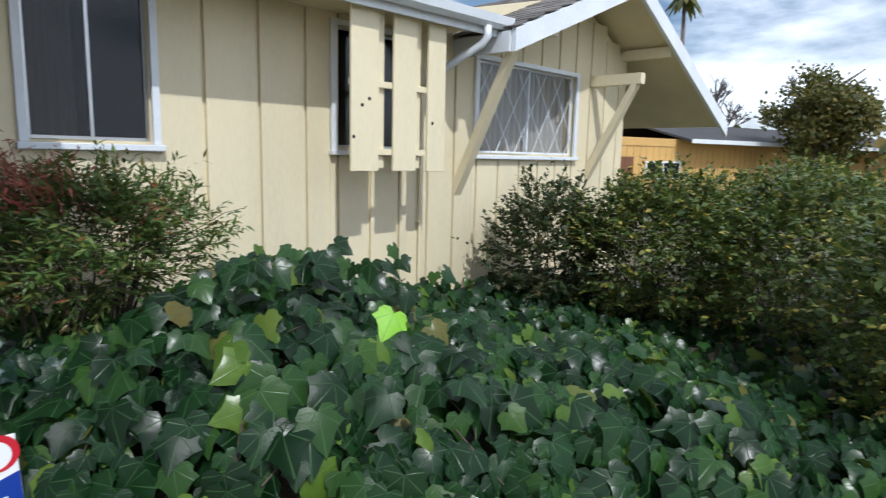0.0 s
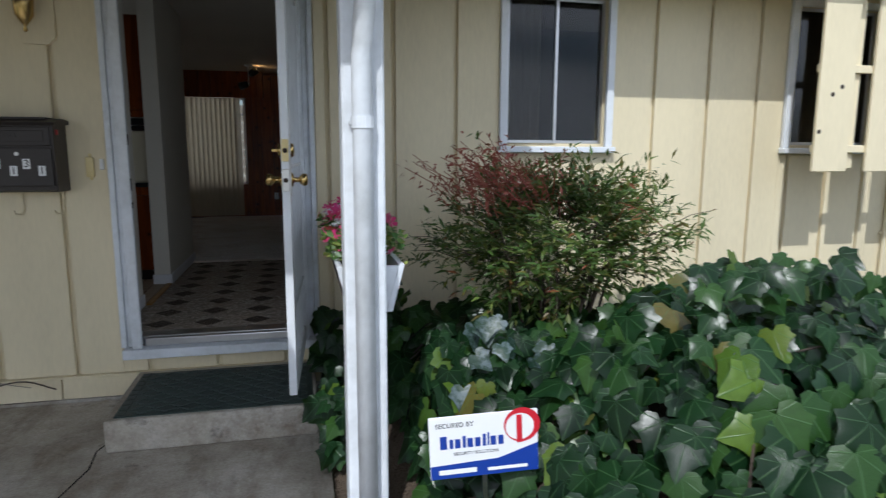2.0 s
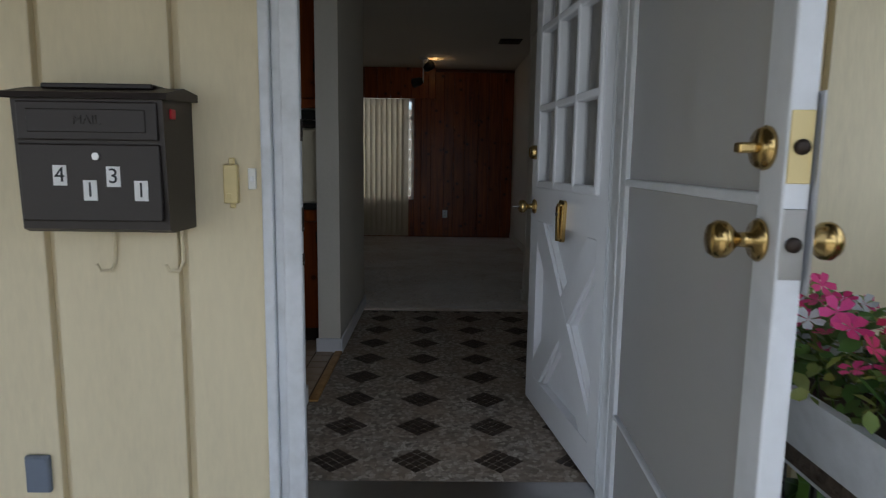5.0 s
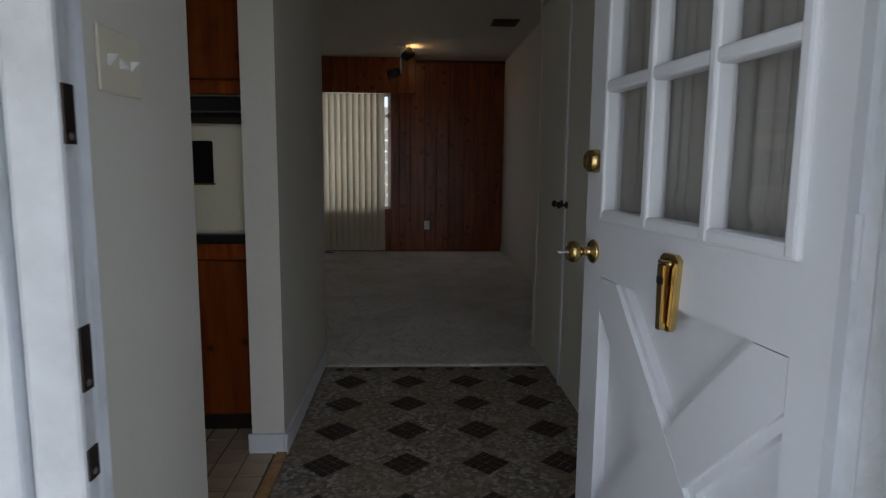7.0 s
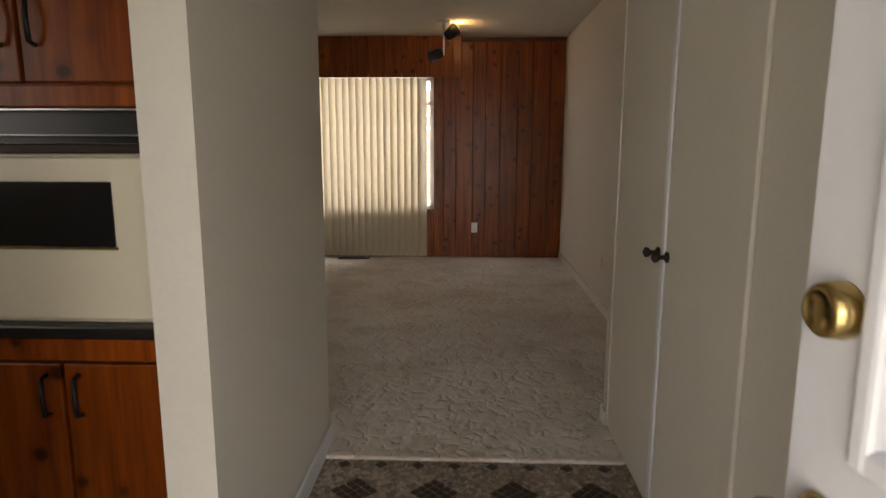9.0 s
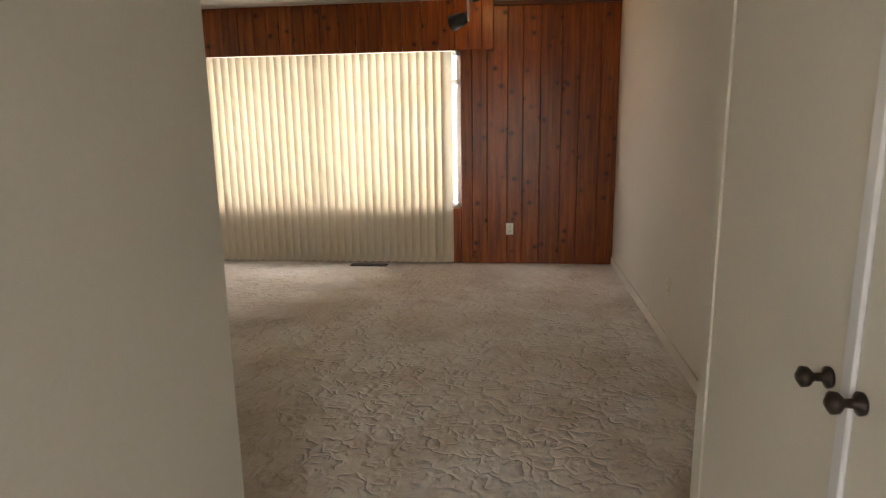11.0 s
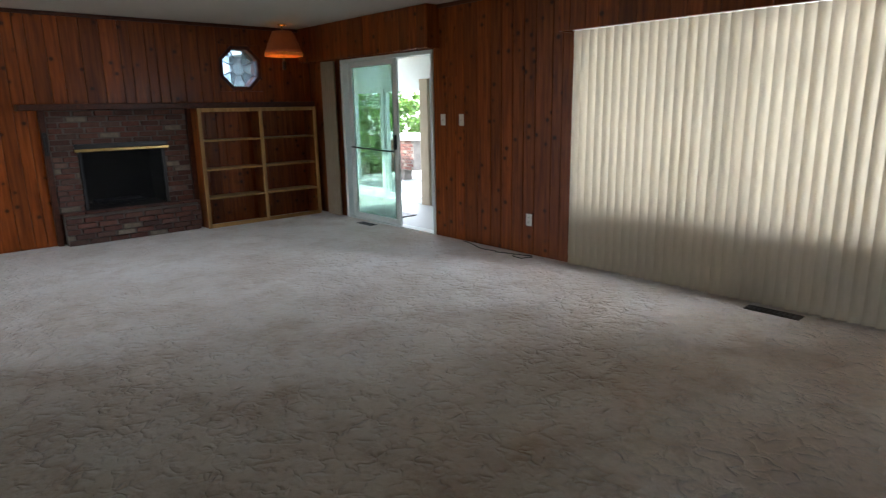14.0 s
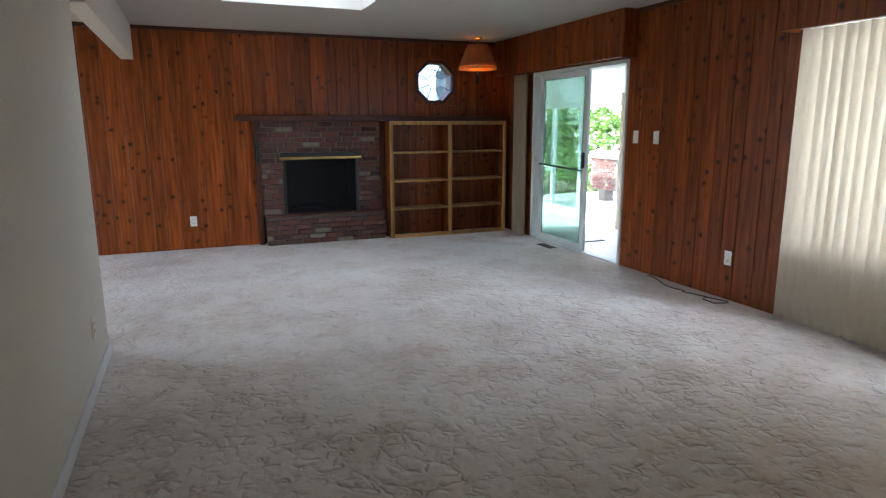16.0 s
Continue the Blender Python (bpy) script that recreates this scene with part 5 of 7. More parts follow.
def yard_sign():
    m = pose(1.562, -1.958, -0.02, 0, -2.6, -5)
    s = thing("yard_sign", m, "white, red and blue security notice on a thin metal stake", "sign")
    w, h = 0.196, 0.232
    local_part("board", boxed(-w, -0.003, 0, w, 0.003, h, 0.002), M_SIGNWHITE, s)
    local_part("blue_band", prism(B(), [(-w + 0.001, 0.001), (w - 0.001, 0.001), (w - 0.001, 0.105), (0.05, 0.060), (-w + 0.001, 0.050)], "y", -0.0042, -0.0031), M_SIGNBLUE, s)
    ring = B()
    n = 28
    lo = [ring.verts.new((0.138 + 0.066 * math.cos(2 * math.pi * k / n), -0.0046, 0.178 + 0.064 * math.sin(2 * math.pi * k / n))) for k in range(n)]
    hi = [ring.verts.new((0.130 + 0.052 * math.cos(2 * math.pi * k / n), -0.0046, 0.172 + 0.050 * math.sin(2 * math.pi * k / n))) for k in range(n)]
    for k in range(n):
        ring.faces.new((lo[k], lo[(k + 1) % n], hi[(k + 1) % n], hi[k]))
    local_part("red_ring", ring, M_SIGNRED, s, "red oval swoosh")
    local_part("red_bar", boxed(0.118, -0.0052, 0.112, 0.138, -0.0047, 0.215), M_SIGNRED, s)
    x = -0.158
    for wd, ht in ((0.030, 0.048), (0.016, 0.034), (0.024, 0.034), (0.014, 0.044), (0.024, 0.034), (0.024, 0.034), (0.014, 0.044), (0.008, 0.048), (0.024, 0.034), (0.024, 0.034)):
        local_part("dark_bar", boxed(x, -0.0045, 0.112, x + wd * 0.82, -0.0034, 0.112 + ht), M_SIGNBLUE, s)
        x += wd * 1.02 + 0.003
    text("line", "SECURED BY", 0.024, m @ pose(-0.105, -0.0036, 0.198, 90, 0, 0), M_INK, s)
    text("line", "SECURITY SOLUTIONS", 0.016, m @ pose(-0.03, -0.0036, 0.090, 90, 0, 0), M_INK, s)
    local_part("white_bar", boxed(-0.165, -0.0052, 0.016, -0.03, -0.0043, 0.034), M_SIGNWHITE, s)
    local_part("white_bar", boxed(0.01, -0.0052, 0.016, 0.155, -0.0043, 0.028), M_SIGNWHITE, s)
    local_part("stake", boxed(-0.008, 0.004, -0.43, 0.008, 0.012, 0.12), M_STEEL, s, "thin metal stake")


# ---- windows and facade things ----


def front_window(name, fr, op, label, kind):
    w = thing(name, ((fr[0] + fr[1]) / 2, 0, fr[2]), label, "window", kind="structure")
    y0, y1 = -0.034, -0.0025
    part("casing", boxed(fr[0], y0, fr[2] + 0.03, op[0], y1, fr[3], 0.004), M_TRIM, w)
    part("casing", boxed(op[1], y0, fr[2] + 0.03, fr[1], y1, fr[3], 0.004), M_TRIM, w)
    part("casing", boxed(op[0], y0, op[3], op[1], y1, fr[3], 0.004), M_TRIM, w)
    part("sill", boxed(fr[0] - 0.015, -0.06, fr[2] - 0.012, fr[1] + 0.015, y1, fr[2] + 0.029, 0.006), M_TRIM, w)
    mid = (op[0] + op[1]) / 2
    t = 0.022
    for a, b, y in ((op[0], mid + t / 2, 0.018), (mid - t / 2, op[1], 0.042)):
        for p, q, lo, hi in ((a, a + t, op[2], op[3]), (b - t, b, op[2], op[3]), (a + t, b - t, op[2], op[2] + t), (a + t, b - t, op[3] - t, op[3])):
            part("sash_frame", boxed(p, y, lo, q, y + 0.02, hi, 0.002), M_STEEL if kind == "plain" else M_TRIM, w)
        g = part("pane", boxed(a + t, y + 0.008, op[2] + t, b - t, y + 0.012, op[3] - t), M_GLASS if kind == "lattice" else M_DIMGLASS, w)
        g.visible_shadow = False
    if kind == "lattice":
        wd, ht = op[1] - op[0], op[3] - op[2]
        step = wd / 5.5
        for s in (1, -1):
            for k in range(-8, 9):
                x = op[0] + step * k
                pts = []
                for u in (0.0, 1.0):
                    pts.append((x + s * u * ht * 0.62 + (0 if s == 1 else ht * 0.62), op[2] + u * ht))
                (xa, za), (xb, zb) = pts
                lo_, hi_ = 0.0, 1.0
                for lim, sign in ((op[0], 1), (op[1], -1)):
                    da, db = sign * (xa - lim), sign * (xb - lim)
                    if da < 0 and db < 0:
                        hi_ = -1
                    elif da < 0:
                        lo_ = max(lo_, da / (da - db))
                    elif db < 0:
                        hi_ = min(hi_, da / (da - db))
                if hi_ - lo_ > 0.08:
                    p = (xa + (xb - xa) * lo_, 0.012 + 0.002 * s, za + (zb - za) * lo_)
                    q = (xa + (xb - xa) * hi_, 0.012 + 0.002 * s, za + (zb - za) * hi_)
                    part("lattice_bar", tube(B(), [p, q], 0.0055, 4), M_TRIM, w)
    return w


def drape_sheet(name, x0, x1, z0, z1, y, mat_, label, waves, depth, axis="x"):
    bm = B()
    n = waves * 8
    lo, hi = [], []
    for k in range(n + 1):
        u = x0 + (x1 - x0) * k / n
        v = y + depth * math.sin(2 * math.pi * k / 8 + 0.7 * math.sin(k * 0.21))
        p = (u, v) if axis == "x" else (v, u)
        lo.append(bm.verts.new((*p, z0)))
        hi.append(bm.verts.new((*p, z1)))
    for k in range(n):
        bm.faces.new((lo[k], lo[k + 1], hi[k + 1], hi[k]))
    return solid(name, bm, mat_, label, "curtain", smooth=True)


def shutter():
    s = thing("privacy_screen", (4.75, -0.45, 0.99), "cream slatted wooden screen hung from the eave before a window", "screen")
    for x0, x1, z0 in ((4.245, 4.515, 1.0), (4.665, 4.915, 1.0), (5.045, 5.25, 0.995)):
        part("board", boxed(x0, -0.462, z0, x1, -0.440, 2.244, 0.004), M_SIDING, s)
    for z in (1.125, 1.645):
        part("rail", boxed(4.26, -0.439, z, 5.24, -0.405, z + 0.05, 0.003), M_SIDING, s)
    for x in (4.585, 4.98):
        part("upright", boxed(x - 0.035, -0.404, 1.02, x + 0.03, -0.375, 2.244, 0.003), M_SIDING, s)
    for x, z in ((4.35, 1.50), (4.42, 1.55), (4.27, 1.26), (5.10, 1.4)):
        part("knot_hole", lathe(B(), [(0.016, -0.4615), (0.014, -0.464), (0.004, -0.463)], (x, 0, z), "y", 10), M_BRONZE, s)


def eave_things():
    g = thing("gutter", (3.6, -0.60, 2.26), "white painted metal eave gutter with an elbowed downpipe", "gutter")
    prof = [(-0.542, 2.36), (-0.542, 2.265), (-0.60, 2.255), (-0.640, 2.29), (-0.655, 2.36), (-0.645, 2.36), (-0.632, 2.30), (-0.60, 2.268), (-0.552, 2.275), (-0.552, 2.36)]
    part("trough", prism(B(), prof, "x", 1.47, 5.93), M_TRIM, g)
    pts = [(5.62, -0.60, 2.26), (5.62, -0.60, 2.17), (5.60, -0.55, 2.10), (5.50, -0.20, 1.92), (5.45, -0.06, 1.80)]
    part("downpipe", tube(B(), pts, 0.034, 12), M_TRIM, g, "short white downpipe elbow", True)
    v = thing("vent_pipe", (5.38, -0.03, -0.30), "thin cream conduit running up the siding", "pipe")
    part("pipe", tube(B(), [(5.38, -0.028, -0.40), (5.38, -0.028, 1.95)], 0.016, 10), M_SIDING, v)
    for z in (0.5, 1.2):
        part("clip", boxed(5.35, -0.046, z, 5.41, -0.0025, z + 0.02, 0.002), M_SIDING, v)
    for x, zt, zb, yo in ((5.93, 2.06, 0.74, -0.66), (8.36, 2.02, 0.86, -0.62)):
        b = thing("gable_brace", (x, -0.02, zb), "cream painted diagonal wooden brace under the gable eave", "brace", "gable braces")
        part("strut", prism(B(), [(-0.0025, zb), (-0.0025, zb + 0.19), (yo + 0.07, zt), (yo - 0.01, zt)], "x", x - 0.05, x + 0.05), M_SIDING, b)
        if x > 8:
            part("lookout_beam", boxed(x - 0.05, yo - 0.06, zt + 0.001, x + 0.05, -0.0025, zt + 0.13, 0.004), M_SIDING, b)


# ---- planting ----


def ease(a, b, v):
    t = min(max((v - a) / (b - a), 0), 1)
    return t * t * (3 - 2 * t)


def ivy_height(x, y):
    """A bank of ivy: it climbs from the walk side to a crest, then sinks towards the wall and along the bed."""
    s, c = 0.7 * (x - 1.35) + 0.7 * (y + 4.26), 0.7 * (x - 1.35) - 0.7 * (y + 4.26)
    crest = 0.51 - 0.40 * ease(-0.7, 0.6, c) - 0.30 * ease(1.0, 2.2, c) - 0.30 * ease(-0.9, -1.7, c)
    h = (crest + 0.44) * ease(1.15 + 0.25 * ease(0.2, 1.5, c), 2.45, s) - 0.50 * ease(3.0, 4.6, s) * (crest + 0.44)
    h *= min(1, max(0.25, (x - 1.15) / 0.45))
    return h + 0.13 * noise.noise((x * 2.6, y * 2.6, 3.0)) + 0.09 * noise.noise((x * 6.5, y * 6.5, 9.0)) * min(1, 3 * max(h, 0)) - 0.44


def ivy():
    rnd = random.Random(21)
    bed = thing("ivy_bed", (3.3, -1.8, -0.44), "dense dark green ivy with glossy lobed leaves covering the bed", "ivy")
    near, far = [], []
    n = 0
    while n < 8300:
        x, y = rnd.uniform(1.40, 8.2), rnd.uniform(-4.4, -0.12)
        if y < -3.7 and x < 2.9:
            continue
        if x > 5.2 and rnd.random() < 0.2:
            continue
        if x < 1.5 and y < -2.3:
            continue
        if 1.30 < x < 1.80 and -2.35 < y < -1.93:
            top = -0.18
        else:
            top = ivy_height(x, y)
        z = top + 0.03 - abs(rnd.gauss(0, 0.13))
        if z < -0.42:
            continue
        e = 0.06
        gx, gy = (ivy_height(x + e, y) - ivy_height(x - e, y)) / (2 * e), (ivy_height(x, y + e) - ivy_height(x, y - e)) / (2 * e)
        nrm = Vector((-gx * 0.6 + rnd.gauss(-0.30, 0.50), -gy * 0.6 + rnd.gauss(-0.75, 0.48), 0.45 + rnd.random() * 0.5)).normalized()
        size = rnd.choice((0.085, 0.105, 0.12, 0.135, 0.15, 0.165))
        if x > 4.5:
            size *= 0.85
        m = spun((x, y, z), nrm, rnd.gauss(0, 0.5) + math.pi, size)
        (near if x < 3.2 and -3.3 < y < -1.9 and top - z < 0.04 and len(near) < 300 else far).append(m)
        n += 1
    # sprays that stand up against the wall and beside the step
    for cx, cy, z0, z1, sp, k in ((2.75, -2.05, 0.42, 0.72, 0.45, 75), (1.40, -0.45, -0.35, 0.40, 0.10, 90), (1.07, -0.95, -0.37, -0.05, 0.04, 60), (1.10, -0.28, -0.35, 0.22, 0.06, 60)):
        for _ in range(k):
            z = rnd.uniform(z0, z1)
            at = (cx + rnd.gauss(0, sp * 0.6), cy + rnd.gauss(0, 0.12), z)
            far.append(spun(at, (rnd.gauss(-0.3, 0.5), rnd.gauss(-0.9, 0.4), 0.6), rnd.gauss(0, 0.7) + math.pi, rnd.uniform(0.06, 0.12)))
    leaf = leaf_uv(mesh_of("ivy_leaf", *IVY, M_IVY), IVY[0])
    for m in near:
        piece("ivy_leaf", leaf, bed, m)
    vs, fs = scatter(*IVY, far)
    ob = new("ivy_foliage", leaf_uv(mesh_of("ivy_foliage", vs - np.array(bed.location), fs, M_IVY), IVY[0]))
    ob.parent = bed
    tagged(ob, "overlapping dark ivy leaves", kind="stuff")
    bm = B()
    for _ in range(160):
        x, y = rnd.uniform(1.4, 5.5), rnd.uniform(-3.3, -0.4)
        pts, a = [], rnd.uniform(0, 6.3)
        for k in range(5):
            pts.append((x, y, ivy_height(x, y) - 0.05 - 0.10 * rnd.random()))
            x, y, a = x + 0.14 * math.cos(a), y + 0.14 * math.sin(a), a + rnd.gauss(0, 0.5)
        tube(bm, pts, 0.005, 4, 0.003)
    part("vines", bm, M_STEM, bed)
    # soil under the bed
    bm = B()
    g = {}
    for i in range(34):
        for j in range(20):
            x, y = 1.06 + 7.6 * i / 33, -4.5 + 4.45 * j / 19
            g[i, j] = bm.verts.new((x, y, -0.425 + 0.35 * (ivy_height(x, y) + 0.44) * (1 if 0 < j < 19 else 0)))
    for i in range(33):
        for j in range(19):
            bm.faces.new((g[i, j], g[i + 1, j], g[i + 1, j + 1], g[i, j + 1]))
    struct("ground_bed", bm, M_SOIL, "dark soil and leaf litter of the planting bed", "ground")
    pale = leaf_uv(mesh_of("dusted_leaf", *IVY, M_PALEIVY), IVY[0])
    for _ in range(17):
        u = rnd.random()
        at = (1.60 + 0.62 * u + rnd.gauss(0, 0.10), -1.32 - 0.22 * u + rnd.gauss(0, 0.07), 0.40 - 0.34 * u + rnd.gauss(0, 0.10))
        piece("dusted_leaf", pale, bed, spun(at, (rnd.gauss(-0.25, 0.4), -0.8, 0.5 + rnd.gauss(0, 0.3)), rnd.gauss(0, 0.6) + math.pi, rnd.uniform(0.07, 0.12)))
    lime = leaf_uv(mesh_of("lime_leaf", *IVY, M_LIME), IVY[0])
    b = thing("young_ivy_leaf", (2.62, -2.80, 0.50), "single bright lime-green ivy leaf standing in the sun", "leaf")
    p = piece("blade", lime, b, spun((2.62, -2.82, 0.64), (-0.35, -0.78, 0.55), 2.6, 0.10))


def shrub(name, centre, radii, twigs, per, size, shape, mat_, label, category, seed, droop=0.2, stems=8, base=None, extra=None, lump=0.30, reach=0.24, hollow=0.45, thick=0.012):
    """An uneven crown of short twigs with leaves along them, on bare stems; sprigs stand out beyond its outline."""
    rnd = random.Random(seed)
    c = Vector(centre)
    base = base or (c.x, c.y, -0.42)
    t = thing(name, base, label, category)
    places, wood = [], B()
    for q in range(twigs):
        v = Vector((rnd.gauss(0, 1), rnd.gauss(0, 1), rnd.gauss(0.25, 1))).normalized()
        edge = 1 + lump * noise.noise(v * 2.1 + Vector((seed * 1.7, 0, 3))) + 0.6 * lump * noise.noise(v * 5.3 + Vector((0, seed * 1.3, 0)))
        r = edge * (hollow + (1 - hollow) * rnd.random() ** 0.6)
        sprig = rnd.random() < 0.07
        at = c + Vector((v.x * radii[0], v.y * radii[1], v.z * radii[2])) * r
        d = (Vector((v.x, v.y, v.z * 0.8 + 0.55)) + Vector((rnd.gauss(0, 0.45), rnd.gauss(0, 0.45), rnd.gauss(0, 0.35)))).normalized()
        length = reach * rnd.uniform(0.5, 1.0) * (1.7 if sprig else 1)
        tip = at + d * length + Vector((0, 0, -0.12 * length))
        if q % 6 == 0:
            tube(wood, [at - d * 0.10, at.lerp(tip, 0.55) + Vector((0, 0, 0.02)), tip], 0.0032, 3, 0.0015)
        side = d.cross(Vector((0.2, 0.1, 0.97))).normalized()
        for k in range(per):
            u = (k + rnd.random()) / per
            p = at.lerp(tip, u)
            out = (side * (1 if k % 2 else -1) * rnd.uniform(0.4, 1.0) + d * 0.7 + Vector((rnd.gauss(0, 0.35), rnd.gauss(0, 0.35), rnd.gauss(-droop, 0.35)))).normalized()
            up = (Vector((rnd.gauss(0, 0.35), rnd.gauss(-0.25, 0.35), 1)) - out * out.z).normalized()
            x = out.cross(up).normalized()
            z = x.cross(out)
            w = size * rnd.uniform(0.65, 1.25)
            places.append(Matrix(((x.x * w, out.x * w, z.x * w, p.x), (x.y * w, out.y * w, z.y * w, p.y), (x.z * w, out.z * w, z.z * w, p.z), (0, 0, 0, 1))))
    vs, fs = scatter(*shape, places)
    ob = new("foliage", mesh_of("foliage", vs - np.array(t.location), fs, mat_))
    ob.parent = t
    tagged(ob, kind="stuff")
    tagged(part("twig_mass", wood, M_STEM, t), kind="stuff")
    for _ in range(stems):
        bm = B()
        a = Vector(base) + Vector((rnd.gauss(0, 0.16 * radii[0]), rnd.gauss(0, 0.16 * radii[1]), 0))
        top = c + Vector((rnd.uniform(-0.75, 0.75) * radii[0], rnd.uniform(-0.6, 0.6) * radii[1], rnd.uniform(-0.2, 0.6) * radii[2]))
        mid = a.lerp(top, 0.5) + Vector((rnd.gauss(0, 0.05), rnd.gauss(0, 0.05), 0.05))
        tube(bm, [a, a.lerp(mid, 0.5), mid, mid.lerp(top, 0.5) + Vector((0.02, 0, 0.02)), top], thick, 6, 0.004)
        part("stem", bm, M_STEM, t, "", True)
    if extra:
        extra(t, rnd)
    return t


def nandina_tips(t, rnd):
    bm = B()
    places = []
    for q in range(95):
        a = Vector((rnd.uniform(1.76, 2.22) if q % 3 else rnd.uniform(1.72, 2.8), -0.85 + rnd.uniform(-0.35, 0.25), 0.85))
        a.z = rnd.uniform(0.84, 0.98) - 0.25 * abs(a.x - 2.0)
        b = a + Vector((rnd.gauss(-0.08, 0.10), rnd.gauss(0, 0.06), rnd.uniform(0.10, 0.26)))
        tube(bm, [a, a.lerp(b, 0.5) + Vector((0.01, 0, 0.02)), b], 0.003, 4, 0.002)
        for k in range(9):
            p = a.lerp(b, rnd.uniform(0.25, 1.05)) + Vector((rnd.gauss(0, 0.03), rnd.gauss(0, 0.03), rnd.gauss(0, 0.02)))
            places.append(spun(p, (rnd.gauss(0, 0.6), rnd.gauss(-0.3, 0.5), 0.7), rnd.uniform(0, 6.3), rnd.uniform(0.03, 0.06)))
    tagged(part("shoot", bm, M_REDTIP, t, "thin red new shoots"), kind="stuff")
    vs, fs = scatter(*SLIM, places)
    ob = new("new_growth", mesh_of("new_growth", vs - np.array(t.location), fs, M_REDTIP))
    ob.parent = t
    tagged(ob, "reddish new leaves", kind="stuff")


# ---- distance ----


def bare_tree(name, at, height, spread, seed, label):
    rnd = random.Random(seed)
    t = thing(name, at, label, "tree")
    trunk, twig = B(), B()

    def grow(p, d, length, r, depth):
        q = p + d * length
        tube(trunk if depth < 2 else twig, [p, p.lerp(q, 0.5) + Vector((rnd.gauss(0, 0.03), rnd.gauss(0, 0.03), 0)) * length, q], r, 6 if depth < 2 else 3, r * 0.6)
        if depth < 5:
            for _ in range(3 if depth < 4 else 4):
                nd = (d + Vector((rnd.gauss(0, 0.5), rnd.gauss(0, 0.5), rnd.uniform(-0.1, 0.5))) * spread).normalized()
                grow(p.lerp(q, rnd.uniform(0.55, 1.0)), nd, length * rnd.uniform(0.55, 0.8), r * 0.66, depth + 1)
    grow(Vector(at), Vector((0, 0, 1)), height * 0.30, height * 0.022, 0)
    part("trunk", trunk, M_BARK, t, "", True)
    tagged(part("branch_mass", twig, M_BARK, t), kind="stuff")
    return t


def distance():
    rnd = random.Random(31)
    # neighbour's house
    m = pose(26.0, 8.9, -0.45, 0, 0, -16.4)
    h = thing("neighbour_house", m, "low yellow-ochre house with a dark shingle roof", "house")
    local_part("wall", boxed(-2, 0, 0, 12, 6, 2.55), M_YELLOW, h)
    for k in range(34):
        local_part("batten", boxed(-1.95 + 0.4 * k, -0.03, 0, -1.88 + 0.4 * k, 0, 2.2), M_YELLOW, h)
    local_part("frieze_board", boxed(-2, -0.04, 2.2, 12, -0.001, 2.55), M_YELLOW, h)
    local_part("roof", prism(B(), [(-0.9, 2.42), (-0.9, 2.52), (3.2, 3.50), (7, 2.5), (7, 2.4), (3.2, 3.40)], "x", 3.0, 24), M_DARKROOF, h, "dark low-pitched shingle roof")
    local_part("fascia", boxed(3.0, -0.96, 2.36, 24, -0.91, 2.55), M_TRIM, h)
    local_part("porch_wall", boxed(12.01, 0.6, 0, 23.5, 6, 2.4), M_YELLOW, h)
    w = local_part("window", boxed(1.2, -0.06, 0.75, 3.4, -0.031, 1.55), M_TRIM, h, "white framed slider window")
    local_part("pane", boxed(1.28, -0.07, 0.83, 2.26, -0.061, 1.47), M_OVENGLASS, w)
    local_part("pane", boxed(2.34, -0.07, 0.83, 3.32, -0.061, 1.47), M_OVENGLASS, w)
    f = thing("board_fence", (25.0, 8.8, -0.45), "weathered redwood board fence", "fence")
    for k in range(30):
        part("board", boxed(22.0 + 0.14 * k, 8.6, -0.45, 22.13 + 0.14 * k, 8.63, 1.25 + 0.02 * (k % 2), 0.004), M_FENCEWOOD, f)
    # evergreen, bare trees and a palm
    ev = thing("evergreen_tree", (34, 3.6, -0.45), "broad olive-green evergreen tree", "tree")
    part("trunk", tube(B(), [(34, 3.6, -0.45), (34.1, 3.7, 2.0), (33.9, 3.5, 5.0)], 0.3, 8, 0.08), M_BARK, ev, "", True)
    for k in range(7):
        a = 0.9 * k
        part("limb", tube(B(), [(34, 3.6, 1.2 + 0.5 * k), (34 + 0.9 * math.cos(a), 3.6 + 0.9 * math.sin(a), 1.8 + 0.5 * k), (34 + 1.7 * math.cos(a), 3.6 + 1.7 * math.sin(a), 2.1 + 0.55 * k)], 0.10, 6, 0.03), M_BARK, ev)
    pl = []
    for _ in range(95):
        v = Vector((rnd.gauss(0, 1), rnd.gauss(0, 1), rnd.gauss(0, 1))).normalized() * rnd.uniform(0.35, 1.0)
        c = Vector((34.2 + 2.2 * v.x, 3.6 + 2.2 * v.y, 3.35 + 1.85 * v.z))
        for _ in range(150):
            p = c + Vector((rnd.gauss(0, 0.32), rnd.gauss(0, 0.32), rnd.gauss(0, 0.24)))
            pl.append(spun(p, (rnd.gauss(0, 1), rnd.gauss(-0.3, 1), 0.7), rnd.uniform(0, 6.3), rnd.uniform(0.12, 0.26)))
    vs, fs = scatter(*OVAL, pl)
    ob = new("crown", mesh_of("crown", vs - np.array(ev.location), fs, M_TREELEAF))
    ob.parent = ev
    bare_tree("bare_tree", (47, 7.6, -0.45), 10.5, 1.0, 5, "tall leafless grey tree against the sky")
    bare_tree("bare_tree", (46, 1.0, -0.45), 8.5, 1.0, 6, "tall leafless grey tree against the sky")
    bare_tree("bare_tree", (42, 11.2, -0.45), 9.5, 0.9, 9, "small leafless tree beyond the roof")
    p = thing("palm_tree", (50, 17.5, -0.45), "very tall thin palm with a small drooping crown", "tree")
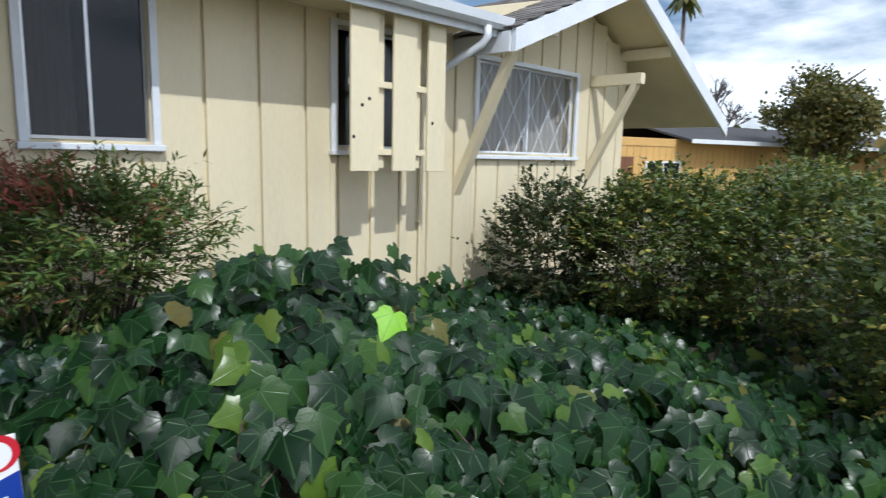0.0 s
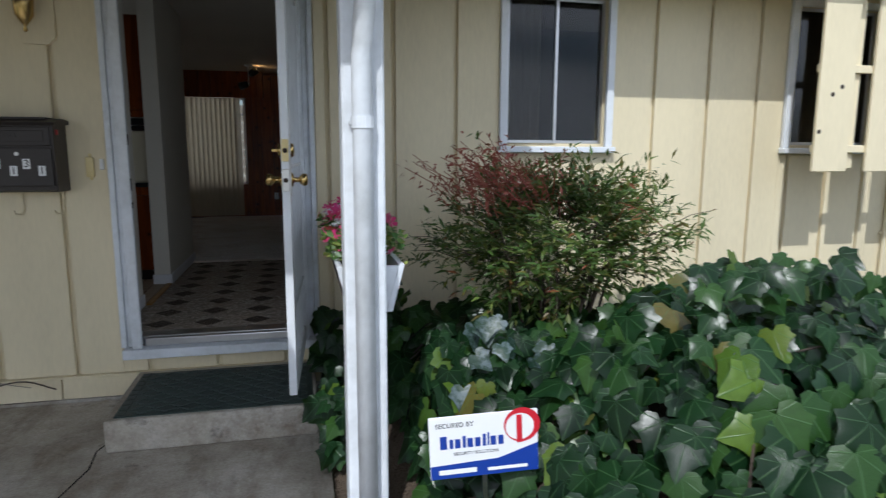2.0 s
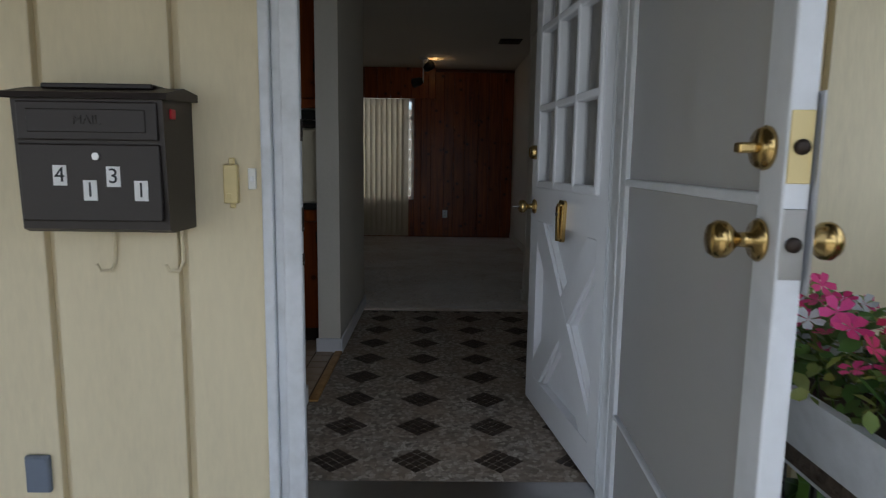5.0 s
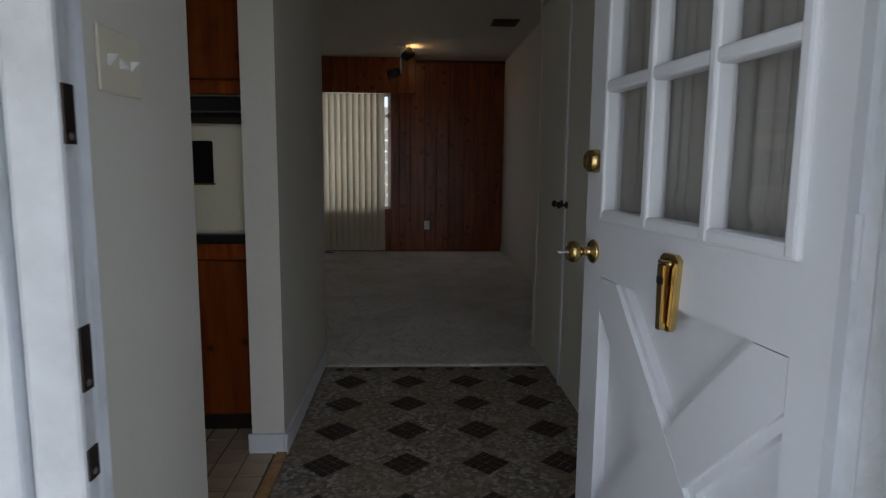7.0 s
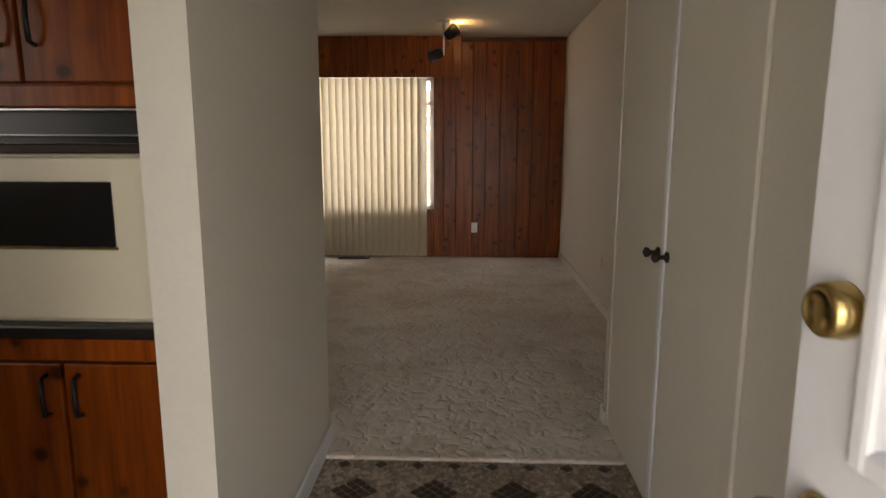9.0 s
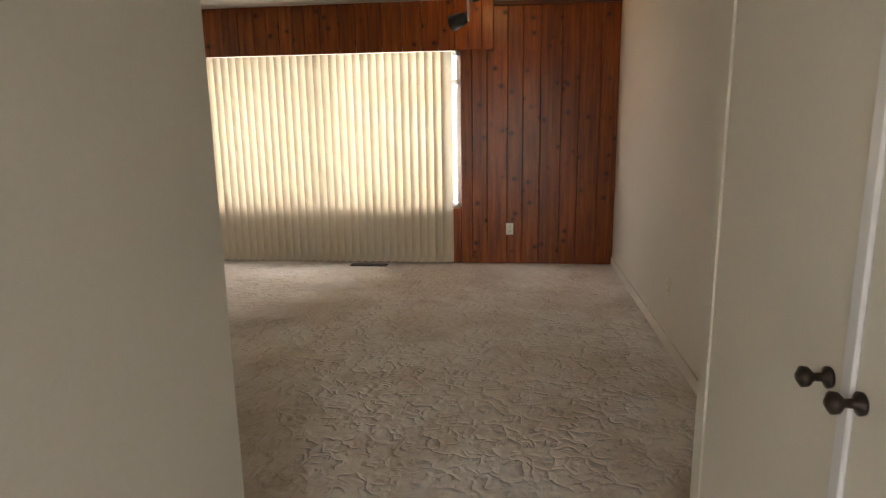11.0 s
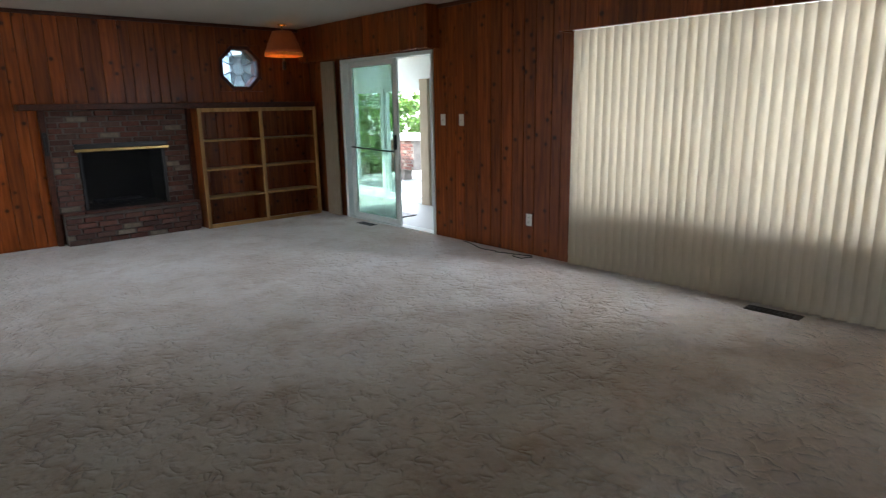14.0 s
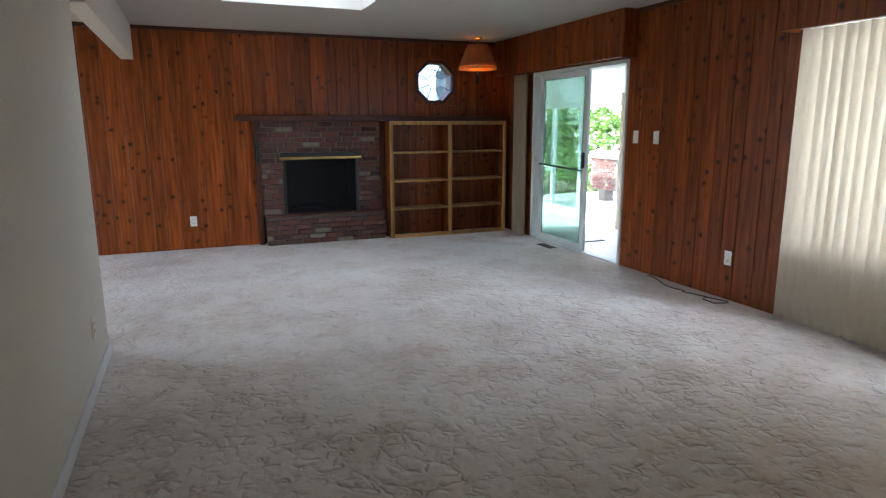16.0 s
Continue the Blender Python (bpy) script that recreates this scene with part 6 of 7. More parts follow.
    part("trunk", tube(B(), [(50, 17.5, -0.45), (50.1, 17.5, 6), (50, 17.6, 13.6)], 0.22, 8, 0.14), M_BARK, p, "", True)
    for k in range(16):
        a, e = 2.4 * k, rnd.uniform(-0.5, 0.7)
        c = Vector((50, 17.6, 13.6))
        d = Vector((math.cos(a), math.sin(a), 0))
        bm = B()
        pts = [c + d * u * 1.5 + Vector((0, 0, e * u - 1.3 * u * u)) for u in (0, 0.3, 0.6, 0.85, 1.0)]
        side = Vector((-d.y, d.x, 0))
        lo = [bm.verts.new(q - side * wd) for q, wd in zip(pts, (0.05, 0.20, 0.22, 0.14, 0.02))]
        hi = [bm.verts.new(q + side * wd + Vector((0, 0, 0.05))) for q, wd in zip(pts, (0.05, 0.20, 0.22, 0.14, 0.02))]
        for i in range(4):
            bm.faces.new((lo[i], lo[i + 1], hi[i + 1], hi[i]))
        part("frond", bm, M_TREELEAF, p)
    # far woods, one mass
    pl = []
    for _ in range(9000):
        x = rnd.uniform(38, 95)
        y = rnd.uniform(-22, 40)
        hgt = 2.0 + 1.4 * noise.noise((x * 0.09, y * 0.13, 1.0)) + (2.4 if y < 3 else 0.4)
        pl.append(spun((x, y, rnd.uniform(-0.4, max(0.5, hgt))), (rnd.gauss(0, 1), rnd.gauss(0, 1), 0.7), rnd.uniform(0, 6.3), rnd.uniform(0.5, 1.0)))
    vs, fs = scatter(*OVAL, pl)
    tagged(new("far_woods", mesh_of("far_woods", vs, fs, M_TREELEAF)), "distant belt of dull green trees", "woods", "", "stuff")


door_frame()
front_door()
storm_door()
mailbox()
small_wall_things()
porch()
left_porch()
porch_climber()
planter()
bedding()
yard_sign()
front_window("window_7", WIN0_F, WIN0, "white framed kitchen window beside the porch", "plain")
front_window("window_1", WIN1_F, WIN1, "white framed sliding window with dark screened glass", "plain")
front_window("window_2", WIN2_F, WIN2, "white framed window behind the slatted screen", "plain")
front_window("window_3", WIN3_F, WIN3, "white framed window with a diamond lattice", "lattice")
drape_sheet("curtain", 6.22, 7.94, 1.0, 2.2, 0.13, M_SHEER, "pale gathered curtain behind the lattice window", 16, 0.03)
drape_sheet("curtain", 2.25, 2.60, 0.9, 2.2, 0.24, M_DRAPE, "dim brown curtain drawn half across the window", 5, 0.03)
shutter()
eave_things()
ivy()
shrub("nandina_bush", (2.30, -0.85, 0.64), (0.60, 0.42, 0.31), 720, 14, 0.062, SLIM, M_NANDINA, "open nandina bush with reddish tips on bare canes before the wall", "bush", 41, stems=20, extra=nandina_tips, lump=0.35, reach=0.26, hollow=0.35, thick=0.014)
shrub("hedge_shrub", (6.34, -0.85, 0.24), (0.52, 0.52, 0.60), 720, 12, 0.048, OVAL, M_DARKSHRUB, "loose dark small-leaved shrub against the wall", "shrub", 51, stems=12, lump=0.5, reach=0.30, hollow=0.4)
shrub("hedge_shrub", (6.85, -1.75, 0.30), (0.85, 0.80, 0.70), 1500, 11, 0.050, OVAL, M_HEDGE, "dense small-leaved evergreen shrub with yellowing sprigs", "shrub", 52, stems=9)
shrub("hedge_shrub", (7.1, -2.9, 0.32), (0.95, 0.9, 0.72), 1600, 11, 0.050, OVAL, M_HEDGE, "dense small-leaved evergreen shrub with yellowing sprigs", "shrub", 53, stems=9)
shrub("hedge_shrub", (5.7, -4.05, 0.28), (0.80, 0.65, 0.74), 1400, 11, 0.050, OVAL, M_HEDGE, "dark shaded evergreen shrub at the end of the bed", "shrub", 54, stems=9)
shrub("hedge_shrub", (9.2, -2.2, 0.35), (1.3, 1.3, 0.72), 1100, 11, 0.055, OVAL, M_HEDGE, "dense evergreen shrub farther along the bed", "shrub", 55, stems=9)
distance()

# ---- hall and kitchen ----


def hall_floor():
    floor = bpy.data.objects["floor_hall"]
    bm = B()
    s, g = 0.0275, 0.0335
    for i in (-1.5, -0.5, 0.5, 1.5):
        for j in (-1.5, -0.5, 0.5, 1.5):
            c, k = Vector((i * g, j * g)), s / 2
            v = [bm.verts.new((c.x + a, c.y + b, 0.0012)) for a, b in ((-k, -k), (k, -k), (k, k), (-k, k))]
            w = [bm.verts.new((c.x + a * 1.08, c.y + b * 1.08, -0.0004)) for a, b in ((-k, -k), (k, -k), (k, k), (-k, k))]
            bm.faces.new(v)
            for q in range(4):
                bm.faces.new((w[q], w[(q + 1) % 4], v[(q + 1) % 4], v[q]))
    dia = to_mesh("diamond_tile", bm, M_BROWNSQ)
    for i in range(4):
        for j in range(8):
            piece("diamond_tile", dia, floor, Matrix.Translation((0.020 + 0.305 * i, 2.425 - 0.303 * j, 0.0)) @ Matrix.Rotation(math.pi / 4, 4, "Z"))
    bm = boxed(-0.02, -0.02, -0.0004, 0.02, 0.02, 0.0012)
    acc = to_mesh("accent_square", bm, M_BROWNSQ)
    for i in range(8):
        piece("accent_square", acc, floor, Matrix.Translation((-0.056 + 0.1525 * i, 2.622, 0.0)) @ Matrix.Rotation(math.pi / 4, 4, "Z"))
    # carpet edge
    struct("trim_carpet_edge", boxed(HALL_L, 2.655, 0.0005, HALL_R, 2.69, 0.018, 0.006), M_CARPET, "rolled edge of the beige carpet", "trim")
    k = boxed(-2.88, 0.15, -0.0005, -0.19, 1.90, 0.002)
    kf = struct("floor_kitchen", k, M_GROUT, "tan tiled kitchen floor with dark joints", "floor")
    tile = to_mesh("tile", boxed(-0.0475, -0.0475, 0, 0.0475, 0.0475, 0.005, 0.002), M_TILE)
    for i in range(10):
        for j in range(14):
            piece("tile", tile, kf, Matrix.Translation((-0.245 - 0.102 * i, 0.56 + 0.102 * j, 0.002)))
    struct("trim_kitchen_strip", boxed(-0.188, 0.86, 0.0, -0.145, 1.62, 0.012, 0.004), M_SHELFPINE, "wooden floor strip at the kitchen", "trim")


def baseboards():
    for n, b in enumerate(((HALL_L + 0.001, 1.605, 0.0, HALL_L + 0.014, DIV + 0.014, 0.085), (-0.295, 1.606, 0.0, HALL_L, 1.619, 0.085), (-3.69, DIV + 0.001, 0.012, HALL_L, DIV + 0.014, 0.09), (HALL_R - 0.013, 3.0, 0.0, HALL_R - 0.001, 3.083, 0.08),
                            (HALL_R - 0.013, 3.071, 0.012, ROOM_R - 0.013, 3.083, 0.09), (ROOM_R - 0.013, 3.084, 0.012, ROOM_R - 0.001, BACK - 0.02, 0.09), (-0.199, 0.145, 0.0, -0.187, 0.86, 0.085))):
        struct("baseboard_%d" % (n + 1), boxed(*b, 0.003), M_PLASTER if n in (3, 4, 5) else M_INWHITE, "narrow off-white baseboard", "baseboard")
    struct("trim_panel_top", boxed(FPX + 0.03, BACK - 0.045, CEIL - 0.04, ROOM_R - 0.001, BACK - 0.02, CEIL - 0.001, 0.006), M_MANTEL, "dark stained cornice strip on the panelled wall", "trim")
    struct("trim_panel_top_end", boxed(FPX + 0.019, 0.15, CEIL - 0.04, FPX + 0.044, BACK - 0.05, CEIL - 0.001, 0.006), M_MANTEL, "dark stained cornice strip on the end wall", "trim")


def closet():
    for a, b, kx in ((1.745, 2.330, 2.285), (2.340, 2.995, 2.385)):
        d = thing("closet_door", (HALL_R + 0.02, (a + b) / 2, 0.012), "plain off-white closet door, shut", "door", "closet doors")
        part("slab", boxed(HALL_R + 0.004, a, 0.012, HALL_R + 0.034, b, 2.05, 0.004), M_PLASTER, d)
        part("knob", lathe(B(), [(0.018, HALL_R + 0.004), (0.019, HALL_R - 0.002), (0.008, HALL_R - 0.008), (0.007, HALL_R - 0.022), (0.017, HALL_R - 0.032), (0.018, HALL_R - 0.042), (0.006, HALL_R - 0.050)], (0, kx, 0.945), "x", 16), M_BRONZE, d, "small antique brass knob", True)
        if a < 2:
            part("edge_strip", boxed(HALL_R - 0.006, b - 0.028, 0.012, HALL_R + 0.0035, b + 0.004, 2.05, 0.003), M_INWHITE, d)
            for z in (0.25, 1.8):
                part("hinge", boxed(HALL_R - 0.004, a - 0.012, z - 0.05, HALL_R + 0.003, a + 0.012, z + 0.05), M_STEEL, d)
    f = thing("closet_frame", (HALL_R, 2.37, 0), "off-white closet door casing", "door frame", kind="structure")
    part("casing", boxed(HALL_R - 0.014, 1.672, 0, HALL_R - 0.0005, 1.738, 2.12, 0.004), M_PLASTER, f)
    part("casing", boxed(HALL_R - 0.014, 1.739, 2.061, HALL_R - 0.0005, 3.001, 2.12, 0.004), M_PLASTER, f)
    # closet gloom comes from the dark wall colour
    struct("wall_closet_inner", boxed(HALL_R + 0.55, 1.6, 0, HALL_R + 0.60, 2.949, CEIL), M_DARKROOM, "closet back, coloured dark for an unlit closet", "wall")


def wall_plate(name, m, label, kind, mat_=None):
    """A cover plate in the local x-z plane, its face towards -y."""
    mat_ = mat_ or M_WHITEPL
    p = thing(name, m, label, "outlet" if kind == "outlet" else "switch")
    w = {"outlet": 0.036, "switch": 0.036, "triple": 0.082}[kind]
    local_part("plate", boxed(-w, -0.006, -0.058, w, 0, 0.058, 0.003), mat_, p)
    if kind == "outlet":
        for z in (-0.022, 0.022):
            o = local_part("socket", boxed(-0.016, -0.0085, z - 0.014, 0.016, -0.006, z + 0.014, 0.002), mat_, p)
            for x in (-0.006, 0.006):
                local_part("slot", boxed(x - 0.0015, -0.0092, z - 0.004, x + 0.0015, -0.0084, z + 0.006), M_INK, o)
    else:
        for k in ((-1, 0, 1) if kind == "triple" else (0,)):
            local_part("toggle", prism(B(), [(-0.0055, -0.010), (-0.022, 0.010 * (1 if k != 0 else -1)), (-0.0055, 0.010)], "x", 0.046 * k - 0.005, 0.046 * k + 0.005), M_WHITEPL, p)


def handle(parent, x, y, z, s=1):
    return part("handle", tube(B(), [(x, y, z + 0.055), (x, y - 0.022, z + 0.050), (x + s * 0.004, y - 0.032, z), (x, y - 0.022, z - 0.050), (x, y, z - 0.055)], 0.0065, 8), M_HANDLEBLK, parent, "black iron handle", True)


def kitchen():
    yf = 1.76
    c = thing("base_cabinet", (-0.62, 2.0, 0), "orange-brown knotty pine base cabinet with black iron handles", "cabinet")
    part("body", boxed(-1.60, yf + 0.02, 0.10, -0.30, 2.40, 0.818), M_CABINET, c)
    part("toe_kick", boxed(-1.60, yf + 0.08, 0.005, -0.30, 2.40, 0.10), M_BRONZE, c)
    part("rail", boxed(-1.60, yf + 0.002, 0.752, -0.30, yf + 0.0195, 0.818, 0.003), M_CABINET, c)
    for a, b, hx in ((-1.59, -1.26, -1.30), (-1.25, -0.93, -1.21), (-0.92, -0.617, -0.655), (-0.607, -0.304, -0.568)):
        d = part("cabinet_door", boxed(a, yf, 0.105, b, yf + 0.0195, 0.745, 0.004), M_CABINET, c)
        handle(d, hx, yf, 0.66)
        part("hinge", boxed((b if hx < (a + b) / 2 else a) - 0.014, yf - 0.004, 0.62, (b if hx < (a + b) / 2 else a) + 0.006, yf - 0.0005, 0.69), M_HANDLEBLK, d)
    solid("worktop", boxed(-1.60, yf - 0.025, 0.819, -0.285, 2.40, 0.855, 0.006), M_BLACK, "thin black worktop edge over the base cabinet", "worktop")
    o = thing("wall_oven", (-0.62, 1.95, 0.856), "cream enamelled built-in oven with a black window", "oven")
    part("body", boxed(-0.98, yf + 0.012, 0.856, -0.29, 2.38, 1.288, 0.004), M_OVEN, o)
    dr = part("oven_door", boxed(-0.97, yf - 0.008, 0.868, -0.30, yf + 0.0115, 1.280, 0.006), M_OVEN, o)
    part("window", boxed(-0.80, yf - 0.0125, 1.058, -0.43, yf - 0.0085, 1.220, 0.003), M_OVENGLASS, dr, "black oven window")
    part("window_trim", boxed(-0.805, yf - 0.0115, 1.050, -0.425, yf - 0.0085, 1.0575, 0.001), M_BRASS, dr)
    part("trim_strip", boxed(-0.98, yf - 0.010, 1.289, -0.29, yf + 0.03, 1.312, 0.003), M_BRONZE, o, "dull bronze trim strip")
    h = thing("range_hood", (-0.62, 1.95, 1.315), "shallow dark hood with a chrome edge over the oven", "hood")
    part("shell", boxed(-0.98, yf + 0.05, 1.313, -0.29, 2.38, 1.398), M_BLACK, h)
    part("chrome_edge", boxed(-0.98, yf - 0.012, 1.331, -0.29, yf + 0.049, 1.3345, 0.001), M_STEEL, h, "bright chrome edge")
    part("lamp_strip", boxed(-0.98, yf + 0.01, 1.392, -0.29, yf + 0.049, 1.398, 0.001), M_STEEL, h)
    u = thing("upper_cabinet", (-0.62, 1.95, 1.40), "orange-brown knotty pine upper cabinet", "cabinet")
    part("body", boxed(-1.60, yf + 0.02, 1.40, -0.30, 2.38, 2.22), M_CABINET, u)
    part("rail", boxed(-1.60, yf + 0.001, 1.40, -0.30, yf + 0.0195, 1.452, 0.003), M_CABINET, u)
    for a, b, hx in ((-1.59, -1.26, -1.30), (-1.25, -0.93, -1.21), (-0.92, -0.635, -0.675), (-0.627, -0.304, -0.59)):
        d = part("cabinet_door", boxed(a, yf, 1.458, b, yf + 0.0195, 2.21, 0.004), M_CABINET, u)
        handle(d, hx, yf, 1.60)
        part("hinge", boxed((b if hx < (a + b) / 2 else a) - 0.014, yf - 0.004, 1.60, (b if hx < (a + b) / 2 else a) + 0.006, yf - 0.0005, 1.67), M_HANDLEBLK, d)
    bm = boxed(-1.60, yf + 0.02, 2.221, -0.283, 2.38, CEIL - 0.001)
    struct("trim_soffit", bm, M_PLASTER, "plain soffit above the kitchen cabinets", "soffit")
    struct("wall_kitchen_side", boxed(-3.0, 0.141, 0, -2.88, DIV - 0.121, CEIL), M_PLASTER, "plain kitchen wall", "wall")


# ---- living room ----


def blinds():
    v = thing("vertical_blind", (-1.31, 7.19, 0.03), "drawn cream vertical vinyl blinds across the picture window", "blinds")
    bm = B()
    n = 8
    lo, hi = [], []
    for k in range(n + 1):
        u = -0.058 + 0.116 * k / n
        w = 0.009 * math.sin(math.pi * k / n) + 0.003 * math.sin(math.pi * 2 * k / n)
        lo.append(bm.verts.new((u, w, 0)))
        hi.append(bm.verts.new((u, w, 1.975)))
    for k in range(n):
        bm.faces.new((lo[k], lo[k + 1], hi[k + 1], hi[k]))
    slat = to_mesh("slat", bm, M_BLIND, True)
    rnd = random.Random(6)
    for k in range(34):
        x = -2.55 + 0.0753 * k
        piece("slat", slat, v, Matrix.Translation((x, 7.215, 0.03)) @ Matrix.Rotation(radians(30 + rnd.uniform(-4, 4)), 4, "Z"))
    part("head_rail", boxed(-2.62, 7.19, 2.008, 0.0, 7.24, 2.045), M_WHITEPL, v)


def valance(name, x0, x1, seed, label):
    v = thing(name, ((x0 + x1) / 2, 7.15, 2.0), label, "valance")
    rnd = random.Random(seed)
    x = x0
    while x < x1 - 0.02:
        w = min(rnd.choice((0.12, 0.15, 0.18)), x1 - x)
        bm = boxed(x + 0.0015, 7.095, 2.0, x + w - 0.0015, 7.112, CEIL - 0.003, 0.004)
        part("plank", bm, M_PANEL, v)
        x += w
    for x, s in ((x0, 1), (x1, -1)):
        part("end_plank", boxed(x, 7.113, 2.0, x + s * 0.018, BACK - 0.018, CEIL - 0.003, 0.003), M_PANEL, v)


def big_window():
    f = thing("plank_fence", (-0.6, 9.6, -0.45), "weathered grey-brown horizontal plank fence behind the window", "fence")
    for k in range(14):
        part("plank", boxed(-3.2, 9.6, -0.45 + 0.18 * k, 2.2, 9.63, -0.285 + 0.18 * k, 0.004), M_GREYPLANK, f)
    w = thing("window_4", (-1.27, 7.35, 0.56), "wide white aluminium picture window behind the blinds", "window", kind="structure")
    a, b, lo, hi = -2.56, 0.06, 0.56, 2.02
    for p, q, z0, z1 in ((a, a + 0.04, lo, hi), (b - 0.04, b, lo, hi), (a, b, lo, lo + 0.04), (a, b, hi - 0.04, hi), (-1.30, -1.25, lo, hi), (a, b, 1.72, 1.76)):
        part("window_frame", boxed(p, 7.32, z0, q, 7.37, z1), M_TRIM, w)
    g = part("pane", boxed(a + 0.04, 7.343, lo + 0.04, b - 0.04, 7.347, hi - 0.04), M_GLASS, w)
    g.visible_shadow = False
    part("sill", boxed(a, 7.26, lo - 0.03, b, 7.319, lo - 0.0005, 0.004), M_PANEL, w, "stained pine sill")


def slider():
    s = thing("sliding_door", (-5.35, 7.34, 0.0), "white framed glass patio door, slid half open", "door")
    a, b, h = -6.24, -4.47, 2.0
    for p, q, z0, z1, n in ((a, a + 0.05, 0.0, h, "jamb"), (b - 0.035, b, 0.0, h, "jamb"), (a + 0.05, b - 0.035, h - 0.04, h, "head"), (a + 0.05, b - 0.035, 0.0, 0.022, "track")):
        part(n, boxed(p, 7.26, z0 + 0.0005, q, 7.40, z1, 0.003), M_PATIO, s)
    for y, x0, x1 in ((7.355, -6.19, -5.22), (7.31, -6.10, -5.14)):
        leaf = part("leaf", boxed(x0, y - 0.016, 0.024, x0 + 0.055, y + 0.016, 1.958, 0.003), M_PATIO, s, "white framed glass leaf")
        part("stile", boxed(x1 - 0.07, y - 0.016, 0.024, x1, y + 0.016, 1.958, 0.003), M_PATIO, leaf)
        part("rail", boxed(x0 + 0.055, y - 0.015, 0.024, x1 - 0.07, y + 0.015, 0.09, 0.003), M_PATIO, leaf)
        part("rail", boxed(x0 + 0.055, y - 0.015, 1.90, x1 - 0.07, y + 0.015, 1.958, 0.003), M_PATIO, leaf)
        g = part("pane", boxed(x0 + 0.055, y - 0.003, 0.09, x1 - 0.07, y + 0.003, 1.90), M_GREENGLASS, leaf)
        g.visible_shadow = False
    part("latch", boxed(-5.20, 7.265, 0.93, -5.16, 7.293, 1.10, 0.005), M_HANDLEBLK, s, "black door pull")
    part("security_bar", tube(B(), [(-6.09, 7.285, 0.93), (-5.20, 7.285, 0.90)], 0.009, 8), M_HANDLEBLK, s, "dark security bar")
    drape_sheet("drape", -6.56, -6.26, 0.03, 1.99, 7.19, M_DRAPE, "bunched beige drape beside the patio door", 6, 0.035)


def brick_run(parent, mesh, plane_x, y0, y1, z0, z1, holes, bl=0.205, ch=0.0595):
    """Courses of single bricks in running bond on a face towards +x; cut bricks close the ends."""
    k, z = 0, z0
    while z < z1 - 0.03:
        y = y0 - (bl / 2 if k % 2 else 0) - 0.03 * ((k * 7) % 3)
        while y < y1 - 0.02:
            p, q = max(y, y0), min(y + bl, y1)
            spans = [(p, q)]
            for h in holes:
                if h[2] < z + ch / 2 < h[3]:
                    nxt = []
                    for a, b in spans:
                        if a < h[0]:
                            nxt.append((a, min(b, h[0])))
                        if b > h[1]:
                            nxt.append((max(a, h[1]), b))
                    spans = nxt
            for a, b in spans:
                if b - a > 0.035:
                    r = random.Random(int(a * 911 + z * 7717))
                    m = Matrix.Translation((plane_x + r.uniform(-0.008, 0.008), (a + b) / 2, z + 0.005)) @ Matrix.Rotation(r.uniform(-0.02, 0.02), 4, "Z")
                    wd = round((b - a - 0.011) / 0.03) * 0.03
                    wd = min(max(wd, 0.03), b - a - 0.008)
                    key = round(wd, 3)
                    if key not in mesh:
                        mesh[key] = to_mesh("brick", boxed(-0.045, -key / 2, 0, 0.0, key / 2, ch - 0.011, 0.005), M_BRICK)
                    piece("brick", mesh[key], parent, m)
            y += bl
        z += ch
        k += 1


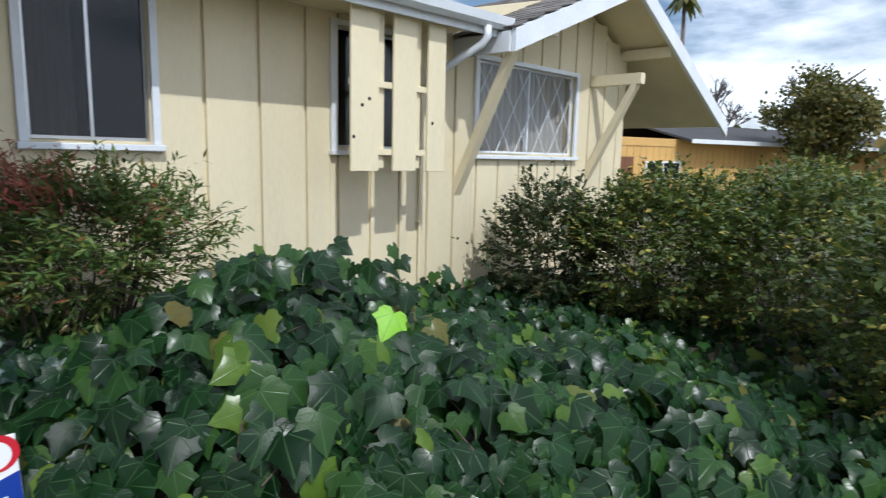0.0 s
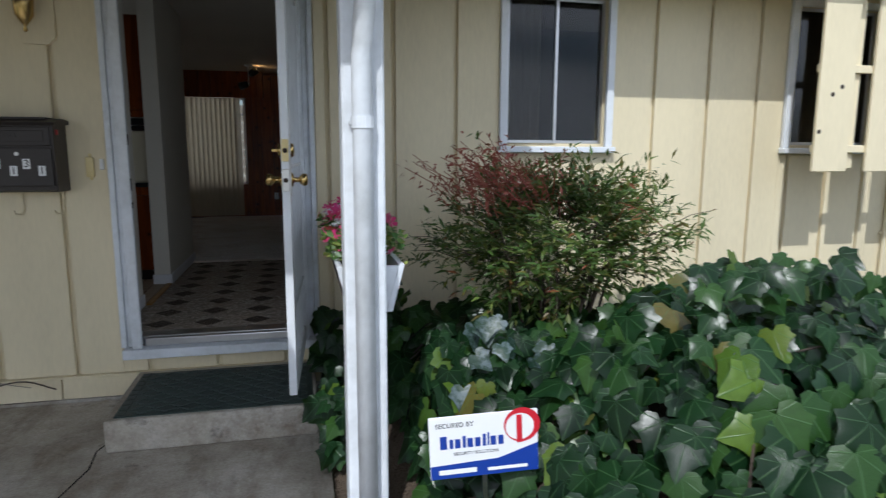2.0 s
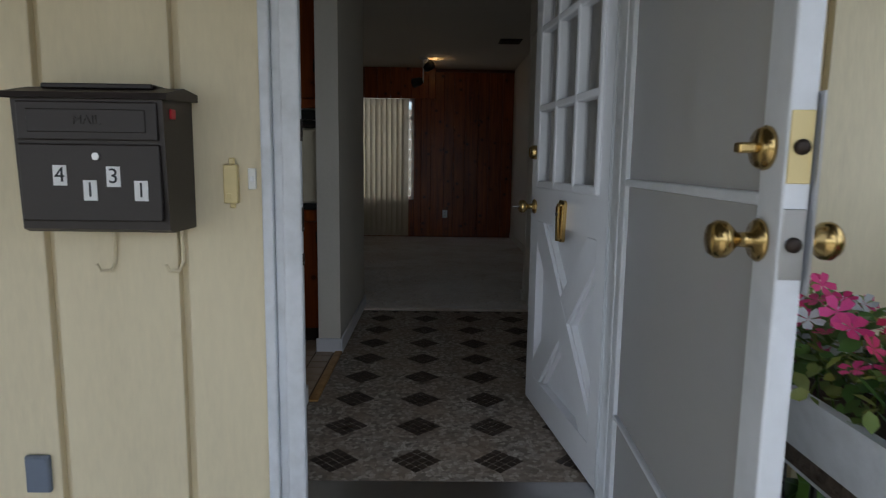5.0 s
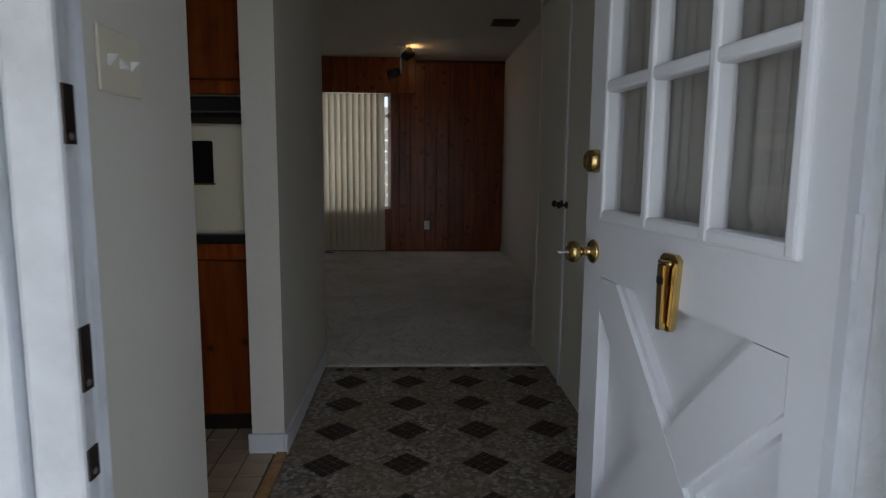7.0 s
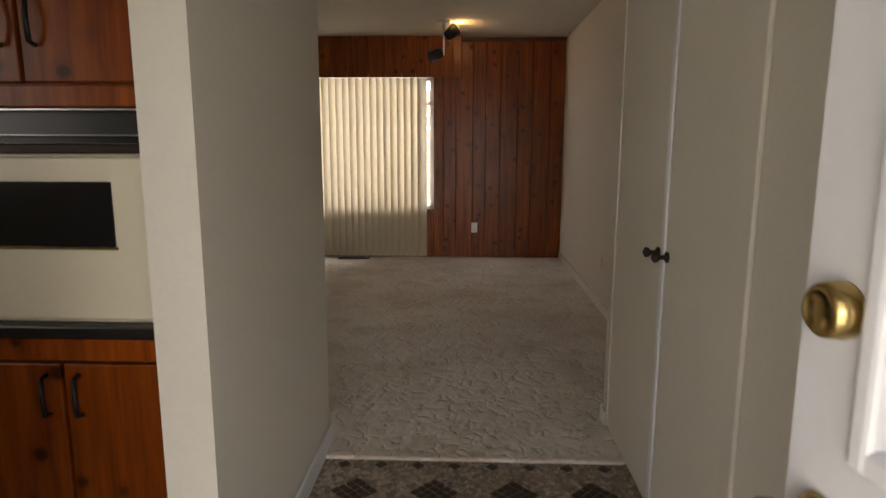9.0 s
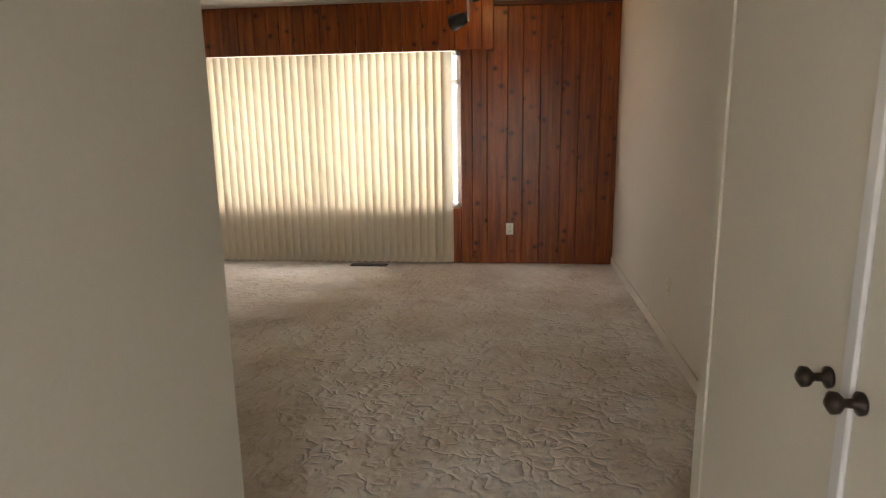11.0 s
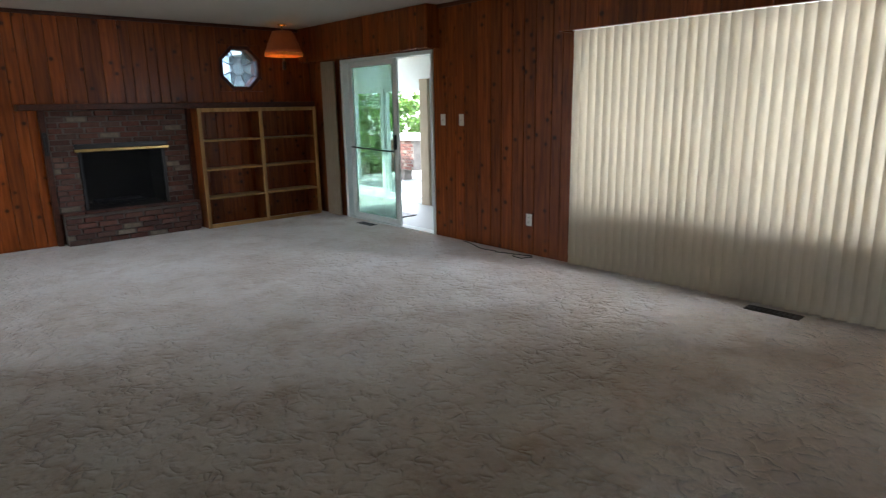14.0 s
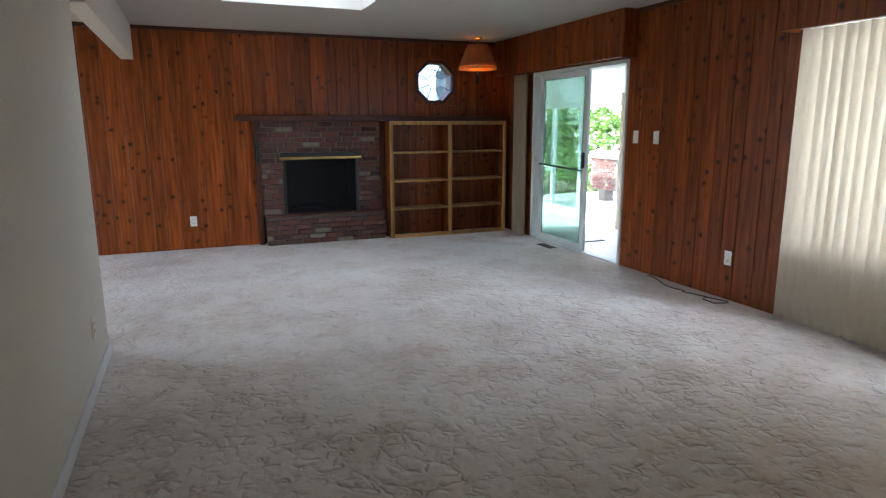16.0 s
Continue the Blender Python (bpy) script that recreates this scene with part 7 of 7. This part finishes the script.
def fireplace():
    f = thing("fireplace", (-6.95, 4.85, 0.012), "rustic red-brown brick fireplace with a raised hearth", "fireplace")
    x = FPX
    hole = (4.36, 5.26, 0.36, 1.03)
    bm = B()
    for a, b, lo, hi in cells(4.11, 5.545, 0.36, 1.44, [hole]):
        box(bm, x + 0.018, a, lo, x + 0.045, b, hi)
    part("mortar_bed", bm, M_MORTAR, f)
    part("hearth_core", boxed(x + 0.018, 4.135, 0.012, -6.86, 5.545, 0.335), M_MORTAR, f)
    mesh = {}
    brick_run(f, mesh, x + 0.060, 4.11, 5.545, 0.365, 1.44, [hole])
    brick_run(f, mesh, -6.83, 4.12, 5.57, 0.014, 0.34, [])
    for k in range(7):
        a = 4.12 + 0.207 * k
        part("cap_brick", boxed(x + 0.065, a, 0.346, -6.81, a + 0.198, 0.365, 0.006), M_BRICK, f)
    bm = B()
    for bx in ((-7.62, 4.30, 0.30, -7.58, 5.32, 1.10), (-7.579, 4.30, 0.30, x + 0.017, 4.355, 1.10), (-7.579, 5.265, 0.30, x + 0.017, 5.32, 1.10), (-7.579, 4.356, 1.05, x + 0.017, 5.264, 1.10), (-7.579, 4.356, 0.30, x + 0.017, 5.264, 0.355)):
        box(bm, *bx)
    part("firebox", bm, M_SOOT, f, "soot-black firebox")
    part("hood", boxed(x + 0.046, 4.33, 1.035, x + 0.105, 5.29, 1.085, 0.004), M_BLACK, f)
    part("brass_strip", boxed(x + 0.050, 4.32, 1.000, x + 0.118, 5.295, 1.034, 0.004), M_BRASS, f, "dull brass hood strip")
    for y in (4.365, 5.225):
        part("screen_frame", boxed(x + 0.050, y, 0.366, x + 0.066, y + 0.03, 1.0), M_BLACK, f)
    part("mesh_curtain", boxed(x + 0.040, 4.395, 0.366, x + 0.043, 5.225, 1.0), mesh_screen("fire_mesh", (0.008, 0.008, 0.008), 0.85), f, "fine black fire mesh")
    part("grate", boxed(-7.45, 4.55, 0.40, -7.15, 5.05, 0.42), M_IRON, f)
    for y in (4.05, 5.55):
        s = thing("side_trim", (x + 0.03, y + 0.03, 0.013), "dark stained upright board beside the fireplace", "trim", kind="structure")
        part("board", boxed(x + 0.018, y, 0.013, x + 0.075, y + 0.056, 1.44, 0.004), M_MANTEL, s)
    solid("mantel_shelf", boxed(x + 0.017, 3.86, 1.442, -6.80, 7.20, 1.505, 0.008), M_MANTEL, "long dark red-stained wooden mantel shelf", "shelf")
    b = thing("fire_tool", (x + 0.09, 4.08, 1.0), "black iron bracket on the side board", "bracket")
    part("plate", boxed(x + 0.076, 4.055, 0.98, x + 0.088, 4.10, 1.22, 0.004), M_IRON, b)
    part("hook", tube(B(), [(x + 0.088, 4.078, 1.18), (x + 0.13, 4.078, 1.17), (x + 0.14, 4.078, 1.10), (x + 0.12, 4.078, 1.02)], 0.012, 8), M_IRON, b)


def bookcase():
    y0, y1, xf, zt = 5.60, 7.17, -6.74, 1.44
    c = thing("bookcase", ((xf + FPX) / 2, (y0 + y1) / 2, 0.012), "empty built-in pine bookcase with a light face frame", "bookcase")
    ym = 6.385
    for a in (y0, ym - 0.022, y1 - 0.04):
        part("stile", boxed(xf - 0.022, a, 0.012, xf, a + 0.044, zt, 0.003), M_SHELFPINE, c)
        part("side", boxed(FPX + 0.018, a + 0.012, 0.012, xf - 0.0225, a + 0.032, zt), M_PANEL, c)
    for a, b in ((y0 + 0.045, ym - 0.023), (ym + 0.023, y1 - 0.041)):
        part("rail", boxed(xf - 0.022, a, 0.012, xf, b, 0.058, 0.003), M_SHELFPINE, c)
        part("rail", boxed(xf - 0.022, a, zt - 0.045, xf, b, zt, 0.003), M_SHELFPINE, c)
        for z in (0.36, 0.705, 1.05):
            part("shelf", boxed(FPX + 0.020, a - 0.012, z, xf - 0.004, b + 0.012, z + 0.020, 0.002), M_SHELFPINE, c)


def octagon():
    w = thing("window_5", (FPX, 6.30, 1.92), "small eight-sided leaded glass window in a pine frame", "window", kind="structure")
    def ring(r0, r1, xa, xb, name, mat_):
        for k in range(8):
            a0, a1 = math.pi / 8 + k * math.pi / 4, math.pi / 8 + (k + 1) * math.pi / 4
            poly = [(6.30 + r * math.cos(a), 1.92 + r * math.sin(a)) for r, a in ((r0, a0), (r1, a0), (r1, a1), (r0, a1))]
            part(name, prism(B(), poly, "x", xa, xb), mat_, w)
    for sy, sz in ((1, 1), (1, -1), (-1, 1), (-1, -1)):
        corner = [(6.30 + sy * 0.2796, 1.92 + sz * 0.2796), (6.30 + sy * 0.2796, 1.92 + sz * 0.105), (6.30 + sy * 0.105, 1.92 + sz * 0.2796)]
        part("corner_board", prism(B(), corner, "x", FPX + 0.001, FPX + 0.0165), M_PANEL, w)
    ring(0.245, 0.285, FPX + 0.001, FPX + 0.026, "frame", M_MANTEL)
    ring(0.243, 0.32, FPX - 0.16, FPX + 0.0005, "reveal", M_PANEL)
    for k in range(8):
        a0, a1 = math.pi / 8 + k * math.pi / 4, math.pi / 8 + (k + 1) * math.pi / 4
        poly = [(6.30 + r * math.cos(a), 1.92 + r * math.sin(a)) for r, a in ((0.085, a0), (0.245, a0), (0.245, a1), (0.085, a1))]
        g = part("pane", prism(B(), poly, "x", FPX - 0.062, FPX - 0.056), M_BEVEL if k % 2 else M_BEVELDIM, w)
        p, q = [(FPX - 0.052, 6.30 + r * math.cos(a0), 1.92 + r * math.sin(a0)) for r in (0.085, 0.245)]
        part("came", tube(B(), [p, q], 0.006, 5), M_LEAD, w)
        p, q = [(FPX - 0.052, 6.30 + 0.085 * math.cos(a), 1.92 + 0.085 * math.sin(a)) for a in (a0, a1)]
        part("came", tube(B(), [p, q], 0.005, 5), M_LEAD, w)
    oc = [(6.30 + 0.083 * math.cos(math.pi / 8 + k * math.pi / 4), 1.92 + 0.083 * math.sin(math.pi / 8 + k * math.pi / 4)) for k in range(8)]
    part("pane", prism(B(), oc, "x", FPX - 0.062, FPX - 0.056), M_BEVEL, w)


def lamps():
    p = thing("pendant_lamp", (-6.62, 6.70, 1.87), "orange fabric pendant lamp, lit, hung close to the ceiling", "lamp")
    c = (-6.62, 6.70, 0)
    bm = B()
    prof = [(0.222, 2.092), (0.227, 2.096), (0.215, 2.13), (0.205, 2.135), (0.185, 2.21), (0.175, 2.215), (0.150, 2.29), (0.115, 2.345), (0.110, 2.345), (0.144, 2.285), (0.200, 2.13), (0.217, 2.096)]
    rings = []
    for r, z in prof:
        rings.append([bm.verts.new((c[0] + r * (1 + 0.012 * math.cos(12 * a)) * math.cos(a), c[1] + r * (1 + 0.012 * math.cos(12 * a)) * math.sin(a), z)) for a in (2 * math.pi * k / 36 for k in range(36))])
    for a, b in zip(rings, rings[1:] + rings[:1]):
        for k in range(36):
            bm.faces.new((a[k], a[(k + 1) % 36], b[(k + 1) % 36], b[k]))
    part("shade", bm, M_SHADE, p, "orange pleated lampshade", True)
    # band added for the bright lower edge of the lit shade
    part("shade_rim", lathe(B(), [(0.2330, 2.050), (0.2345, 2.052), (0.2310, 2.091), (0.2295, 2.091)], c, "z", 36), M_SHADERIM, p, "orange rim of the shade, coloured paler for its lamplit lower edge", True)
    part("bulb", lathe(B(), [(0.012, 2.22), (0.03, 2.19), (0.036, 2.15), (0.028, 2.11), (0.006, 2.095)], c, "z", 14), M_FILAMENT, p, "glowing bulb", True)
    part("stem", tube(B(), [(c[0], c[1], 1.95), (c[0], c[1], 2.42)], 0.009, 8), M_BRASS, p)
    part("finial", lathe(B(), [(0.004, 1.885), (0.018, 1.90), (0.028, 1.925), (0.016, 1.95), (0.03, 1.97), (0.010, 2.0)], c, "z", 14), M_BRONZE, p, "turned dark finial", True)
    part("canopy", lathe(B(), [(0.05, CEIL - 0.0005), (0.048, CEIL - 0.015), (0.012, CEIL - 0.03)], c, "z", 18), M_BRASS, p, "", True)
    t = thing("ceiling_spotlight", (0.21, 6.30, 2.10), "black double ceiling spotlight with one lamp lit", "lamp")
    part("base", lathe(B(), [(0.055, CEIL - 0.0005), (0.055, CEIL - 0.02), (0.015, CEIL - 0.03)], (0.21, 6.30, 0), "z", 18), M_WHITEPL, t)
    part("stem", tube(B(), [(0.21, 6.30, CEIL - 0.02), (0.21, 6.30, 2.12)], 0.010, 8), M_WHITEPL, t)
    for x0, z0, d, lit in ((0.25, 2.30, Vector((0.62, 0.35, 0.55)), True), (0.17, 2.14, Vector((-0.55, 0.3, -0.15)), False)):
        d = d.normalized()
        a = Vector((x0, 6.30, z0))
        can = part("can", tube(B(), [a - d * 0.03, a, a + d * 0.10], 0.035, 14, 0.062), M_BLACK, t, "black spotlight can", True)
        part("arm", tube(B(), [(0.21, 6.30, z0), tuple(a)], 0.008, 6), M_BLACK, can)
        if lit:
            e = a + d * 0.102
            part("lens", tube(B(), [e, e + d * 0.004], 0.052, 14), M_SPOTGLOW, can, "glowing lens")


def small_room_things():
    def back(x, z):
        return pose(x, BACK - 0.0185, z)
    wall_plate("wall_outlet", back(0.525, 0.355), "white double outlet on the pine wall", "outlet")
    wall_plate("wall_outlet", back(-3.125, 0.35), "white double outlet on the pine wall", "outlet")
    wall_plate("light_switch", back(-4.041, 1.277), "white switch plate on the pine wall", "switch")
    wall_plate("light_switch", back(-4.321, 1.277), "white switch plate on the pine wall", "switch")
    wall_plate("wall_outlet", pose(FPX + 0.0185, 3.345, 0.331, 0, 0, 90), "white double outlet beside the fireplace", "outlet")
    wall_plate("wall_outlet", pose(ROOM_R, 5.09, 0.38, 0, 0, -90), "off-white outlet on the plain side wall", "outlet", M_OVEN)
    wall_plate("wall_outlet", pose(-3.18, DIV, 0.33, 0, 0, 180), "off-white outlet on the dividing wall", "outlet", M_OVEN)
    wall_plate("light_switch", pose(-0.20, 0.487, 1.318, 0, 0, 90), "ivory triple light switch inside the front door", "triple", M_OVEN)
    for x, y, w in ((-0.84, 7.13, 0.36), (-5.60, 7.12, 0.30)):
        v = thing("floor_vent", (x, y, 0.012), "dark brown metal floor register in the carpet", "vent", "floor vents")
        part("frame", boxed(x - w / 2, y - 0.055, 0.012, x + w / 2, y + 0.055, 0.016, 0.001), M_BRONZE, v)
        for k in range(10):
            a = x - w / 2 + 0.02 + (w - 0.04) * k / 10
            part("slat", boxed(a, y - 0.042, 0.016, a + w * 0.045, y + 0.042, 0.021, 0.001), M_BLACK, v)
    pts = []
    for k in range(40):
        u = k / 39
        pts.append((-4.0 + 0.95 * u, 7.24 - 0.10 * math.sin(u * 3.2) * (1 if u < 0.6 else 1.5) + 0.02 * math.sin(11 * u), 0.017))
    pts += [(-3.02, 7.20, 0.017), (-3.06, 7.09, 0.017), (-3.18, 7.10, 0.017), (-3.22, 7.18, 0.017)]
    solid("loose_cable", tube(B(), pts, 0.005, 6), M_BAMBOO, "thin dark cable lying along the panelled wall", "cable", smooth=True)
    v = thing("ceiling_vent", (1.16, 5.13, CEIL - 0.015), "dark square ceiling register", "vent")
    part("frame", boxed(1.06, 5.0, CEIL - 0.012, 1.30, 5.25, CEIL - 0.0005, 0.003), M_BRONZE, v)
    for k in range(6):
        part("slat", boxed(1.075, 5.02 + 0.036 * k, CEIL - 0.02, 1.285, 5.04 + 0.036 * k, CEIL - 0.012, 0.001), M_BRONZE, v)
    solid("wall_patch", boxed(-4.26, BACK - 0.026, 1.71, -4.10, BACK - 0.0185, 1.885, 0.002), M_PANEL, "small square pine patch on the wall", "panel")


# ---- patio room and garden beyond the glass door ----


def patio():
    struct("floor_patio", boxed(-10.5, 7.43, -0.30, -3.6, 12.5, -0.02), M_PATIOFLOOR, "pale patio floor", "floor")
    bm = wall_x(B(), 8.75, 8.85, -10.0, -3.6, -0.02, 2.35, [(-8.95, -7.42, 0.06, 1.70), (-7.36, -6.44, 0.02, 1.70)])
    box(bm, -10.0, 7.43, -0.02, -9.9, 8.749, 2.35)
    box(bm, -3.7, 7.43, -0.02, -3.6, 8.749, 2.35)
    struct("wall_patio", bm, M_PATIO, "white patio room wall with large openings")
    bm = B()
    prism(bm, [(7.43, 2.36), (7.43, 2.30), (8.85, 2.12), (8.85, 2.18)], "x", -10.0, -3.6)
    struct("ceiling_patio", bm, M_PATIO, "white sloping patio ceiling", "ceiling")
    w = thing("window_6", (-8.25, 8.8, 0.06), "white framed patio slider towards the garden", "window", kind="structure")
    for p, q, z0, z1 in ((-8.95, -8.90, 0.06, 1.70), (-7.47, -7.42, 0.06, 1.70), (-8.22, -8.16, 0.06, 1.70), (-8.90, -7.47, 0.06, 0.12), (-8.90, -7.47, 1.64, 1.70), (-7.36, -7.31, 0.02, 1.70), (-6.49, -6.44, 0.02, 1.70), (-7.31, -6.49, 1.64, 1.70), (-7.31, -6.49, 0.02, 0.08)):
        part("window_frame", boxed(p, 8.77, z0, q, 8.83, z1), M_PATIO, w)
    g = part("pane", boxed(-8.90, 8.79, 0.12, -7.47, 8.795, 1.64), M_GLASS, w)
    g.visible_shadow = False
    solid("patio_column", boxed(-6.42, 8.70, -0.02, -6.24, 8.749, 1.80, 0.004), M_DRAPE, "beige boxed column between the openings", "column")
    solid("small_rug", boxed(-6.5, 7.60, -0.02, -5.75, 8.05, -0.008, 0.003), M_BRONZE, "dark doormat on the patio floor", "rug")
    b = thing("brick_barbecue", (-9.2, 10.6, -0.02), "weathered brick barbecue on a narrow pier with a pale cap", "barbecue")
    part("pier", boxed(-9.30, 10.5, -0.02, -9.10, 10.7, 0.20), M_MORTAR, b)
    part("box", boxed(-9.42, 10.4, 0.20, -8.66, 10.8, 0.78, 0.01), M_MORTAR, b)
    part("cap", prism(B(), [(-9.48, 0.78), (-8.60, 0.78), (-8.70, 0.90), (-9.38, 0.90)], "y", 10.35, 10.85), M_PATIOFLOOR, b)
    me = to_mesh("brick", boxed(-0.045, -0.012, 0, 0.045, 0, 0.052, 0.003), M_BRICK)
    for j in range(9):
        for i in range(8):
            x = -9.41 + 0.05 + 0.097 * i - (0.048 if j % 2 else 0)
            if -9.42 < x - 0.045 and x + 0.045 < -8.66:
                piece("brick", me, b, Matrix.Translation((x, 10.398, 0.215 + 0.063 * j)))
    rnd = random.Random(71)
    for k, (x, y, r, hgt) in enumerate(((-11.6, 12.2, 1.2, 1.9), (-13.5, 13.0, 1.4, 2.3), (-10.2, 13.6, 1.1, 1.4), (-15.5, 12.6, 1.6, 2.6), (-8.0, 14.0, 1.2, 1.1))):
        shrub("garden_shrub", (x, y, hgt * 0.5 - 0.3), (r, r * 0.8, hgt * 0.55), 330, 9, 0.14, OVAL, M_GARDENLEAF, "sunlit light green garden shrub", "shrub", 80 + k, stems=5)
    f = thing("garden_wall", (-11, 17, -0.45), "pale garden wall beyond the shrubs", "fence")
    for k in range(14):
        part("panel", boxed(-22 + 1.8 * k, 16.4, -0.45, -20.24 + 1.8 * k, 16.5, 1.6), M_PATIO, f)


hall_floor()
baseboards()
closet()
kitchen()
blinds()
valance("window_valance", -2.70, 0.37, 4, "stained pine board valance over the blinds")
valance("patio_valance", -6.95, -4.36, 7, "stained pine board valance over the patio door")
big_window()
slider()
fireplace()
bookcase()
octagon()
lamps()
small_room_things()
patio()
# ---- wall boards, last ----
board_run(WALL_BACK, "x", BACK, FPX + 0.02, ROOM_R, [(-2.56, 0.06, 0.56, 2.02), (-6.24, -4.47, 0.0, 2.0)], 3)
board_run(WALL_FIRE, "y", FPX, 0.15, BACK - 0.02, [(4.06, 5.60, 0.0, 1.44), (6.02, 6.58, 1.64, 2.20)], 8)
